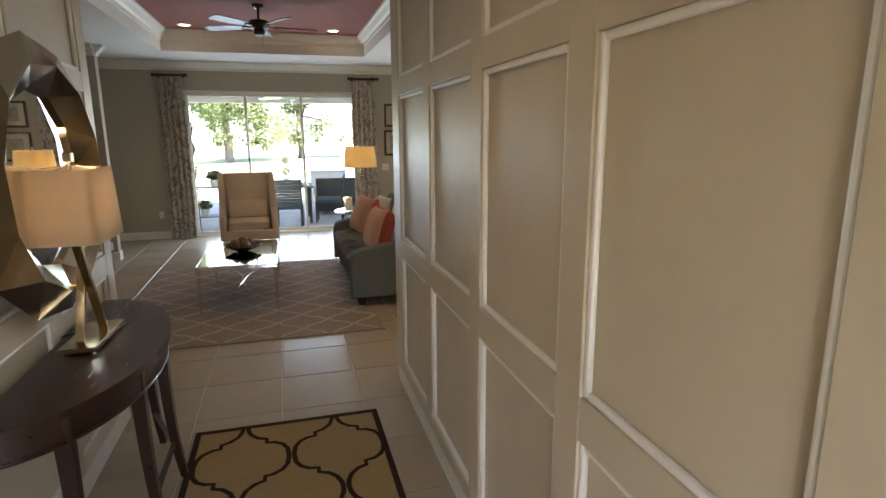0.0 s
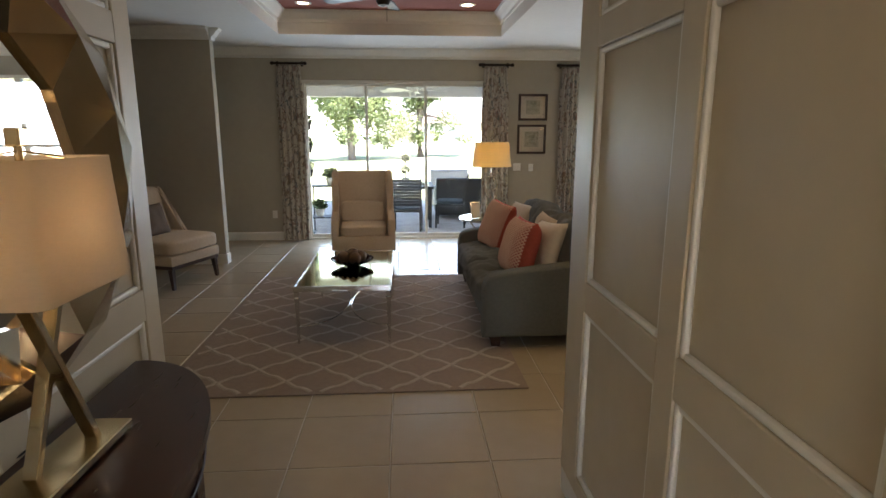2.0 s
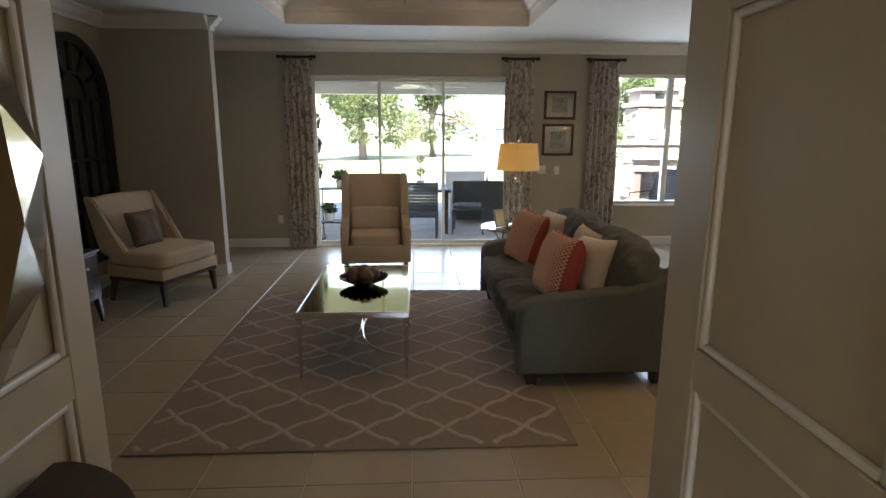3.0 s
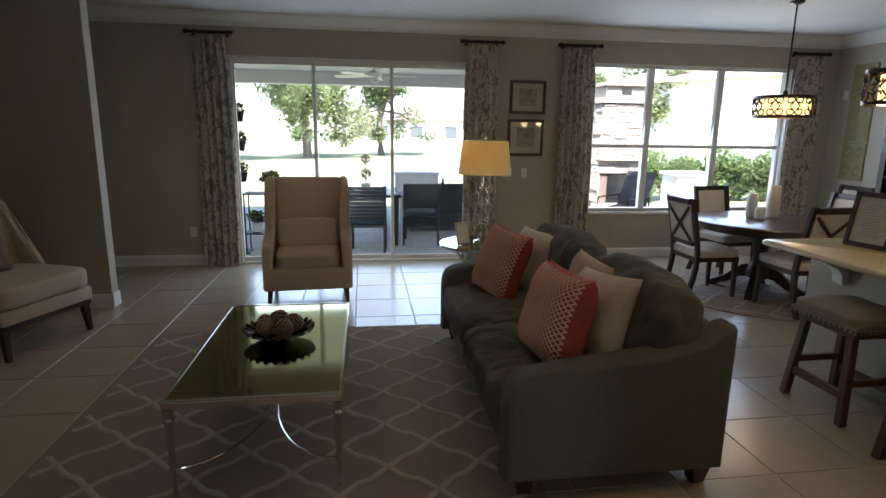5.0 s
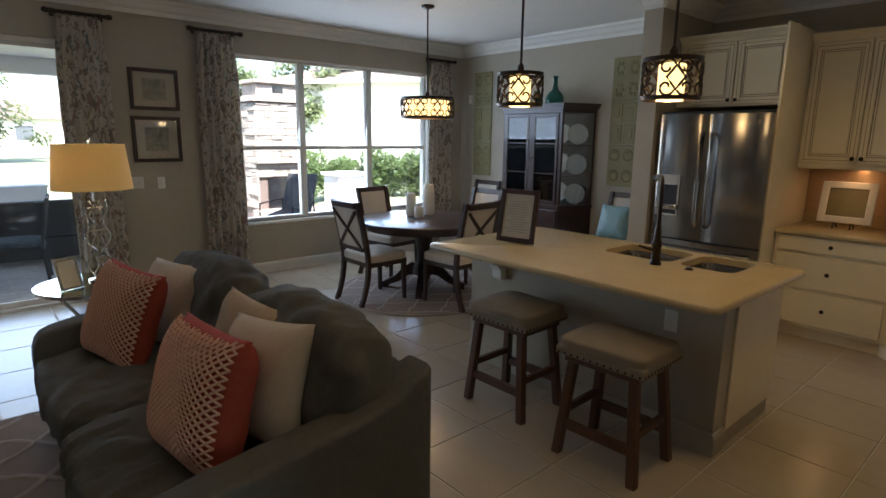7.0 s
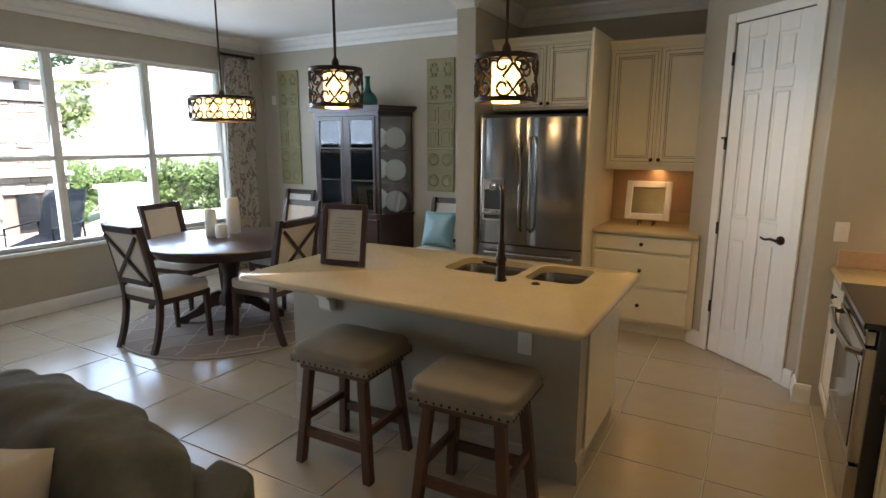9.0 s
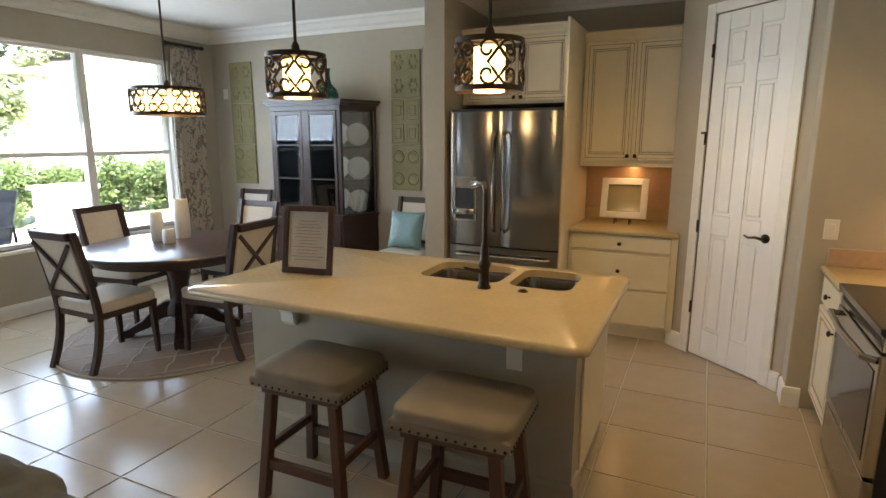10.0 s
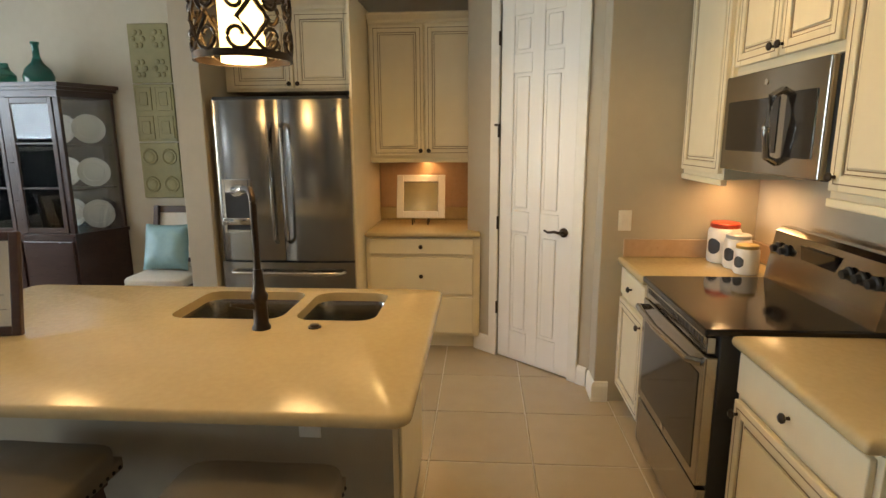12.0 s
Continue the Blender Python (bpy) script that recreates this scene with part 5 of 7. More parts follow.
def ceiling_fan(m, mat, blade, name, label, light=False):
    ob = thing(name, m, label, "fan")
    part("canopy", lathe(NB(), [(0.065, 0.0), (0.06, -0.03), (0.02, -0.05), (0.0, -0.05)], 24), mat, ob, smooth=True)
    part("rod", lathe(NB(), [(0.012, -0.04), (0.012, -0.16)], 12), mat, ob)
    part("motor", lathe(NB(), [(0.03, -0.15), (0.10, -0.17), (0.115, -0.21), (0.10, -0.25), (0.05, -0.27), (0.0, -0.27)], 28), mat, ob, smooth=True)
    for k in range(5):
        bm = NB()
        m2 = pose(0, 0, -0.235, 0, 0, 72 * k + 10) @ pose(0, 0, 0, 12)
        box(bm, 0.10, 0.20, -0.02, 0.02, -0.004, 0.004, 0.002, m=m2)
        part("blade_arm", bm, mat, ob)
        bm = NB()
        o = [(0.18, -0.045), (0.26, -0.06), (0.60, -0.07), (0.645, -0.05), (0.655, 0.0), (0.645, 0.05), (0.60, 0.07), (0.26, 0.06), (0.18, 0.045)]
        ring_wall(bm, o, 0.004, 0.012)
        for v in bm.verts:
            v.co = m2 @ v.co
        part("blade", bm, blade, ob)
    part("light_bowl" if light else "switch_cup", lathe(NB(), [(0.06, -0.268), (0.07, -0.285), (0.05, -0.32), (0.0, -0.335)], 24), "white" if light else mat, ob, smooth=True)
    if not light:
        part("pull_chain", tube(NB(), [(0.03, 0, -0.30), (0.03, 0, -0.46)], 0.002, 5), mat, ob)


ceiling_fan(pose(1.20, 8.3, TZ), "bronze", "walnut", "ceiling_fan", "dark bronze five-blade ceiling fan at rest")


# ---- kitchen ----
ISX0, ISX1, ISY0, ISY1, TOP = 4.11, 5.285, 6.15, 8.075, 0.89


def rounded(x0, x1, y0, y1, r, n=8):
    pts = []
    for cx, cy, a0 in ((x1 - r, y1 - r, 0), (x0 + r, y1 - r, 90), (x0 + r, y0 + r, 180), (x1 - r, y0 + r, 270)):
        for k in range(n + 1):
            t = radians(a0 + 90 * k / n)
            pts.append((cx + r * math.cos(t), cy + r * math.sin(t)))
    return pts


def slab_with_holes(outer, holes, z0, z1, lip=0.008):
    """A worktop: an outline with a rounded edge and openings cut right through."""
    bm = NB()

    def loop(pts, z):
        return [bm.verts.new((x, y, z)) for x, y in pts]

    def scaled(pts, d):
        cx, cy = sum(p[0] for p in pts) / len(pts), sum(p[1] for p in pts) / len(pts)
        hx, hy = max(p[0] for p in pts) - cx, max(p[1] for p in pts) - cy
        return [(cx + (x - cx) * (hx - d) / hx, cy + (y - cy) * (hy - d) / hy) for x, y in pts]
    zs = [(0.012, z0), (0.003, z0 + 0.004), (0.0, z0 + 0.012), (0.0, z1 - 0.016), (0.004, z1 - 0.006), (0.014, z1)]
    loops = [loop(scaled(outer, d), z) for d, z in zs]
    k = len(outer)
    for a, b in zip(loops, loops[1:]):
        for i in range(k):
            bm.faces.new((a[i], a[(i + 1) % k], b[(i + 1) % k], b[i]))
    tops, bots = [loops[-1]], [loops[0]]
    for h in holes:
        a, b = loop(h, z1), loop(h, z0)
        for i in range(len(h)):
            bm.faces.new((a[i], a[(i + 1) % len(h)], b[(i + 1) % len(h)], b[i]))
        tops.append(a)
        bots.append(b)
    for group in (tops, bots):
        es = []
        for lp in group:
            for i in range(len(lp)):
                es.append(bm.edges.get((lp[i], lp[(i + 1) % len(lp)])) or bm.edges.new((lp[i], lp[(i + 1) % len(lp)])))
        bmesh.ops.triangle_fill(bm, use_beauty=True, use_dissolve=False, edges=es)
    return bm


SINKS = [rounded(4.825, 5.205, 6.735, 7.18, 0.07), rounded(4.825, 5.205, 6.375, 6.685, 0.07)]
island_top = tagged(part("worktop", slab_with_holes(rounded(ISX0, ISX1, ISY0, ISY1, 0.05), SINKS, TOP - 0.038, TOP), "quartz", smooth=40), "polished beige quartz worktop on the kitchen island", "worktop")


def island():
    ob = thing("kitchen_island", pose(0, 0, 0), "greige kitchen island base with a low baseboard", "island")
    x0, x1, y0, y1 = 4.50, 5.25, 6.26, 8.03
    zt = TOP - 0.038
    for q in ((x0, x0 + 0.1, y0, y1), (x0 + 0.1, x1, y1 - 0.02, y1), (x0 + 0.1, x1, y0, y0 + 0.02), (x1 - 0.02, x1, y0 + 0.02, y1 - 0.02)):
        part("side_panel", box(NB(), *q, 0.0, zt - 0.001), "islandpaint", ob)
    bm = NB()
    run(bm, (x0, y0), (x0, y1), (-1, 0), BASE)
    run(bm, (x0 - 0.016, y0), (x0 + 0.12, y0), (0, -1), BASE)
    part("baseboard", bm, "islandpaint", ob, "greige baseboard")
    # end panel of the sink cabinets
    bm = NB()
    box(bm, x0 + 0.125, x1, y0 - 0.012, y0, 0.10, zt - 0.002, 0.003)
    part("end_panel", bm, "cabinet", ob, "cream cabinet end panel")
    bm = NB()
    prof = [(0.0, 0.0), (0.0, -0.20), (0.03, -0.21), (0.05, -0.19), (0.055, -0.14), (0.09, -0.10), (0.15, -0.075), (0.19, -0.05), (0.20, -0.02), (0.20, 0.0)]
    for y in (7.74,):
        a = [bm.verts.new((x0 - d, y - 0.04, zt + z)) for d, z in prof]
        b = [bm.verts.new((x0 - d, y + 0.04, zt + z)) for d, z in prof]
        for i in range(len(prof)):
            bm.faces.new((a[i], a[(i + 1) % len(prof)], b[(i + 1) % len(prof)], b[i]))
        bm.faces.new(a)
        bm.faces.new(list(reversed(b)))
    part("corbel", bm, "trim", ob, "white bracket under the overhang")
    wall_plate(pose(x0, 6.53, 0.66, 0, 0, -90), "wall_outlet", "white outlet on the island's side", 1)


M["islandpaint"] = material("greige_island_paint", (0.40, 0.355, 0.275), (0.36, 0.32, 0.245), 0.6, scale=10, bump=0.2, fine=160)
island()


def sink():
    ob = thing("kitchen_sink", pose(5.015, 6.7775, TOP - 0.038), "double-bowl stainless undermount sink", "sink")
    for yc, hy in ((0.18, 0.2225), (-0.2475, 0.155)):
        bm = NB()
        loops = []
        for ins, z in ((-0.012, 0.0), (0.0, 0.0), (0.008, -0.02), (0.016, -0.15), (0.05, -0.175)):
            loops.append([bm.verts.new((x, y, z)) for x, y in rounded(-0.19 + ins, 0.19 - ins, yc - hy + ins, yc + hy - ins, max(0.02, 0.07 - ins * 0.5))])
        for a, b in zip(loops, loops[1:]):
            for i in range(len(a)):
                bm.faces.new((a[i], a[(i + 1) % len(a)], b[(i + 1) % len(a)], b[i]))
        bm.faces.new(loops[-1])
        bowl = part("bowl", bm, "sinksteel", ob, smooth=50)
        part("drain", lathe(NB(), [(0.045, -0.1745), (0.045, -0.1725), (0.03, -0.174), (0.0, -0.174)], 20, at=(0, yc, 0)), "chrome", bowl, smooth=True)


sink()


def faucet():
    ob = thing("kitchen_faucet", pose(4.725, 6.762, TOP, 0, 0, 37), "dark bronze kitchen faucet", "faucet")
    part("base", lathe(NB(), [(0.033, 0), (0.033, 0.008), (0.026, 0.02), (0.024, 0.10), (0.030, 0.11), (0.030, 0.125), (0.022, 0.14), (0.018, 0.20), (0.015, 0.22)], 20), "bronze", ob, smooth=True)
    pts = [(0, 0, 0.2), (0, 0, 0.45)] + [(0.045 - 0.045 * math.cos(t), 0, 0.45 + 0.045 * math.sin(t)) for t in [math.pi * k / 20 for k in range(1, 10)]] + [(0.06, 0, 0.494), (0.13, 0, 0.488)]
    part("neck", tube(NB(), pts, 0.0125, 12), "bronze", ob, smooth=True)
    part("spray_head", lathe(NB(), [(0.0, 0.0), (0.014, 0.002), (0.019, 0.03), (0.021, 0.09), (0.023, 0.112), (0.0, 0.114)], 16, m=pose(0.115, 0, 0.489, 0, 97)), "chrome", ob, "polished spray head", True)
    part("lever", tube(NB(), [(0, 0.02, 0.085), (0, 0.05, 0.09), (0.0, 0.10, 0.105)], [0.012, 0.009, 0.006], 10), "bronze", ob, smooth=True)
    sw = thing("air_switch", pose(4.745, 6.575, TOP), "dark bronze air switch button in the worktop", "button")
    part("button", lathe(NB(), [(0.024, 0.0), (0.024, 0.005), (0.016, 0.006), (0.015, 0.012), (0, 0.012)], 20), "bronze", sw, smooth=True)


faucet()


def menu_frame():
    ob = thing("document_frame", pose(4.585, 7.71, TOP + 0.002, -10, 0, -80), "dark wooden easel frame holding a printed sheet", "picture")
    w, h, t = 0.29, 0.36, 0.032
    bm = NB()
    for q in ((-w / 2, -w / 2 + t, 0, h), (w / 2 - t, w / 2, 0, h), (-w / 2 + t, w / 2 - t, 0, t), (-w / 2 + t, w / 2 - t, h - t, h)):
        box(bm, q[0], q[1], -0.012, 0.010, q[2], q[3], 0.004, 2)
    part("frame", bm, "espresso", ob)
    part("sheet", box(NB(), -w / 2 + t - 0.003, w / 2 - t + 0.003, -0.002, 0.004, t - 0.003, h - t + 0.003), "paper", ob, "cream printed sheet")
    rnd = random.Random(3)
    for k in range(13):
        z = h - 0.085 - 0.017 * k
        l = rnd.uniform(0.10, 0.19) if k else 0.10
        part("text_line", box(NB(), -l / 2, l / 2, -0.0028, -0.0022, z, z + 0.0045), "ink", ob)
    g = part("glass", box(NB(), -w / 2 + t - 0.002, w / 2 - t + 0.002, -0.006, -0.0045, t - 0.002, h - t + 0.002), "glass", ob)
    g.visible_shadow = False
    part("strut", box(NB(), -0.03, 0.03, 0.0, 0.004, 0.0, 0.25, m=pose(0, 0.075, 0.013, 18)), "espresso", ob)


menu_frame()


def bar_stool(m):
    ob = thing("bar_stool", m, "backless bar stool, taupe seat with nailhead trim", "stool", "stools at the island")
    sx, sy = 0.40, 0.47
    bm = NB()
    # saddle-flat padded seat, fuller in the middle
    pad(bm, sx, sy, 0.105, (0, 0, 0.588), n=18, p=7, crown=0.34, wrinkle=0.004)
    for v in bm.verts:
        if v.co.z < 0.585:
            # straight sides under the crown
            r = max(abs(v.co.x) / (sx / 2), abs(v.co.y) / (sy / 2), 0.01)
            if r > 0.7:
                v.co.x, v.co.y = v.co.x / r * 0.985, v.co.y / r * 0.985
            v.co.z = max(v.co.z, 0.546)
    part("seat", bm, "taupe_fabric", ob, "taupe suede seat", 70)
    part("seat_frame", box(NB(), -sx / 2 + 0.035, sx / 2 - 0.035, -sy / 2 + 0.035, sy / 2 - 0.035, 0.505, 0.549, 0.003), "stoolwood", ob)
    feet = []
    for x in (-1, 1):
        for y in (-1, 1):
            top = (x * (sx / 2 - 0.065), y * (sy / 2 - 0.075), 0.548)
            bot = (x * (sx / 2 - 0.025), y * (sy / 2 - 0.025), 0.0)
            part("leg", leg(NB(), top, bot, 0.046, 0.046), "stoolwood", ob)
    def at(z, x, y):
        s = 1 - z / 0.548
        return Vector((x * (sx / 2 - 0.065 + 0.04 * s), y * (sy / 2 - 0.075 + 0.05 * s), z))
    for (xa, ya, xb, yb, z) in ((-1, -1, -1, 1, 0.17), (1, -1, 1, 1, 0.17), (-1, -1, 1, -1, 0.24), (-1, 1, 1, 1, 0.24)):
        a, b = at(z, xa, ya), at(z, xb, yb)
        d = b - a
        ang = math.degrees(math.atan2(d.y, d.x))
        part("stretcher", box(NB(), 0.0, d.length, -0.013, 0.013, -0.02, 0.02, 0.003, m=pose(a.x, a.y, a.z, 0, 0, ang)), "stoolwood", ob)
    bm = NB()
    def nail(x, y, nx, ny):
        mm = Matrix.Translation((x, y, 0.556)) @ Vector((nx, ny, 0)).to_track_quat('Z', 'Y').to_matrix().to_4x4()
        lathe(bm, [(0.0075, -0.004), (0.006, 0.002), (0, 0.005)], 6, m=mm)
    k = 13
    for i in range(k):
        y = -sy / 2 + 0.02 + (sy - 0.04) * i / (k - 1)
        nail(-sx / 2 + 0.002, y, -1, 0)
        nail(sx / 2 - 0.002, y, 1, 0)
        x = -sx / 2 + 0.02 + (sx - 0.04) * i / (k - 1)
        nail(x, -sy / 2 + 0.002, 0, -1)
        nail(x, sy / 2 - 0.002, 0, 1)
    nh = part("nailhead_trim", bm, "bronze", ob, "dark nailhead trim")
    nh["kind"] = "stuff"
    return ob


stool = bar_stool(pose(4.18, 7.325, 0, 0, 0, 1))
copy_thing(stool, pose(4.115, 6.596, 0, 0, 0, 2))


def cab_door(parent, w, h, m, knob=None, name="door"):
    """A framed cabinet door with a raised field and dark glaze in its grooves; front at y = 0, from x 0 to w."""
    s = 0.052
    d = part(name, box(NB(), 0.0, w, -0.010, 0.0, 0, h, 0.002), "cabinet", parent, m=m)
    for q in ((0, s, 0, h), (w - s, w, 0, h)):
        part("stile", box(NB(), q[0], q[1], -0.021, -0.009, q[2], q[3], 0.003), "cabinet", d)
    for q in ((s, w - s, 0, s), (s, w - s, h - s, h)):
        part("rail", box(NB(), q[0], q[1], -0.0208, -0.009, q[2], q[3], 0.003), "cabinet", d)
    part("field", box(NB(), s + 0.022, w - s - 0.022, -0.0165, -0.009, s + 0.022, h - s - 0.022, 0.005, 2), "cabinet", d)
    bm = NB()
    g = 0.004
    for ins, y in ((s + 0.001, -0.0112), (s + 0.015, -0.0108), (0.022, -0.0216)):
        for q in ((ins, ins + g, ins, h - ins), (w - ins - g, w - ins, ins, h - ins), (ins + g, w - ins - g, ins, ins + g), (ins + g, w - ins - g, h - ins - g, h - ins)):
            box(bm, q[0], q[1], y, y + 0.0012, q[2], q[3])
    part("glaze_line", bm, "glaze", d, "brown glaze in the grooves")["kind"] = "stuff"
    if knob:
        part("knob", lathe(NB(), [(0.006, 0.0), (0.005, 0.012), (0.015, 0.018), (0.016, 0.024), (0.010, 0.030), (0, 0.031)], 14, m=pose(knob[0], -0.021, knob[1], 90)), "bronze", d, "dark bronze knob", True)
    return d


def drawer_front(parent, w, h, m):
    bm = NB()
    box(bm, 0, w, -0.018, 0, 0, h, 0.004, 2)
    d = part("drawer", bm, "cabinet", parent, m=m)
    part("knob", lathe(NB(), [(0.006, 0.0), (0.005, 0.012), (0.015, 0.018), (0.016, 0.024), (0.010, 0.030), (0, 0.031)], 14, m=pose(w / 2, -0.018, h / 2, 90)), "bronze", d, "dark bronze knob", True)


CABCROWN = [(0.0, -0.065), (0.012, -0.065), (0.018, -0.045), (0.045, -0.018), (0.05, -0.010), (0.05, 0.0), (0.0, 0.0)]


def cabinet(m, w, d, z0, z1, doors, label, name="wall_cabinet", drawers=(), crown=True, toe=0.0, rail=True):
    """A cabinet unit with its front at local y = 0, from x 0 to w; the body lies behind it."""
    ob = thing(name, m, label, "cabinet", "cream kitchen cabinets")
    part("body", box(NB(), 0.001, w - 0.001, 0.0, d, z0 + toe, z1, 0.002), "cabinet", ob)
    if toe:
        part("toe_kick", box(NB(), 0.001, w - 0.001, 0.06, d, 0.0, toe), "cabinet", ob)
    for x0, x1, za, zb, kx, kz in doors:
        cab_door(ob, x1 - x0, zb - za, pose(x0, -0.001, za), (kx - x0, kz - za) if kx is not None else None)
    for x0, x1, za, zb in drawers:
        drawer_front(ob, x1 - x0, zb - za, pose(x0, -0.001, za))
    if crown:
        bm = NB()
        prof = [(dd, z1 + zz + 0.06) for dd, zz in CABCROWN]
        run(bm, (0.0, 0.0), (w, 0.0), (0, -1), prof)
        part("crown", bm, "cabinet", ob, "cream crown moulding")
    if rail and not toe:
        bm = NB()
        box(bm, 0.001, w - 0.001, -0.012, 0.02, z0 - 0.028, z0, 0.004, 2)
        part("light_rail", bm, "cabinet", ob)
    return ob


EASTM = lambda x, y: pose(x, y, 0, 0, 0, -90)   # fronts that face -x: local x runs to -y
SOUTHM = lambda x, y: pose(x, y, 0, 0, 0, 180)  # fronts that face +y: local x runs to -x

# east run: base drawers, upper cabinet, cabinet over the fridge
w = 0.835
cabinet(EASTM(6.83, 6.822), w, 0.66, 0.0, TOP - 0.04, (), "cream base cabinet with three drawers", "base_cabinet", drawers=((0.03, w - 0.05, 0.725, 0.843), (0.03, w - 0.05, 0.43, 0.70), (0.03, w - 0.05, 0.13, 0.405)), crown=False, toe=0.10)
tagged(part("worktop", slab_with_holes(rounded(6.79, 7.485, 5.985, 6.822, 0.012, 3), [], TOP - 0.038, TOP), "quartz", smooth=40), "beige quartz worktop over the drawers", "worktop")
cabinet(EASTM(7.13, 6.822), w, 0.365, 1.40, 2.38, ((0.02, 0.41, 1.42, 2.36, 0.385, 1.46), (0.42, w - 0.02, 1.42, 2.36, 0.445, 1.46)), "cream two-door upper cabinet with crown")
cabinet(EASTM(6.87, 7.797), 0.947, 0.62, 1.88, 2.43, ((0.05, 0.495, 1.90, 2.41, 0.47, 1.93), (0.505, 0.92, 1.90, 2.41, 0.53, 1.93)), "cream two-door cabinet above the refrigerator", rail=False)
ob = thing("end_panel", pose(6.575, 6.8455, 0), "cream tall panel beside the refrigerator", "cabinet")
part("panel", box(NB(), 0.0, 0.92, -0.02, -0.002, 0.0, 2.47, 0.002), "cabinet", ob)
ob = thing("backsplash", pose(7.482, 6.415, TOP), "brown stone backsplash above the worktop", "backsplash")
part("slab", box(NB(), 0.0, 0.014, -0.43, 0.405, 0.0, 0.49, 0.002), "splash", ob)
part("upstand", box(NB(), -0.02, 0.0, -0.43, 0.405, 0.0, 0.10, 0.003), "quartz", ob)
lamp("east_undercabinet", 'AREA', look((7.30, 6.42, 1.365), (7.30, 6.42, 0.5)), 0.16, (1.0, 0.55, 0.22), size=(0.5, 0.05))


def easel_art():
    ob = thing("framed_plaque", pose(7.20, 6.455, TOP, 0, 0, -90), "white-framed gold plaque on a small iron easel", "picture")
    mm = pose(0, 0, 0.045, -12)
    bm = NB()
    w, h, t = 0.38, 0.34, 0.055
    for q in ((-w / 2, -w / 2 + t, 0, h), (w / 2 - t, w / 2, 0, h), (-w / 2 + t, w / 2 - t, 0, t), (-w / 2 + t, w / 2 - t, h - t, h)):
        box(bm, q[0], q[1], -0.015, 0.01, q[2], q[3], 0.004, m=mm)
    part("frame", bm, "white", ob, "white square frame")
    part("plaque", box(NB(), -w / 2 + t - 0.003, w / 2 - t + 0.003, -0.004, 0.004, t - 0.003, h - t + 0.003, m=mm), "goldprint", ob, "glossy gold plaque")
    for x in (-0.06, 0.06):
        part("easel_leg", tube(NB(), [(x, -0.05, 0.0), (x, -0.045, 0.04), (x, -0.022, 0.045), (x, 0.03, 0.045), (x, 0.08, 0.0)], 0.005, 6), "iron", ob, smooth=True)


easel_art()


def refrigerator():
    ob = thing("refrigerator", EASTM(6.58, 7.772), "stainless french-door refrigerator with a water dispenser", "refrigerator")
    w, h = 0.935, 1.805
    part("body", box(NB(), 0.004, w - 0.004, 0.0, 0.75, 0.03, h - 0.005, 0.004), "blackmatte", ob, "dark cabinet body")
    mid = 0.455

    def front(x0, x1, z0, z1, name):
        bm = NB()
        n = 10
        prev = None
        rows = []
        for k in range(n + 1):
            s = k / n
            x = x0 + (x1 - x0) * s
            y = -0.052 - 0.014 * (1 - (2 * s - 1) ** 2) + 0.012 * (abs(2 * s - 1) ** 12)
            rows.append((x, y))
        outline = [(x0, 0.0)] + rows + [(x1, 0.0)]
        ring_wall(bm, outline, z0, z1)
        return part(name, bm, "steel", ob, smooth=40)
    left = front(0.003, mid - 0.002, 0.735, h, "left_door")
    right = front(mid + 0.002, w - 0.003, 0.735, h, "right_door")
    low = front(0.003, w - 0.003, 0.10, 0.722, "freezer_drawer")
    part("grille", box(NB(), 0.01, w - 0.01, -0.03, 0.0, 0.03, 0.095, 0.003), "blackmatte", ob)
    for x, d in ((mid - 0.045, left), (mid + 0.045, right)):
        pts = [(x, -0.062, 0.86), (x, -0.105, 0.89), (x, -0.115, 1.25), (x, -0.105, 1.62), (x, -0.062, 1.65)]
        part("handle", tube(NB(), pts, 0.013, 10), "steel", d, "vertical steel handle", True)
    pts = [(0.08, -0.06, 0.655), (0.10, -0.105, 0.655), (0.47, -0.115, 0.655), (0.845, -0.105, 0.655), (0.865, -0.06, 0.655)]
    part("handle", tube(NB(), pts, 0.013, 10), "steel", low, "horizontal steel handle", True)
    bm = NB()
    for q in ((0.055, 0.075, 0.93, 1.29), (0.235, 0.255, 0.93, 1.29), (0.075, 0.235, 0.93, 0.95), (0.075, 0.235, 1.20, 1.29)):
        box(bm, q[0], q[1], -0.078, -0.055, q[2], q[3], 0.003)
    disp = part("dispenser", bm, "chrome", left, "water and ice dispenser bezel")
    part("recess", box(NB(), 0.075, 0.235, -0.069, -0.05, 0.95, 1.20), "blackmatte", ob, "dark dispenser recess")
    part("tray", box(NB(), 0.058, 0.252, -0.105, -0.06, 0.985, 1.035, 0.008, 2), "chrome", ob, "polished dispenser paddle housing", True)
    part("badge", lathe(NB(), [(0.014, 0), (0.014, 0.003), (0, 0.003)], 16, m=pose(w - 0.10, -0.064, h - 0.07, 90)), "chrome", right, "small round badge")
    part("hinge_cover", box(NB(), 0.01, w - 0.01, -0.03, 0.06, h - 0.004, h + 0.022, 0.006), "blackmatte", ob)


refrigerator()

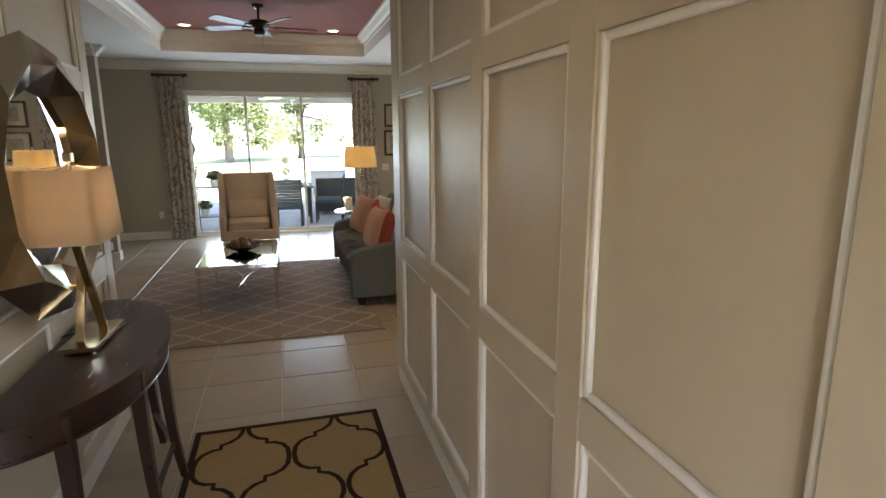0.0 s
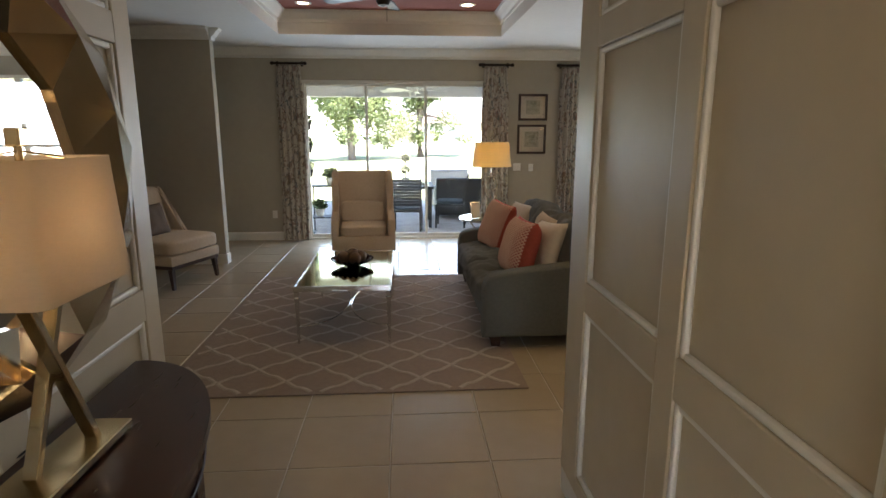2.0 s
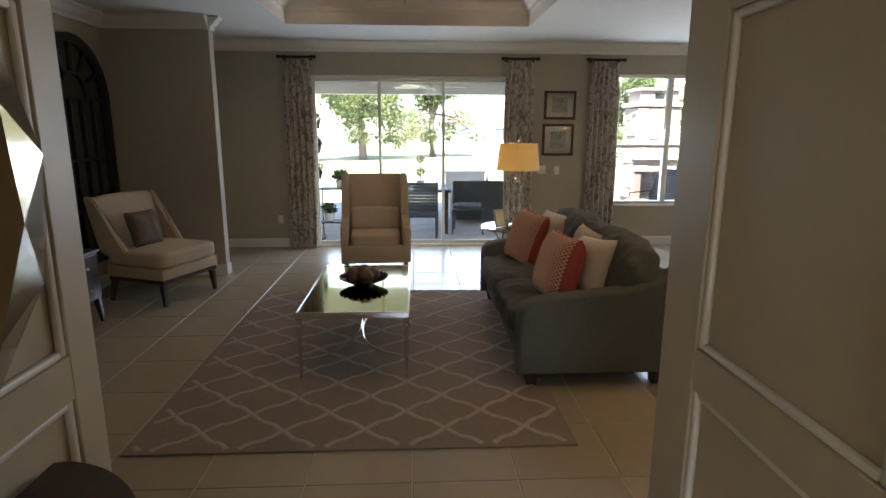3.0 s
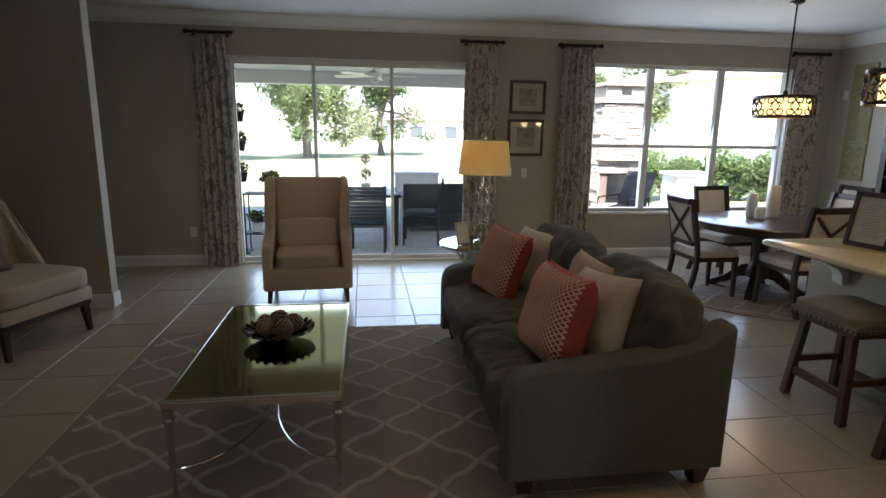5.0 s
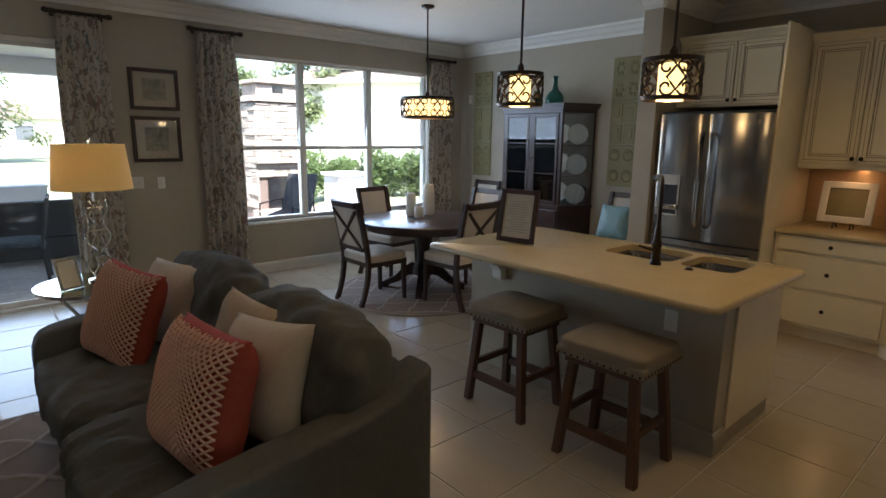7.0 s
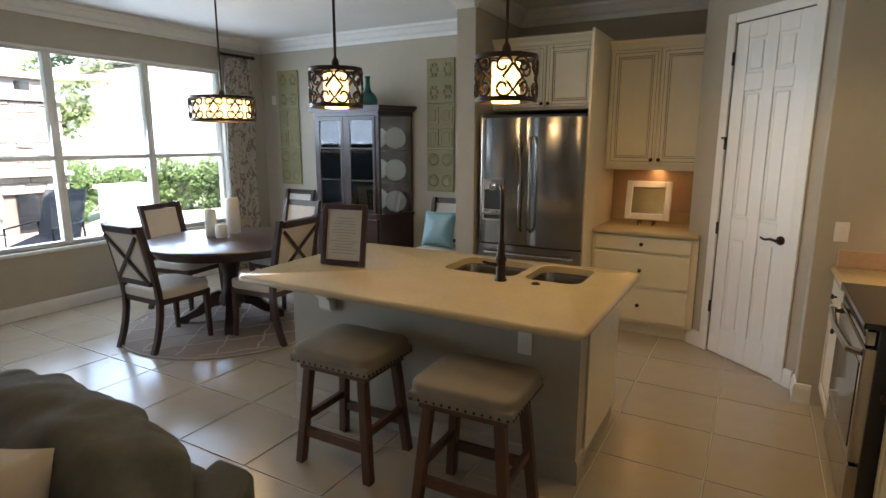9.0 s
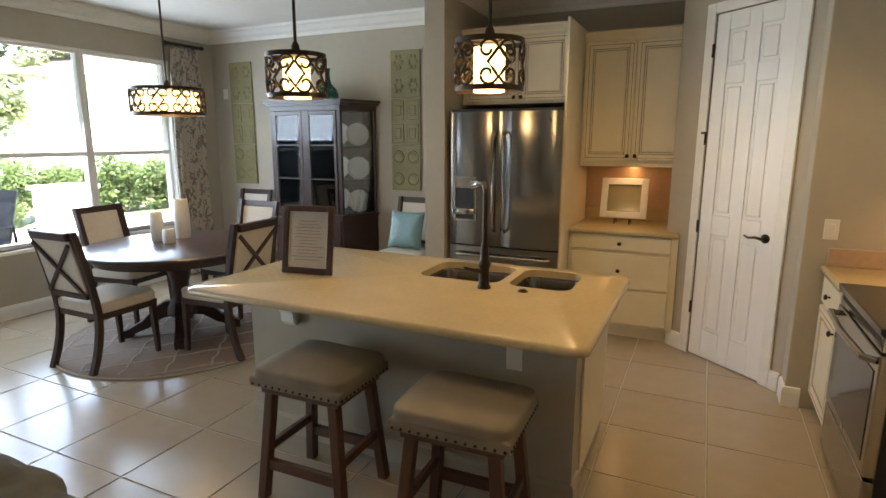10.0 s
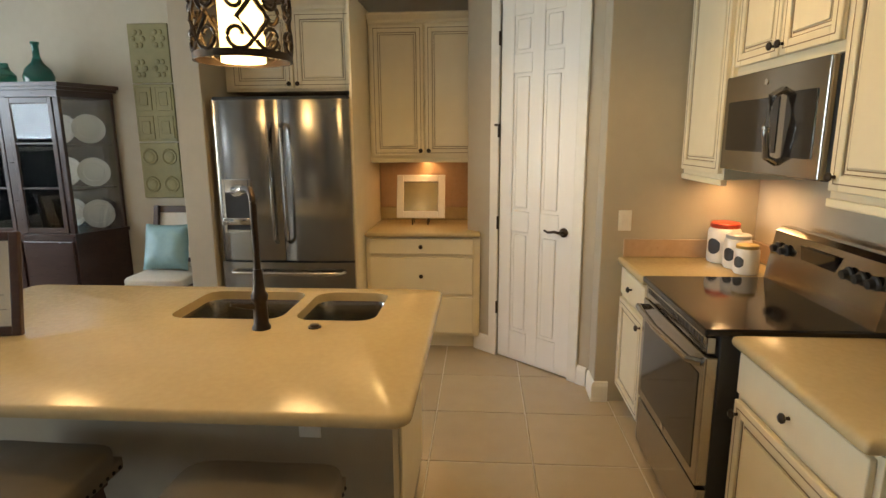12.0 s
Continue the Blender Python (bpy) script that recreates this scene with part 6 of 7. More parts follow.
# south run: cabinets, range, microwave
RX0, RX1 = 4.755, 5.52
tagged(part("worktop", slab_with_holes(rounded(RX1 + 0.003, 6.036, 4.475, 5.205, 0.01, 3), [], TOP - 0.038, TOP), "quartz", smooth=40), "beige quartz worktop beside the range", "worktop")
tagged(part("worktop", slab_with_holes(rounded(4.06, RX0 - 0.003, 4.475, 5.12, 0.01, 3), [], TOP - 0.038, TOP), "quartz", smooth=40), "beige quartz worktop beside the range", "worktop")
w = 6.036 - RX1 - 0.006
cabinet(SOUTHM(6.036, 5.165), w, 0.68, 0.0, TOP - 0.04, ((0.03, w - 0.02, 0.13, 0.665, w - 0.05, 0.62),), "cream base cabinet with drawer and door", "base_cabinet", drawers=((0.03, w - 0.02, 0.69, 0.835),), crown=False, toe=0.10)
w = RX0 - 0.004 - 4.06
cabinet(SOUTHM(RX0 - 0.004, 5.075), w, 0.59, 0.0, TOP - 0.04, ((0.02, w - 0.02, 0.13, 0.665, 0.05, 0.62),), "cream base cabinet with drawer and door", "base_cabinet", drawers=((0.02, w - 0.02, 0.69, 0.835),), crown=False, toe=0.10)
w = 6.036 - RX1
cabinet(SOUTHM(6.036, 4.875), w, 0.41, 1.36, 2.42, ((0.02, w - 0.02, 1.385, 2.40, None, None),), "cream one-door upper cabinet")
cabinet(SOUTHM(RX1, 4.855), RX1 - RX0, 0.39, 1.815, 2.42, ((0.015, 0.375, 1.85, 2.40, 0.35, 1.89), (0.385, 0.745, 1.85, 2.40, 0.41, 1.89)), "cream two-door cabinet above the microwave", rail=False)
w = RX0 - 4.06
cabinet(SOUTHM(RX0, 4.855), w, 0.39, 1.36, 2.42, ((0.02, w / 2 - 0.004, 1.385, 2.40, 0.05, 1.43), (w / 2 + 0.004, w - 0.02, 1.385, 2.40, None, None)), "cream two-door upper cabinet")
bm = NB()
ob = thing("backsplash", pose(5.03, 4.476, TOP), "low stone upstand along the range wall", "backsplash")
part("upstand", box(NB(), 0.495, 1.006, -0.014, 0.006, 0.0, 0.10, 0.003), "splash", ob)
part("side_upstand", box(NB(), 0.986, 1.006, 0.006, 0.70, 0.0, 0.10, 0.003), "splash", ob)
part("upstand", box(NB(), -0.97, -0.28, -0.014, 0.006, 0.0, 0.10, 0.003), "splash", ob)
wall_plate(pose(6.038, 5.175, 1.095, 0, 0, -90), "light_switch", "white light switch beside the pantry door")
lamp("south_undercabinet", 'AREA', look((5.78, 4.66, 1.325), (5.78, 4.66, 0.5)), 0.22, (1.0, 0.60, 0.27), size=(0.35, 0.05))


def kitchen_range():
    ob = thing("kitchen_range", SOUTHM(RX1, 5.15), "stainless electric range with a black glass cooktop", "range")
    w = RX1 - RX0
    part("body", box(NB(), 0.002, w - 0.002, 0.0, 0.60, 0.03, 0.878, 0.003), "blackmatte", ob, "black side panels")
    bm = NB()
    box(bm, 0.0, w, -0.055, 0.55, 0.878, 0.905, 0.006, 2)
    part("cooktop", bm, "black", ob, "black ceramic glass cooktop")
    door = part("oven_door", box(NB(), 0.004, w - 0.004, -0.045, 0.0, 0.30, 0.80, 0.006, 2), "steel", ob, "stainless oven door")
    part("window", box(NB(), 0.05, w - 0.05, -0.048, -0.040, 0.345, 0.725, 0.003), "black", door, "dark oven window")
    part("vent", box(NB(), 0.02, w - 0.02, -0.04, -0.005, 0.806, 0.87, 0.004), "steel", ob, "stainless vent strip")
    for k in range(24):
        x = 0.06 + (w - 0.12) * k / 23
        part("vent_slot", box(NB(), x - 0.008, x + 0.008, -0.0415, -0.039, 0.835, 0.858), "blackmatte", ob)
    pts = [(0.05, -0.045, 0.765), (0.06, -0.085, 0.772), (w / 2, -0.105, 0.776), (w - 0.06, -0.085, 0.772), (w - 0.05, -0.045, 0.765)]
    part("handle", tube(NB(), pts, 0.014, 10), "steel", door, "curved steel handle", True)
    part("badge", lathe(NB(), [(0.016, 0), (0.016, 0.003), (0, 0.003)], 16, m=pose(w / 2, -0.045, 0.33, 90)), "chrome", door)
    part("drawer", box(NB(), 0.004, w - 0.004, -0.042, 0.0, 0.06, 0.285, 0.006, 2), "steel", ob, "stainless storage drawer")
    # sloped control panel at the back
    bm = NB()
    prof = [(0.50, 0.905), (0.515, 1.00), (0.535, 1.13), (0.56, 1.15), (0.60, 1.15), (0.60, 0.905)]
    a = [bm.verts.new((0.0, y, z)) for y, z in prof]
    b = [bm.verts.new((w, y, z)) for y, z in prof]
    for i in range(len(prof)):
        bm.faces.new((a[i], a[(i + 1) % len(prof)], b[(i + 1) % len(prof)], b[i]))
    bm.faces.new(a)
    bm.faces.new(list(reversed(b)))
    panel = part("control_panel", bm, "steel", ob, "stainless control panel")
    tilt = pose(0, 0.523, 1.06, 8.7)
    part("display", box(NB(), w / 2 - 0.14, w / 2 + 0.10, -0.004, 0.003, -0.045, 0.045, 0.003, m=tilt), "black", panel, "black display")
    part("lower_panel", box(NB(), 0.004, w - 0.004, -0.006, 0.004, -0.15, -0.062, 0.003, m=tilt), "blackmatte", panel)
    for x in (0.06, 0.13, w - 0.20, w - 0.13, w - 0.06):
        part("knob", lathe(NB(), [(0.027, 0), (0.026, 0.008), (0.019, 0.012), (0.017, 0.032), (0, 0.034)], 18, m=tilt @ pose(x, -0.001, 0, 90)), "blackmatte", panel, "black control knob", True)


kitchen_range()


def microwave():
    ob = thing("microwave", SOUTHM(RX1 - 0.002, 4.87), "stainless over-the-range microwave with black window", "microwave")
    w, z0, z1 = RX1 - RX0 - 0.004, 1.41, 1.81
    part("body", box(NB(), 0, w, 0.0, 0.40, z0, z1, 0.004), "blackmatte", ob, "black case")
    door = part("door", box(NB(), 0.002, w - 0.002, -0.028, 0.0, z0 + 0.004, z1 - 0.003, 0.005, 2), "steel", ob, "stainless door")
    part("window", box(NB(), 0.045, 0.475, -0.031, -0.024, z0 + 0.085, z1 - 0.11, 0.003), "black", door, "dark door window")
    part("control_strip", box(NB(), 0.52, w - 0.05, -0.031, -0.024, z0 + 0.07, z1 - 0.10, 0.003), "black", door, "black control strip")
    pts = [(0.49, -0.028, z0 + 0.05), (0.492, -0.066, z0 + 0.07), (0.492, -0.078, (z0 + z1) / 2 - 0.02), (0.492, -0.066, z1 - 0.11), (0.49, -0.028, z1 - 0.09)]
    part("handle", tube(NB(), pts, 0.014, 10), "steel", door, "curved steel handle", True)
    part("badge", lathe(NB(), [(0.012, 0), (0.012, 0.003), (0, 0.003)], 16, m=pose(w / 2 - 0.02, -0.028, z1 - 0.05, 90)), "chrome", door)
    part("vent_grille", box(NB(), 0.05, w - 0.05, 0.03, 0.30, z0 - 0.004, z0 + 0.001), "blackmatte", ob)


microwave()


def canister(m, r, h, lid):
    ob = thing("canister", m, "white ceramic canister with a %s lid" % {"redlid": "red", "greylid": "grey", "yellowlid": "ochre"}[lid], "canister", "canisters beside the range")
    part("jar", lathe(NB(), [(r * 0.92, 0), (r, 0.01), (r, h * 0.78), (r * 0.88, h * 0.86), (r * 0.80, h * 0.88)], 28), "white", ob, smooth=40)
    part("lid", lathe(NB(), [(r * 0.86, h * 0.86), (r * 0.90, h * 0.88), (r * 0.90, h * 0.97), (r * 0.80, h), (0, h)], 28), lid, ob, smooth=40)
    bm = NB()
    n = 12
    pts = []
    for k in range(n + 1):
        t = -0.45 + 0.9 * k / n
        hh = 0.26 * h * math.sqrt(max(0.05, 1 - (t / 0.5) ** 2)) * 0.75
        pts.append((t, hh))
    rows = [[bm.verts.new(((r + 0.0015) * math.cos(math.pi / 2 + t + 0.5), (r + 0.0015) * math.sin(math.pi / 2 + t + 0.5), h * 0.42 + s * hh)) for t, hh in pts] for s in (-1, 1)]
    for i in range(n):
        bm.faces.new((rows[0][i], rows[0][i + 1], rows[1][i + 1], rows[1][i]))
    part("tag", bm, "blackmatte", ob, "black oval tag")


canister(pose(5.93, 4.67, TOP), 0.082, 0.215, "redlid")
canister(pose(5.785, 4.66, TOP), 0.066, 0.175, "greylid")
canister(pose(5.66, 4.67, TOP), 0.058, 0.145, "yellowlid")


# ---- pendants ----
def pendant(m, r, h, drop, inner, label):
    ob = thing("pendant_light", m, label, "light", "pendant lights")
    part("canopy", lathe(NB(), [(0.065, 0), (0.062, -0.015), (0.03, -0.03), (0.0, -0.032)], 24), "bronze", ob, smooth=True)
    part("rod", tube(NB(), [(0, 0, -0.02), (0, 0, -drop + 0.0)], 0.008, 8), "bronze", ob, smooth=True)
    part("socket_cup", lathe(NB(), [(0.01, -drop + 0.07), (0.02, -drop + 0.05), (0.024, -drop + 0.015), (0.04, -drop), (0.0, -drop - 0.005)], 16), "bronze", ob, smooth=True)
    n = 48
    for z in (-drop, -drop - h):
        loops = []
        bm = NB()
        for rr, dz in ((r, 0.011), (r, -0.011), (r - 0.006, -0.011), (r - 0.006, 0.011)):
            loops.append([bm.verts.new((rr * math.cos(2 * math.pi * i / n), rr * math.sin(2 * math.pi * i / n), z + dz)) for i in range(n)])
        for a, b in zip(loops, loops[1:] + loops[:1]):
            for i in range(n):
                bm.faces.new((a[i], a[(i + 1) % n], b[(i + 1) % n], b[i]))
        part("band", bm, "bronze", ob, smooth=40)
    for k in range(3):
        a = 2 * math.pi * k / 3
        part("spoke", tube(NB(), [(0, 0, -drop - 0.002), (r * math.cos(a), r * math.sin(a), -drop)], 0.004, 6), "bronze", ob)
    # scrollwork: pairs of C-scrolls and lozenges wrapped on the drum
    units = max(4, round(2 * math.pi * r / (h * 0.95)))
    for u in range(units):
        a0 = 2 * math.pi * u / units
        half = math.pi / units

        def wrap(pts, rad=0.0075):
            return tube(NB(), [((r - 0.003) * math.cos(a0 + p[0] * half), (r - 0.003) * math.sin(a0 + p[0] * half), -drop - h / 2 + p[1] * h / 2) for p in pts], rad, 6)
        bm = NB()
        part("scroll", wrap([(0, 0.62), (0.25, 0.30), (0.5, 0.0), (0.25, -0.30), (0, -0.62), (-0.25, -0.30), (-0.5, 0.0), (-0.25, 0.30), (0, 0.62)]), "bronze", ob)
        for sx in (-1, 1):
            for sz in (-1, 1):
                pts = []
                for k in range(20):
                    t = k / 19
                    ang = math.pi * (0.1 + 1.9 * t)
                    rad = 0.46 * (1 - 0.72 * t)
                    pts.append((sx * (0.98 - 0.48 + rad * math.cos(ang + math.pi) * 1.0), sz * (0.50 + rad * math.sin(ang))))
                part("scroll", wrap(pts, 0.0065), "bronze", ob)
    # glass inside
    loops = []
    bm = NB()
    zt, zb = -drop - 0.012, -drop - h + (0.012 if inner > 0.1 else -0.012)
    lathe(bm, [(inner * 0.5, zt), (inner, zt - 0.01), (inner, zb), (inner * 0.6, zb - 0.001)], 36)
    part("diffuser", bm, "pendantglass", ob, "glowing cream glass", 40)
    for z in (zb - 0.03,):
        lamp("pendant_glow", 'POINT', m @ pose(0, 0, z), 0.6, (1.0, 0.66, 0.3), size=0.06)
    return ob


pendant(pose(5.44, 9.68, CEIL), 0.268, 0.185, CEIL - 1.965, 0.225, "bronze scrollwork drum pendant over the dining table, lit")
pendant(pose(4.64, 7.76, CEIL), 0.15, 0.195, CEIL - 2.0, 0.068, "bronze scrollwork pendant over the island, lit")
pendant(pose(4.66, 6.73, CEIL), 0.15, 0.195, CEIL - 2.0, 0.068, "bronze scrollwork pendant over the island, lit")


# ---- dining room ----
def round_rug():
    ob = thing("round_rug", pose(5.35, 9.65, 0), "round taupe rug with a wavy ivory trellis", "rug")
    part("field", lathe(NB(), [(0.885, 0.001), (0.89, 0.006), (0.88, 0.011)], 64), "rug", ob, smooth=True)
    bm = NB()
    for pts in lattice_lines(-0.86, 0.86, -0.86, 0.86, 0.24, 0.36, 0.02):
        cur = []
        for p in pts:
            if p[0] ** 2 + p[1] ** 2 < 0.84 ** 2:
                cur.append(p)
            else:
                if len(cur) > 1:
                    ribbon(bm, cur, 0.02, 0.0105, 0.0145)
                cur = []
        if len(cur) > 1:
            ribbon(bm, cur, 0.02, 0.0105, 0.0145)
    part("trellis", bm, "rugline", ob, "raised ivory lines")
    part("binding", tube(NB(), [(0.885 * math.cos(t), 0.885 * math.sin(t), 0.008) for t in [2 * math.pi * i / 64 for i in range(64)]], 0.008, 6, True), "rugline", ob)


round_rug()


def dining_table():
    ob = thing("dining_table", pose(5.40, 9.68, 0.011), "round dark wooden pedestal dining table", "table")
    part("tabletop", lathe(NB(), [(0.66, 0.712), (0.685, 0.716), (0.69, 0.73), (0.685, 0.742), (0.67, 0.748)], 72), "espresso", ob, smooth=30)
    part("apron", lathe(NB(), [(0.60, 0.65), (0.60, 0.712)], 64), "espresso", ob, smooth=30)
    part("column", lathe(NB(), [(0.10, 0.15), (0.12, 0.17), (0.11, 0.24), (0.07, 0.30), (0.065, 0.42), (0.09, 0.52), (0.11, 0.58), (0.13, 0.60), (0.16, 0.65)], 28), "walnut", ob, smooth=True)
    for k in range(4):
        bm = NB()
        a = radians(45 + 90 * k)
        prof = [(0.06, 0.27), (0.12, 0.28), (0.20, 0.235), (0.30, 0.13), (0.40, 0.075), (0.44, 0.06), (0.44, 0.0), (0.38, 0.0), (0.36, 0.035), (0.26, 0.07), (0.16, 0.14), (0.06, 0.16)]
        f = [[bm.verts.new((x * math.cos(a) - s * math.sin(a), x * math.sin(a) + s * math.cos(a), z)) for x, z in prof] for s in (-0.035, 0.035)]
        for i in range(len(prof)):
            bm.faces.new((f[0][i], f[0][(i + 1) % len(prof)], f[1][(i + 1) % len(prof)], f[1][i]))
        bm.faces.new(f[0])
        bm.faces.new(list(reversed(f[1])))
        part("foot", bm, "walnut", ob)


dining_table()


def dining_chair(m, label="dark wooden dining chair, ivory seat and X-braced back"):
    """Seat faces -y."""
    ob = thing("dining_chair", m, label, "chair", "dining chairs")
    w, d = 0.48, 0.47
    part("seat", pad(NB(), w, d, 0.085, (0, 0, 0.455), n=12, p=8, crown=0.3), "ivory_fabric", ob, "ivory padded seat", 70)
    part("seat_frame", box(NB(), -w / 2 + 0.01, w / 2 - 0.01, -d / 2 + 0.01, d / 2 - 0.01, 0.375, 0.425, 0.004), "walnut", ob)
    for sx in (-1, 1):
        part("front_leg", leg(NB(), (sx * (w / 2 - 0.035), -d / 2 + 0.035, 0.40), (sx * (w / 2 - 0.03), -d / 2 + 0.025, 0), 0.045, 0.030), "walnut", ob)
        bm = NB()
        prev = None
        for k in range(11):
            s = k / 10
            z = 1.0 * s
            y = d / 2 - 0.02 + (0.09 * (1 - s / 0.42) ** 2 if s < 0.42 else 0.11 * ((s - 0.42) / 0.58) ** 1.3)
            wd = 0.040
            ring = [bm.verts.new((sx * (w / 2 - 0.025) + a * wd / 2, y + b * wd / 2, z)) for a, b in ((-1, -1), (1, -1), (1, 1), (-1, 1))]
            if prev:
                for i in range(4):
                    bm.faces.new((prev[i], prev[(i + 1) % 4], ring[(i + 1) % 4], ring[i]))
            else:
                bm.faces.new(ring)
            prev = ring
        bm.faces.new(prev)
        part("back_post", bm, "walnut", ob, smooth=30)
    tilt = pose(0, d / 2 + 0.012, 0.50, -11.5)
    part("top_rail", box(NB(), -w / 2 + 0.045, w / 2 - 0.045, -0.018, 0.018, 0.45, 0.505, 0.005, m=tilt), "walnut", ob)
    part("lower_rail", box(NB(), -w / 2 + 0.045, w / 2 - 0.045, -0.015, 0.015, 0.03, 0.065, 0.004, m=tilt), "walnut", ob)
    part("back_panel", box(NB(), -w / 2 + 0.046, w / 2 - 0.046, -0.018, 0.002, 0.066, 0.449, 0.006, 2, m=tilt), "ivory_fabric", ob, "ivory upholstered back panel")
    L = math.hypot(w - 0.10, 0.36)
    ang = math.degrees(math.atan2(0.36, w - 0.10))
    for s, yy in ((1, 0.014), (-1, 0.0155)):
        part("cross_brace", box(NB(), -L / 2, L / 2, yy - 0.010, yy + 0.006, -0.014, 0.014, 0.003, m=tilt @ pose(0, 0, 0.245, 0, s * ang, 0)), "walnut", ob, "diagonal wooden brace")
    return ob


ch = dining_chair(pose(4.80, 9.71, 0.0, 0, 0, 90))
copy_thing(ch, pose(5.33, 9.10, 0.012, 0, 0, 183))
copy_thing(ch, pose(5.48, 10.36, 0.012, 0, 0, 8))
copy_thing(ch, pose(6.05, 9.70, 0.012, 0, 0, -90))
side = copy_thing(ch, pose(7.10, 8.52, 0, 0, 0, -90))
tagged(side, "dark wooden dining chair beside the china cabinet")
side = copy_thing(ch, pose(7.10, 10.72, 0, 0, 0, -90))
tagged(side, "dark wooden dining chair beside the china cabinet")
p = throw_pillow("teal silk pillow on the spare dining chair", "teal", pose(7.09, 8.52, 0.515, -16, 0, -90), 0.38, 0.15)
p["group"] = "pillows"


def vase(x, y, r, h, square=False):
    ob = thing("ceramic_jar", pose(x, y, 0.759), "matte white ceramic jar on the dining table", "vase", "white jars on the table")
    part("jar", lathe(NB(), [(r * 0.9, 0), (r, 0.01), (r * 1.02, h * 0.6), (r * 0.92, h * 0.95), (r * 0.86, h), (r * 0.74, h), (r * 0.74, h * 0.7), (0, h * 0.7)], 28), "white", ob, smooth=40)


vase(5.42, 9.92, 0.052, 0.24)
vase(5.62, 9.86, 0.062, 0.33)
vase(5.40, 9.76, 0.050, 0.115)


def china_cabinet():
    ob = thing("china_cabinet", pose(7.49, 9.68, 0, 0, 0, -90), "espresso china cabinet with glass doors and splayed sides", "cabinet")
    # plan: local x along the wall, front at y = -0.42, splayed sides
    hw, bw, d = 0.45, 0.62, 0.42

    def plan(k=1.0, off=0.0):
        return [(-bw * k - off, 0.0), (-hw * k - off, -d * k - off), (hw * k + off, -d * k - off), (bw * k + off, 0.0)]
    part("base", ring_wall(NB(), plan(), 0.06, 0.78), "espresso", ob, "dark panelled base")
    part("plinth", ring_wall(NB(), plan(1.0, 0.012), 0.0, 0.075), "espresso", ob)
    part("waist", ring_wall(NB(), plan(1.0, 0.015), 0.78, 0.81), "espresso", ob)
    for x in (-hw + 0.02, 0.01):
        part("base_door", box(NB(), x, x + hw - 0.03, -d - 0.015, -d, 0.12, 0.75, 0.006, 2), "espresso", ob)
    part("back", box(NB(), -bw + 0.02, bw - 0.02, -0.015, -0.001, 0.81, 1.93), "espresso", ob, "dark back board")
    part("top", ring_wall(NB(), plan(1.0, 0.0), 1.88, 1.93), "espresso", ob)
    part("cornice", ring_wall(NB(), plan(1.0, 0.03), 1.93, 1.955), "espresso", ob)
    part("cornice", ring_wall(NB(), plan(1.0, 0.055), 1.955, 1.985), "espresso", ob)
    for x, y, wd in ((-bw + 0.02, -0.02, 0.035), (bw - 0.02, -0.02, 0.035), (-hw + 0.02, -d + 0.02, 0.045), (hw - 0.02, -d + 0.02, 0.045), (0.0, -d + 0.015, 0.06)):
        part("post", box(NB(), x - wd / 2, x + wd / 2, y - 0.018, y + 0.018, 0.81, 1.88, 0.003), "espresso", ob)
    for s in (-1, 1):
        x0, x1 = (0.03, hw - 0.045) if s > 0 else (-hw + 0.045, -0.03)
        bm = NB()
        for q in ((x0, x0 + 0.035, 0.815, 1.875), (x1 - 0.035, x1, 0.815, 1.875), (x0 + 0.035, x1 - 0.035, 0.815, 0.86), (x0 + 0.035, x1 - 0.035, 1.83, 1.875)):
            box(bm, q[0], q[1], -d - 0.008, -d + 0.012, q[2], q[3], 0.003)
        dr = part("glass_door", bm, "espresso", ob)
        for z in (1.17, 1.52):
            part("muntin", box(NB(), x0 + 0.035, x1 - 0.035, -d - 0.005, -d + 0.008, z, z + 0.014), "espresso", dr)
        g = part("pane", box(NB(), x0 + 0.034, x1 - 0.034, -d, -d + 0.004, 0.858, 1.832), "cabglass", dr)
        g.visible_shadow = False
        bm = NB()
        f = [[(s * hw, -d + 0.025), (s * bw, -0.02)]]
        a, b = Vector((s * (hw + 0.005), -d + 0.03)), Vector((s * (bw - 0.005), -0.03))
        vs = [bm.verts.new((a.x, a.y, 0.82)), bm.verts.new((b.x, b.y, 0.82)), bm.verts.new((b.x, b.y, 1.87)), bm.verts.new((a.x, a.y, 1.87))]
        o = [bm.verts.new((v.co.x - s * 0.004, v.co.y, v.co.z)) for v in vs]
        bm.faces.new(vs)
        bm.faces.new(o)
        for i in range(4):
            bm.faces.new((vs[i], vs[(i + 1) % 4], o[(i + 1) % 4], o[i]))
        g = part("side_pane", bm, "cabglass", ob)
        g.visible_shadow = False
    for z in (1.15, 1.50):
        part("shelf", ring_wall(NB(), plan(0.97), z, z + 0.012), "espresso", ob)
    return ob


china_cabinet()


def plate(m, r=0.12):
    ob = thing("plate", m, "white porcelain plate standing in the china cabinet", "plate", "plates in the china cabinet")
    part("dish", lathe(NB(), [(0.0, 0.0), (r * 0.6, 0.0), (r, 0.018), (r, 0.022), (r * 0.92, 0.016), (r * 0.64, 0.0055), (r * 0.60, 0.0085), (r * 0.55, 0.006), (0.0, 0.006)], 32), "dishgreen", ob, smooth=40)
    return ob


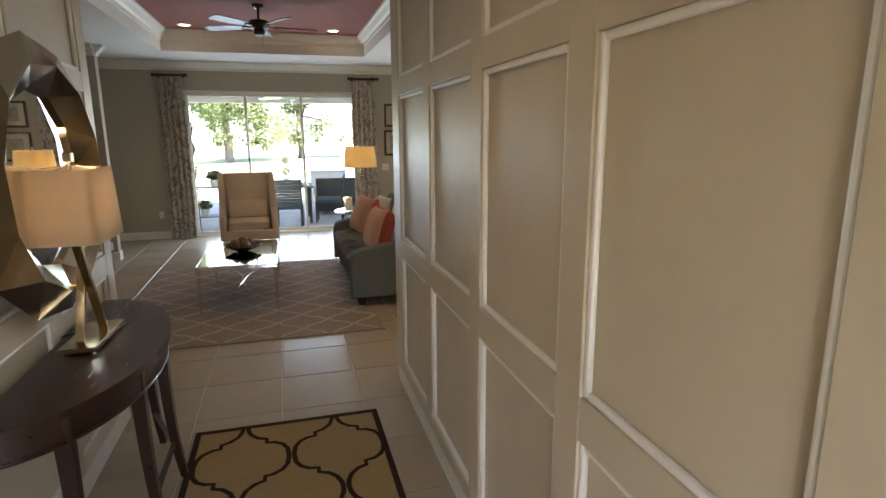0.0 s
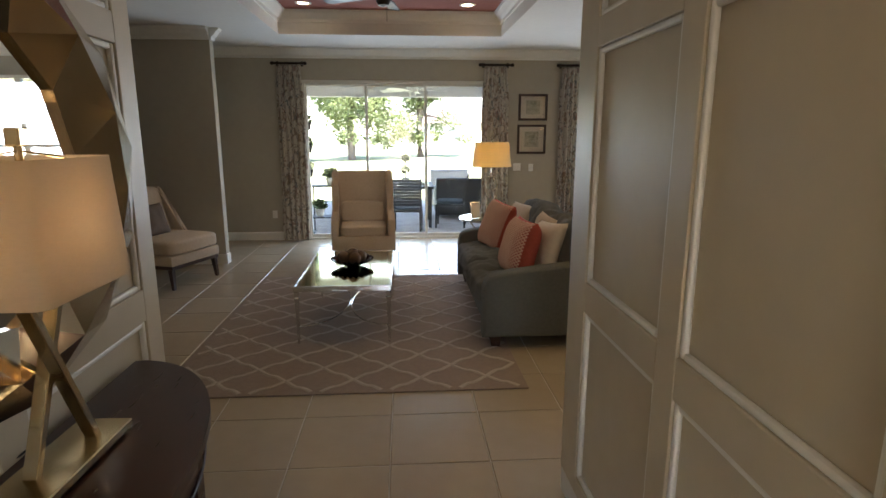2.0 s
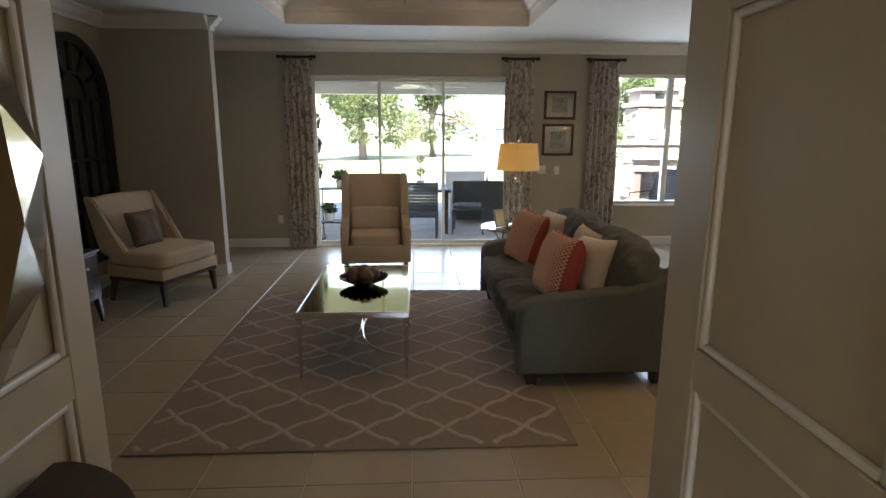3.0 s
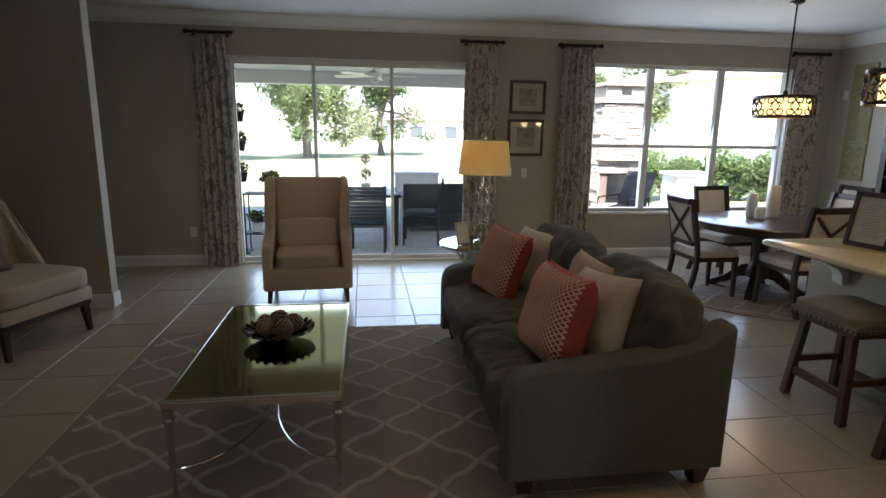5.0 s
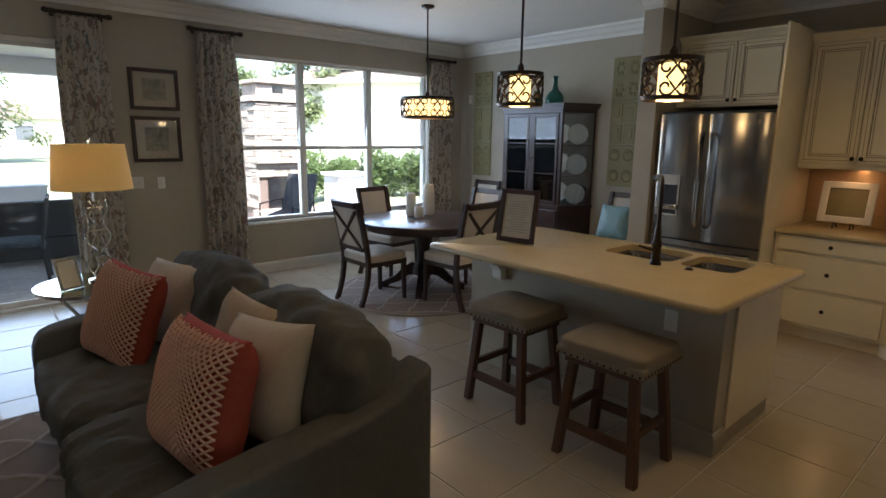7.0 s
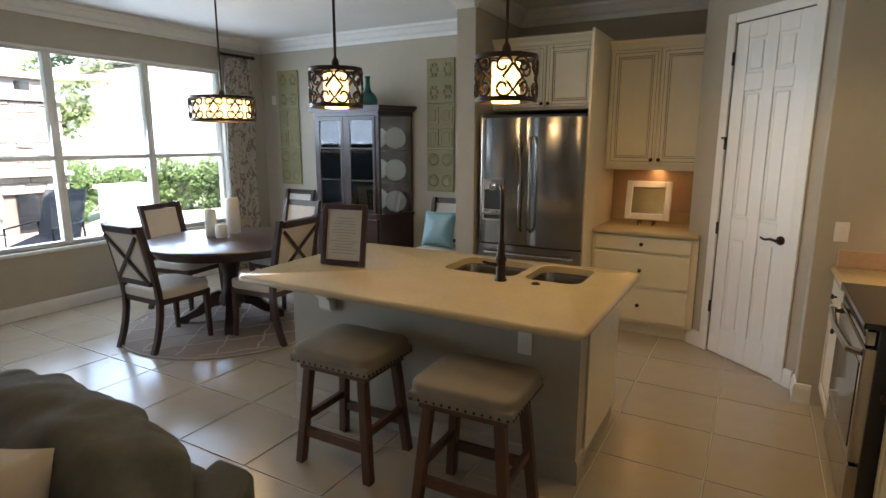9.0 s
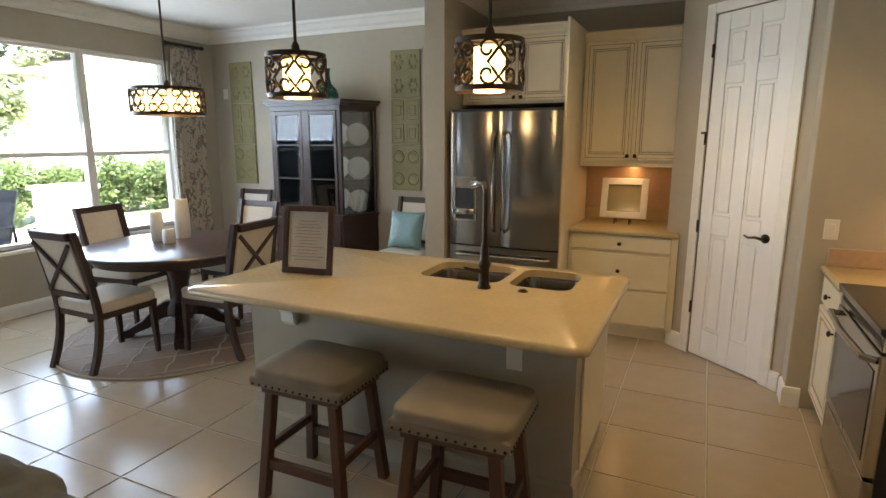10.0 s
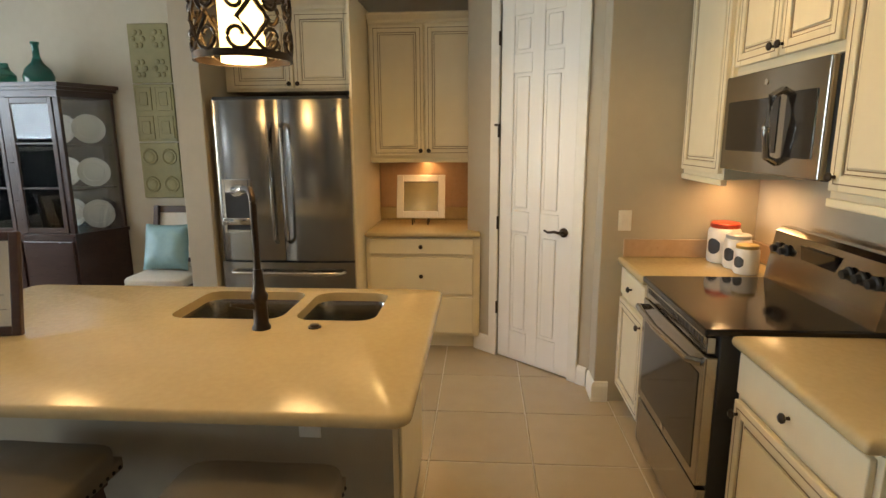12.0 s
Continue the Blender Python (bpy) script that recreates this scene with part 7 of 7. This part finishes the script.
first = None
for z in (0.815, 1.165, 1.515):
    for k, (x, yoff) in enumerate(((-0.25, 0.07), (0.21, 0.07), (0.47, 0.09))):
        # set along the cabinet: x along the wall southwards
        wx, wy = 7.49 - yoff - (0.05 if k == 2 else 0.0), 9.68 - x
        turn = -90 if k < 2 else -48
        m = pose(wx, wy, z + 0.122, 0, 0, turn) @ pose(0, 0, 0, 78)
        if first is None:
            first = plate(m)
        else:
            copy_thing(first, m)


def tin_panel(y, label="olive pressed-tin wall panel of three squares"):
    ob = thing("wall_panel_art", pose(7.498, y, 1.06, 0, 0, -90), label, "art", "olive tin panels")
    w = 0.34
    for k in range(3):
        z0 = k * 0.475
        bm = NB()
        box(bm, -w / 2, w / 2, -0.018, -0.001, z0, z0 + 0.465, 0.004)
        for i in range(2):
            for j in range(2):
                cx, cz = -w / 4 + i * w / 2, z0 + 0.116 + j * 0.232
                m = pose(cx, -0.018, cz, 90)
                if k == 0:
                    lathe(bm, [(0.07, 0.0), (0.062, 0.008), (0.05, 0.002), (0.03, 0.009), (0.0, 0.012)], 12, m=m)
                elif k == 1:
                    box(bm, cx - 0.066, cx + 0.066, -0.024, -0.017, cz - 0.095, cz + 0.095, 0.006, 2)
                    box(bm, cx - 0.035, cx + 0.035, -0.029, -0.022, cz - 0.055, cz + 0.055, 0.005)
                else:
                    for t in range(6):
                        a = math.pi / 3 * t
                        lathe(bm, [(0.022, 0.0), (0.016, 0.008), (0, 0.010)], 8, m=pose(cx + 0.042 * math.cos(a), -0.018, cz + 0.058 * math.sin(a), 90))
        part("square", bm, "greenart", ob)


tin_panel(8.70)
tin_panel(10.92)


def bottle():
    ob = thing("glass_bottle", pose(7.26, 9.50, 1.985), "tall teal glass bottle on the china cabinet", "bottle")
    part("body", lathe(NB(), [(0.085, 0.0), (0.105, 0.01), (0.11, 0.06), (0.09, 0.12), (0.04, 0.17), (0.026, 0.22), (0.024, 0.30), (0.032, 0.31), (0.032, 0.325), (0.02, 0.325)], 32), "tealpaint", ob, smooth=40)
    ob2 = thing("glass_bottle", pose(7.28, 9.80, 1.985), "squat teal glass jar on the china cabinet", "bottle")
    part("body", lathe(NB(), [(0.06, 0.0), (0.075, 0.02), (0.075, 0.08), (0.04, 0.12), (0.03, 0.15), (0.03, 0.17), (0.02, 0.17)], 28), "tealpaint", ob2, smooth=40)


M["tealpaint"] = material("teal_art_glass", (0.02, 0.22, 0.17), (0.015, 0.17, 0.13), 0.08, scale=10, bump=0)
M["tealpaint"].node_tree.nodes["Principled BSDF"].inputs["Transmission Weight"].default_value = 0.7
bottle()
wall_plate(pose(7.498, 11.18, 2.12, 0, 0, -90), "wall_sensor", "white alarm sensor high on the wall")


# ---- outside ----
ground = tagged(part("ground", box(NB(), -900, 900, 11.58, 1500, -0.30, -0.10), "grass"), "sunlit lawn reaching the tree line", "ground", kind="structure")
patio = tagged(part("pavement", box(NB(), -6.0, 9.5, 11.58, 16.6, -0.16, -0.042), "grout"), "grey paved patio", "pavement", kind="structure")
bm = NB()
box(bm, -6.0, 3.95, 11.58, 15.6, 2.62, 2.75)
box(bm, -6.0, 3.95, 15.25, 15.55, 2.40, 2.62)
box(bm, 3.75, 3.95, 11.58, 15.25, 2.40, 2.62)
setting("ceiling_lanai", bm, "stucco", "white lanai roof and beam")
for x in (-5.8, 3.65):
    ob = thing("patio_column", pose(x, 15.4, -0.04), "white square patio column", "column", "patio columns")
    part("shaft", box(NB(), -0.13, 0.13, -0.13, 0.13, 0, 2.44, 0.01), "stucco", ob)
    part("base", box(NB(), -0.16, 0.16, -0.16, 0.16, 0, 0.18, 0.01), "stucco", ob)
# unseen roof and outer walls, added to shut sun and sky out of the rooms
setting("roof", box(NB(), -7.5, 9.0, -1.5, 12.35, 3.30, 3.5), "roof", "unseen roof slab that blocks the sun", category="roof")
setting("wall_outer_west", box(NB(), -3.4, -3.2, -0.2, 11.6, -0.1, 3.3), "stucco", "unseen outer wall closing the house")
setting("wall_outer_east", box(NB(), 7.65, 7.85, -0.2, 11.6, -0.1, 3.3), "stucco", "unseen outer wall closing the house")
ceiling_fan(pose(1.55, 13.3, 2.62), "white", "white", "ceiling_fan", "white patio ceiling fan at rest", True)


def patio_table():
    ob = thing("patio_table", pose(1.35, 13.05, -0.04), "dark square outdoor table set with plates", "table")
    part("tabletop", box(NB(), -0.55, 0.55, -0.55, 0.55, 0.70, 0.74, 0.006), "wicker", ob)
    part("glass_inset", box(NB(), -0.48, 0.48, -0.48, 0.48, 0.74, 0.746), "patioglass", ob, "pale glass inset")
    for sx in (-1, 1):
        for sy in (-1, 1):
            part("leg", leg(NB(), (sx * 0.48, sy * 0.48, 0.70), (sx * 0.48, sy * 0.48, 0), 0.06, 0.05), "wicker", ob)


M["patioglass"] = material("frosted_table_glass", (0.45, 0.48, 0.48), rough=0.12, bump=0)
patio_table()


def patio_chair(m):
    ob = thing("patio_chair", m, "dark woven outdoor dining chair with a slate cushion", "chair", "patio dining chairs")
    part("seat", box(NB(), -0.25, 0.25, -0.25, 0.25, 0.38, 0.42, 0.006), "wicker", ob)
    part("cushion", pad(NB(), 0.48, 0.48, 0.07, (0, 0, 0.455), n=8, p=6), "patiocushion", ob, "slate seat cushion", 70)
    for k in range(9):
        z = 0.05 + 0.05 * k
        part("back_slat", box(NB(), -0.23, 0.23, -0.008, 0.008, z, z + 0.046, 0.003, m=pose(0, 0.235, 0.44, -10)), "wicker", ob)
    for sx in (-1, 1):
        part("front_leg", leg(NB(), (sx * 0.23, -0.23, 0.39), (sx * 0.23, -0.24, 0), 0.04, 0.03), "wicker", ob)
        part("back_leg", leg(NB(), (sx * 0.23, 0.24, 0.40), (sx * 0.23, 0.27, 0), 0.04, 0.03), "wicker", ob)
        part("back_post", box(NB(), sx * 0.24 - 0.016, sx * 0.24 + 0.016, -0.016, 0.016, -0.02, 0.52, 0.004, m=pose(0, 0.235, 0.43, -10)), "wicker", ob)


patio_chair(pose(1.42, 12.12, -0.04, 0, 0, 176))
c0 = [o for o in bpy.data.objects if o.name == "patio_chair"][0]
copy_thing(c0, pose(2.20, 12.75, -0.04, 0, 0, -98))
copy_thing(c0, pose(0.50, 13.1, -0.04, 0, 0, 90))


def leaf_cloud(bm, centre, radius, count, size, rnd, squash=(1, 1, 1), hollow=0.35):
    """Many small bent leaves spread unevenly through a clump."""
    for _ in range(count):
        d = Vector((rnd.gauss(0, 1), rnd.gauss(0, 1), rnd.gauss(0, 1))).normalized()
        r = radius * (hollow + (1 - hollow) * rnd.random() ** 0.6) * (0.75 + 0.5 * abs(noise.noise(d * 2 + Vector(centre))))
        p = Vector(centre) + Vector((d.x * r * squash[0], d.y * r * squash[1], d.z * r * squash[2]))
        t = Vector((rnd.uniform(-1, 1), rnd.uniform(-1, 1), rnd.uniform(-0.8, 0.5))).normalized()
        s = t.cross(Vector((0.2, 0.3, 1))).normalized()
        l = size * rnd.uniform(0.6, 1.3)
        w = l * 0.32
        bm.faces.new([bm.verts.new(q) for q in (p - t * l / 2, p + s * w, p + t * l / 2, p - s * w)])
    return bm


def fast(name, bm, mat, parent, label=""):
    me = bpy.data.meshes.new(name)
    bm.to_mesh(me)
    bm.free()
    me.materials.append(M[mat])
    ob = new(name, me)
    ob.parent = parent
    if label:
        ob["label"] = label
    return ob


def topiary():
    rnd = random.Random(8)
    ob = thing("topiary", pose(1.40, 12.95, 0.71), "two-ball boxwood topiary in a small pot", "plant")
    part("pot", lathe(NB(), [(0.05, 0), (0.07, 0.10), (0.075, 0.12), (0.06, 0.12), (0, 0.11)], 20), "white", ob, smooth=True)
    part("stem", tube(NB(), [(0, 0, 0.1), (0, 0, 0.55)], 0.008, 6), "bark", ob)
    for z, r in ((0.26, 0.09), (0.47, 0.085)):
        fast("ball", leaf_cloud(NB(), (0, 0, z), r, 420, 0.03, rnd, hollow=0.6), "leaf", ob)


topiary()


def patio_sofa():
    ob = thing("patio_sofa", pose(2.75, 14.0, -0.04, 0, 0, 180), "dark wicker outdoor sofa", "sofa")
    part("base", box(NB(), -0.75, 0.75, -0.4, 0.4, 0.08, 0.34, 0.01), "wicker", ob)
    part("backrest", box(NB(), -0.75, 0.75, 0.30, 0.42, 0.34, 0.80, 0.02), "wicker", ob)
    for s in (-1, 1):
        part("arm", box(NB(), s * 0.68 - 0.08, s * 0.68 + 0.08, -0.4, 0.30, 0.34, 0.60, 0.02), "wicker", ob)
    for x in (-0.3, 0.3):
        part("cushion", pad(NB(), 0.58, 0.66, 0.14, (x, -0.05, 0.41), n=8, p=6), "patiocushion", ob, smooth=70)
    part("leg", box(NB(), -0.7, -0.64, -0.36, -0.30, 0, 0.08), "wicker", ob)
    part("leg", box(NB(), 0.64, 0.70, -0.36, -0.30, 0, 0.08), "wicker", ob)


patio_sofa()
ob = thing("planter_box", pose(2.42, 15.85, -0.04), "low white stucco planter box beyond the patio sofa", "planter")
part("box", box(NB(), -0.43, 0.43, -0.16, 0.16, 0, 0.80, 0.008), "stucco", ob)
part("cap", box(NB(), -0.45, 0.45, -0.18, 0.18, 0.80, 0.83, 0.006), "stucco", ob)


def plant_stand():
    rnd = random.Random(5)
    ob = thing("plant_stand", pose(0.02, 12.35, -0.04), "black metal plant stand with potted greenery", "plant stand")
    for sx in (-1, 1):
        for sy in (-1, 1):
            part("post", tube(NB(), [(sx * 0.22, sy * 0.15, 0), (sx * 0.22, sy * 0.15, 0.80)], 0.010, 6), "iron", ob)
    for z in (0.25, 0.78):
        part("shelf", box(NB(), -0.24, 0.24, -0.17, 0.17, z, z + 0.015, 0.003), "iron", ob)
    for x, z in ((-0.1, 0.265), (0.1, 0.795)):
        pl = thing("potted_plant", pose(0.02 + x, 12.35, -0.04 + z), "leafy plant in a pale pot on the stand", "plant", "potted plants")
        part("pot", lathe(NB(), [(0.06, 0), (0.085, 0.13), (0.075, 0.13), (0, 0.12)], 18), "white", pl, smooth=True)
        fast("foliage", leaf_cloud(NB(), (0, 0, 0.20), 0.15, 260, 0.08, rnd, (1, 1, 0.7)), "leaf", pl)
    tr = thing("wall_planter", pose(-0.28, 12.25, -0.04), "tall black trellis with hanging pots", "planter")
    part("pole", tube(NB(), [(0, 0, 0), (0, 0, 1.9)], 0.012, 6), "iron", tr)
    part("foot", box(NB(), -0.14, 0.14, -0.14, 0.14, 0, 0.02, 0.004), "iron", tr)
    for z in (0.95, 1.35, 1.72):
        part("pot", lathe(NB(), [(0.04, z), (0.065, z + 0.12), (0.055, z + 0.12), (0, z + 0.11)], 16, at=(0.075, 0, 0)), "iron", tr, smooth=True)
        fast("foliage", leaf_cloud(NB(), (0.075, 0, z + 0.17), 0.09, 160, 0.06, rnd), "leaf", tr)


plant_stand()


def fireplace():
    ob = thing("outdoor_fireplace", pose(6.35, 15.3, -0.04), "tan stacked-stone outdoor fireplace with a capped chimney", "fireplace")
    part("core", box(NB(), -0.44, 0.44, -0.34, 0.34, 0, 2.20), "roof", ob, "dark mortar core")
    part("cap", box(NB(), -0.52, 0.52, -0.42, 0.42, 2.20, 2.29, 0.01), "stone", ob)
    part("flue", box(NB(), -0.40, 0.40, -0.32, 0.32, 2.30, 2.52, 0.008), "stone", ob)
    part("flue_cap", box(NB(), -0.46, 0.46, -0.38, 0.38, 2.52, 2.58, 0.008), "stone", ob)
    part("flue_vent", box(NB(), -0.1, 0.1, -0.325, -0.318, 2.36, 2.48), "black", ob, "dark vent")
    part("mantel", box(NB(), -0.50, 0.50, -0.46, -0.34, 1.12, 1.19, 0.01), "stone", ob)
    part("firebox", box(NB(), -0.28, 0.28, -0.375, -0.33, 0.30, 0.85), "black", ob, "dark firebox")
    part("hearth", box(NB(), -0.58, 0.58, -0.70, -0.34, 0, 0.30, 0.012), "stone", ob)
    rnd = random.Random(2)
    z = 0.31
    while z < 2.14:
        h = rnd.uniform(0.07, 0.13)
        h = min(h, 2.185 - z)
        for face in (0, 1):
            x = -0.46 if face == 0 else -0.36
            end = -x
            while x < end - 0.03:
                l = min(rnd.uniform(0.14, 0.34), end - x)
                dd = rnd.uniform(0.025, 0.05)
                if face == 0:
                    if not (z < 0.86 and z + h > 0.28 and x < 0.29 and x + l > -0.29):
                        part("stone", box(NB(), x + 0.004, x + l - 0.004, -0.34 - dd, -0.335, z + 0.003, z + h - 0.003, 0.006), "stone", ob)
                else:
                    part("stone", box(NB(), -0.44 - dd, -0.435, x + 0.004, x + l - 0.004, z + 0.003, z + h - 0.003, 0.006), "stone", ob)
                x += l
        z += h


fireplace()
ob = thing("planter_wall", pose(8.1, 15.6, -0.1), "low white stucco planter wall", "wall")
part("wall", box(NB(), -0.35, 0.35, -0.3, 0.3, 0, 0.86, 0.01), "stucco", ob)
part("cap", box(NB(), -0.40, 0.40, -0.35, 0.35, 0.86, 0.93, 0.01), "stucco", ob)


def lounge_chair():
    ob = thing("lounge_chair", pose(5.75, 13.6, -0.04, 0, 0, -60), "dark sling patio lounge chair", "chair")
    part("seat", box(NB(), -0.28, 0.28, -0.28, 0.28, -0.02, 0.02, 0.006, m=pose(0, 0, 0.36, 8)), "wicker", ob)
    part("backrest", box(NB(), -0.28, 0.28, -0.02, 0.02, 0, 0.68, 0.006, m=pose(0, 0.28, 0.36, -22)), "wicker", ob)
    for sx in (-1, 1):
        part("arm", tube(NB(), [(sx * 0.30, -0.28, 0.0), (sx * 0.30, -0.26, 0.56), (sx * 0.30, 0.34, 0.58), (sx * 0.30, 0.40, 0.0)], 0.016, 8), "iron", ob, smooth=True)


lounge_chair()


def hedge():
    rnd = random.Random(11)
    for k in range(9):
        x, y = 8.4 + 0.85 * k, 18.0 + 0.2 * math.sin(k)
        ob = thing("hedge_shrub", pose(x, y, -0.1), "leafy green hedge shrub, sunlit", "shrub", "hedge along the lawn")
        bm = NB()
        for j in range(8):
            leaf_cloud(bm, (rnd.uniform(-0.38, 0.38), rnd.uniform(-0.25, 0.25), 0.22 + 0.115 * j + rnd.uniform(-0.08, 0.08)), 0.42, 620, 0.10, rnd)
        fast("foliage", bm, "hedge", ob)
        for j in range(3):
            part("stem", tube(NB(), [(0.05 * j - 0.05, 0, 0), (0.12 * j - 0.12, 0.05, 0.5)], 0.014, 5), "bark", ob)


hedge()


def tree(m, h, spread, seed, drape=0.0):
    rnd = random.Random(seed)
    ob = thing("tree", m, "broad leafy tree, sunlit, beyond the lawn", "tree", "trees beyond the lawn")
    bm = NB()
    tube(bm, [(0, 0, 0), (0.05, 0.05, h * 0.2), (0.0, 0.1, h * 0.42), (0.1, 0.0, h * 0.6)], [0.28, 0.22, 0.17, 0.10], 9)
    part("trunk", bm, "bark", ob, smooth=True)
    crown = NB()
    for k in range(11):
        a = 2.4 * k
        r = spread * (0.25 + 0.65 * rnd.random())
        tip = Vector((r * math.cos(a), r * math.sin(a), h * rnd.uniform(0.22, 0.95)))
        s = Vector((0, 0, h * rnd.uniform(0.3, 0.5)))
        part("limb", tube(NB(), [s, s.lerp(tip, 0.5) + Vector((0, 0, 0.3)), tip], [0.10, 0.06, 0.02], 6), "bark", ob, smooth=True)
        for j in range(4):
            c = tip + Vector((rnd.gauss(0, 0.7), rnd.gauss(0, 0.7), rnd.gauss(0, 0.5) - drape * j * 0.6))
            leaf_cloud(crown, c, spread * rnd.uniform(0.22, 0.40), 300, 0.24, rnd, (1, 1, 0.75 + drape * 0.3), 0.2)
    fast("crown", crown, "leaf", ob)


for k, (x, y, h, s, dr) in enumerate(((-13, 38, 9.5, 4.2, 0.6), (-7.5, 36, 9.0, 4.0, 0.8), (-2.0, 40, 8.5, 3.8, 0.5), (2.6, 44, 7.0, 3.0, 0.2), (13.5, 44, 6.6, 3.4, 0.1), (18.5, 48, 6.0, 3.2, 0.1), (15.5, 30, 7.0, 2.6, 0.2), (-20, 42, 9, 4, 0.4))):
    tree(pose(x, y, -0.1, 0, 0, 40 * k), h, s, 20 + k, dr)


def house(m, w, d, h, label, roof_h=1.6):
    ob = thing("house", m, label, "house")
    part("wall", box(NB(), -w / 2, w / 2, 0, d, 0, h), "stucco", ob)
    bm = NB()
    o = 0.5
    e = [bm.verts.new(q) for q in ((-w / 2 - o, -o, h), (w / 2 + o, -o, h), (w / 2 + o, d + o, h), (-w / 2 - o, d + o, h))]
    t = [bm.verts.new(q) for q in ((-w / 2 + d / 2, d / 2, h + roof_h), (w / 2 - d / 2, d / 2, h + roof_h))]
    bm.faces.new((e[0], e[1], t[1], t[0]))
    bm.faces.new((e[1], e[2], t[1]))
    bm.faces.new((e[2], e[3], t[0], t[1]))
    bm.faces.new((e[3], e[0], t[0]))
    bm.faces.new(e)
    part("roof", bm, "roof", ob)
    n = int(w // 3)
    for k in range(n):
        x = -w / 2 + (k + 0.5) * w / n
        win = part("window", box(NB(), x - 0.7, x + 0.7, -0.05, 0.02, 0.9, 2.2), "trim", ob)
        part("pane", box(NB(), x - 0.62, x + 0.62, -0.06, -0.04, 0.98, 2.12), "farpane", win, "grey window pane")
    return ob


house(pose(8.5, 62, -0.1), 14, 8, 2.7, "low pale house across the lawn")
ob = thing("house", pose(17.2, 24, -0.1, 0, 0, -58), "white stucco side of the neighbouring house", "house")
part("wall", box(NB(), -7, 7, 0, 8, 0, 3.9), "stucco", ob)
part("eave", box(NB(), -7.6, 7.6, -0.6, 8.6, 3.9, 4.05), "trim", ob)
bm = NB()
e = [bm.verts.new(q) for q in ((-7.6, -0.6, 4.05), (7.6, -0.6, 4.05), (7.6, 8.6, 4.05), (-7.6, 8.6, 4.05))]
t = [bm.verts.new(q) for q in ((-3.5, 4, 5.6), (3.5, 4, 5.6))]
for q in ((e[0], e[1], t[1], t[0]), (e[1], e[2], t[1]), (e[2], e[3], t[0], t[1]), (e[3], e[0], t[0]), tuple(e)):
    bm.faces.new(q)
part("roof", bm, "roof", ob)

# ---- floor tiles and patio pavers ----
TS, TXO, TYO = 0.508, 1.28, 5.72
floor = tagged(part("floor", box(NB(), -3.2, 7.65, 0.0, 11.57, -0.12, -0.004), "grout"), "beige porcelain tile floor with pale grout", "floor", kind="structure")
g = 0.0035
me = bpy.data.meshes.new("tile")
c = 0.0025
lo, hi = g, TS - g
vs = [(lo, lo, -0.01), (hi, lo, -0.01), (hi, hi, -0.01), (lo, hi, -0.01), (lo, lo, -c), (hi, lo, -c), (hi, hi, -c), (lo, hi, -c), (lo + c, lo + c, 0), (hi - c, lo + c, 0), (hi - c, hi - c, 0), (lo + c, hi - c, 0)]
fs = [(8, 9, 10, 11)] + [(a, (a + 1) % 4, (a + 1) % 4 + 4, a + 4) for a in range(4)] + [(a + 4, (a + 1) % 4 + 4, (a + 1) % 4 + 8, a + 8) for a in range(4)]
me.from_pydata(vs, [], fs)
me.materials.append(M["tile"])
near, rest = [], []
for i in range(-9, 13):
    for j in range(-12, 12):
        x, y = TXO + i * TS, TYO + j * TS
        if x > 7.5 or x + TS < -2.1 or y > BACK + 0.1 or y + TS < 0.1:
            continue
        if y + TS < 4.3 and (x > 2.2 or x + TS < 0.3):
            continue
        if y + TS < 5.0 and (2.3 < x < 3.4 or x + TS < 0.2):
            continue
        (near if 3.0 < y and -0.9 < x < 6.4 and y < 10.9 and len(near) < 300 else rest).append((x, y))
for x, y in near:
    t = new("tile", me)
    t.parent = floor
    t.location = (x, y, 0)
V, F = [], []
for x, y in rest:
    b = len(V)
    V += [(a + x, d + y, e) for a, d, e in vs]
    F += [tuple(q + b for q in f) for f in fs]
mr = bpy.data.meshes.new("tile_rest")
mr.from_pydata(V, [], F)
mr.materials.append(M["tile"])
t = new("tile_rest", mr)
t.parent = floor
t["kind"] = "stuff"

me2 = bpy.data.meshes.new("paver")
pl, pw = 0.30, 0.15
lo, hx, hy = 0.004, pl - 0.004, pw - 0.004
vs2 = [(lo, lo, -0.03), (hx, lo, -0.03), (hx, hy, -0.03), (lo, hy, -0.03), (lo, lo, -0.006), (hx, lo, -0.006), (hx, hy, -0.006), (lo, hy, -0.006), (lo + 0.006, lo + 0.006, 0), (hx - 0.006, lo + 0.006, 0), (hx - 0.006, hy - 0.006, 0), (lo + 0.006, hy - 0.006, 0)]
me2.from_pydata(vs2, [], fs)
me2.materials.append(M["paver"])
V, F = [], []
count = 0
for j in range(33):
    for i in range(-14, 30):
        x, y = i * pl + (pl / 2 if j % 2 else 0), 11.60 + j * pw
        if -0.5 < x < 3.2 and y < 14.3 and count < 260:
            t = new("paver", me2)
            t.parent = patio
            t.location = (x, y, -0.038)
            count += 1
        else:
            b = len(V)
            V += [(a + x, d + y, e - 0.038) for a, d, e in vs2]
            F += [tuple(q + b for q in f) for f in fs]
mr = bpy.data.meshes.new("paver_rest")
mr.from_pydata(V, [], F)
mr.materials.append(M["paver"])
t = new("paver_rest", mr)
t.parent = patio
t["kind"] = "stuff"
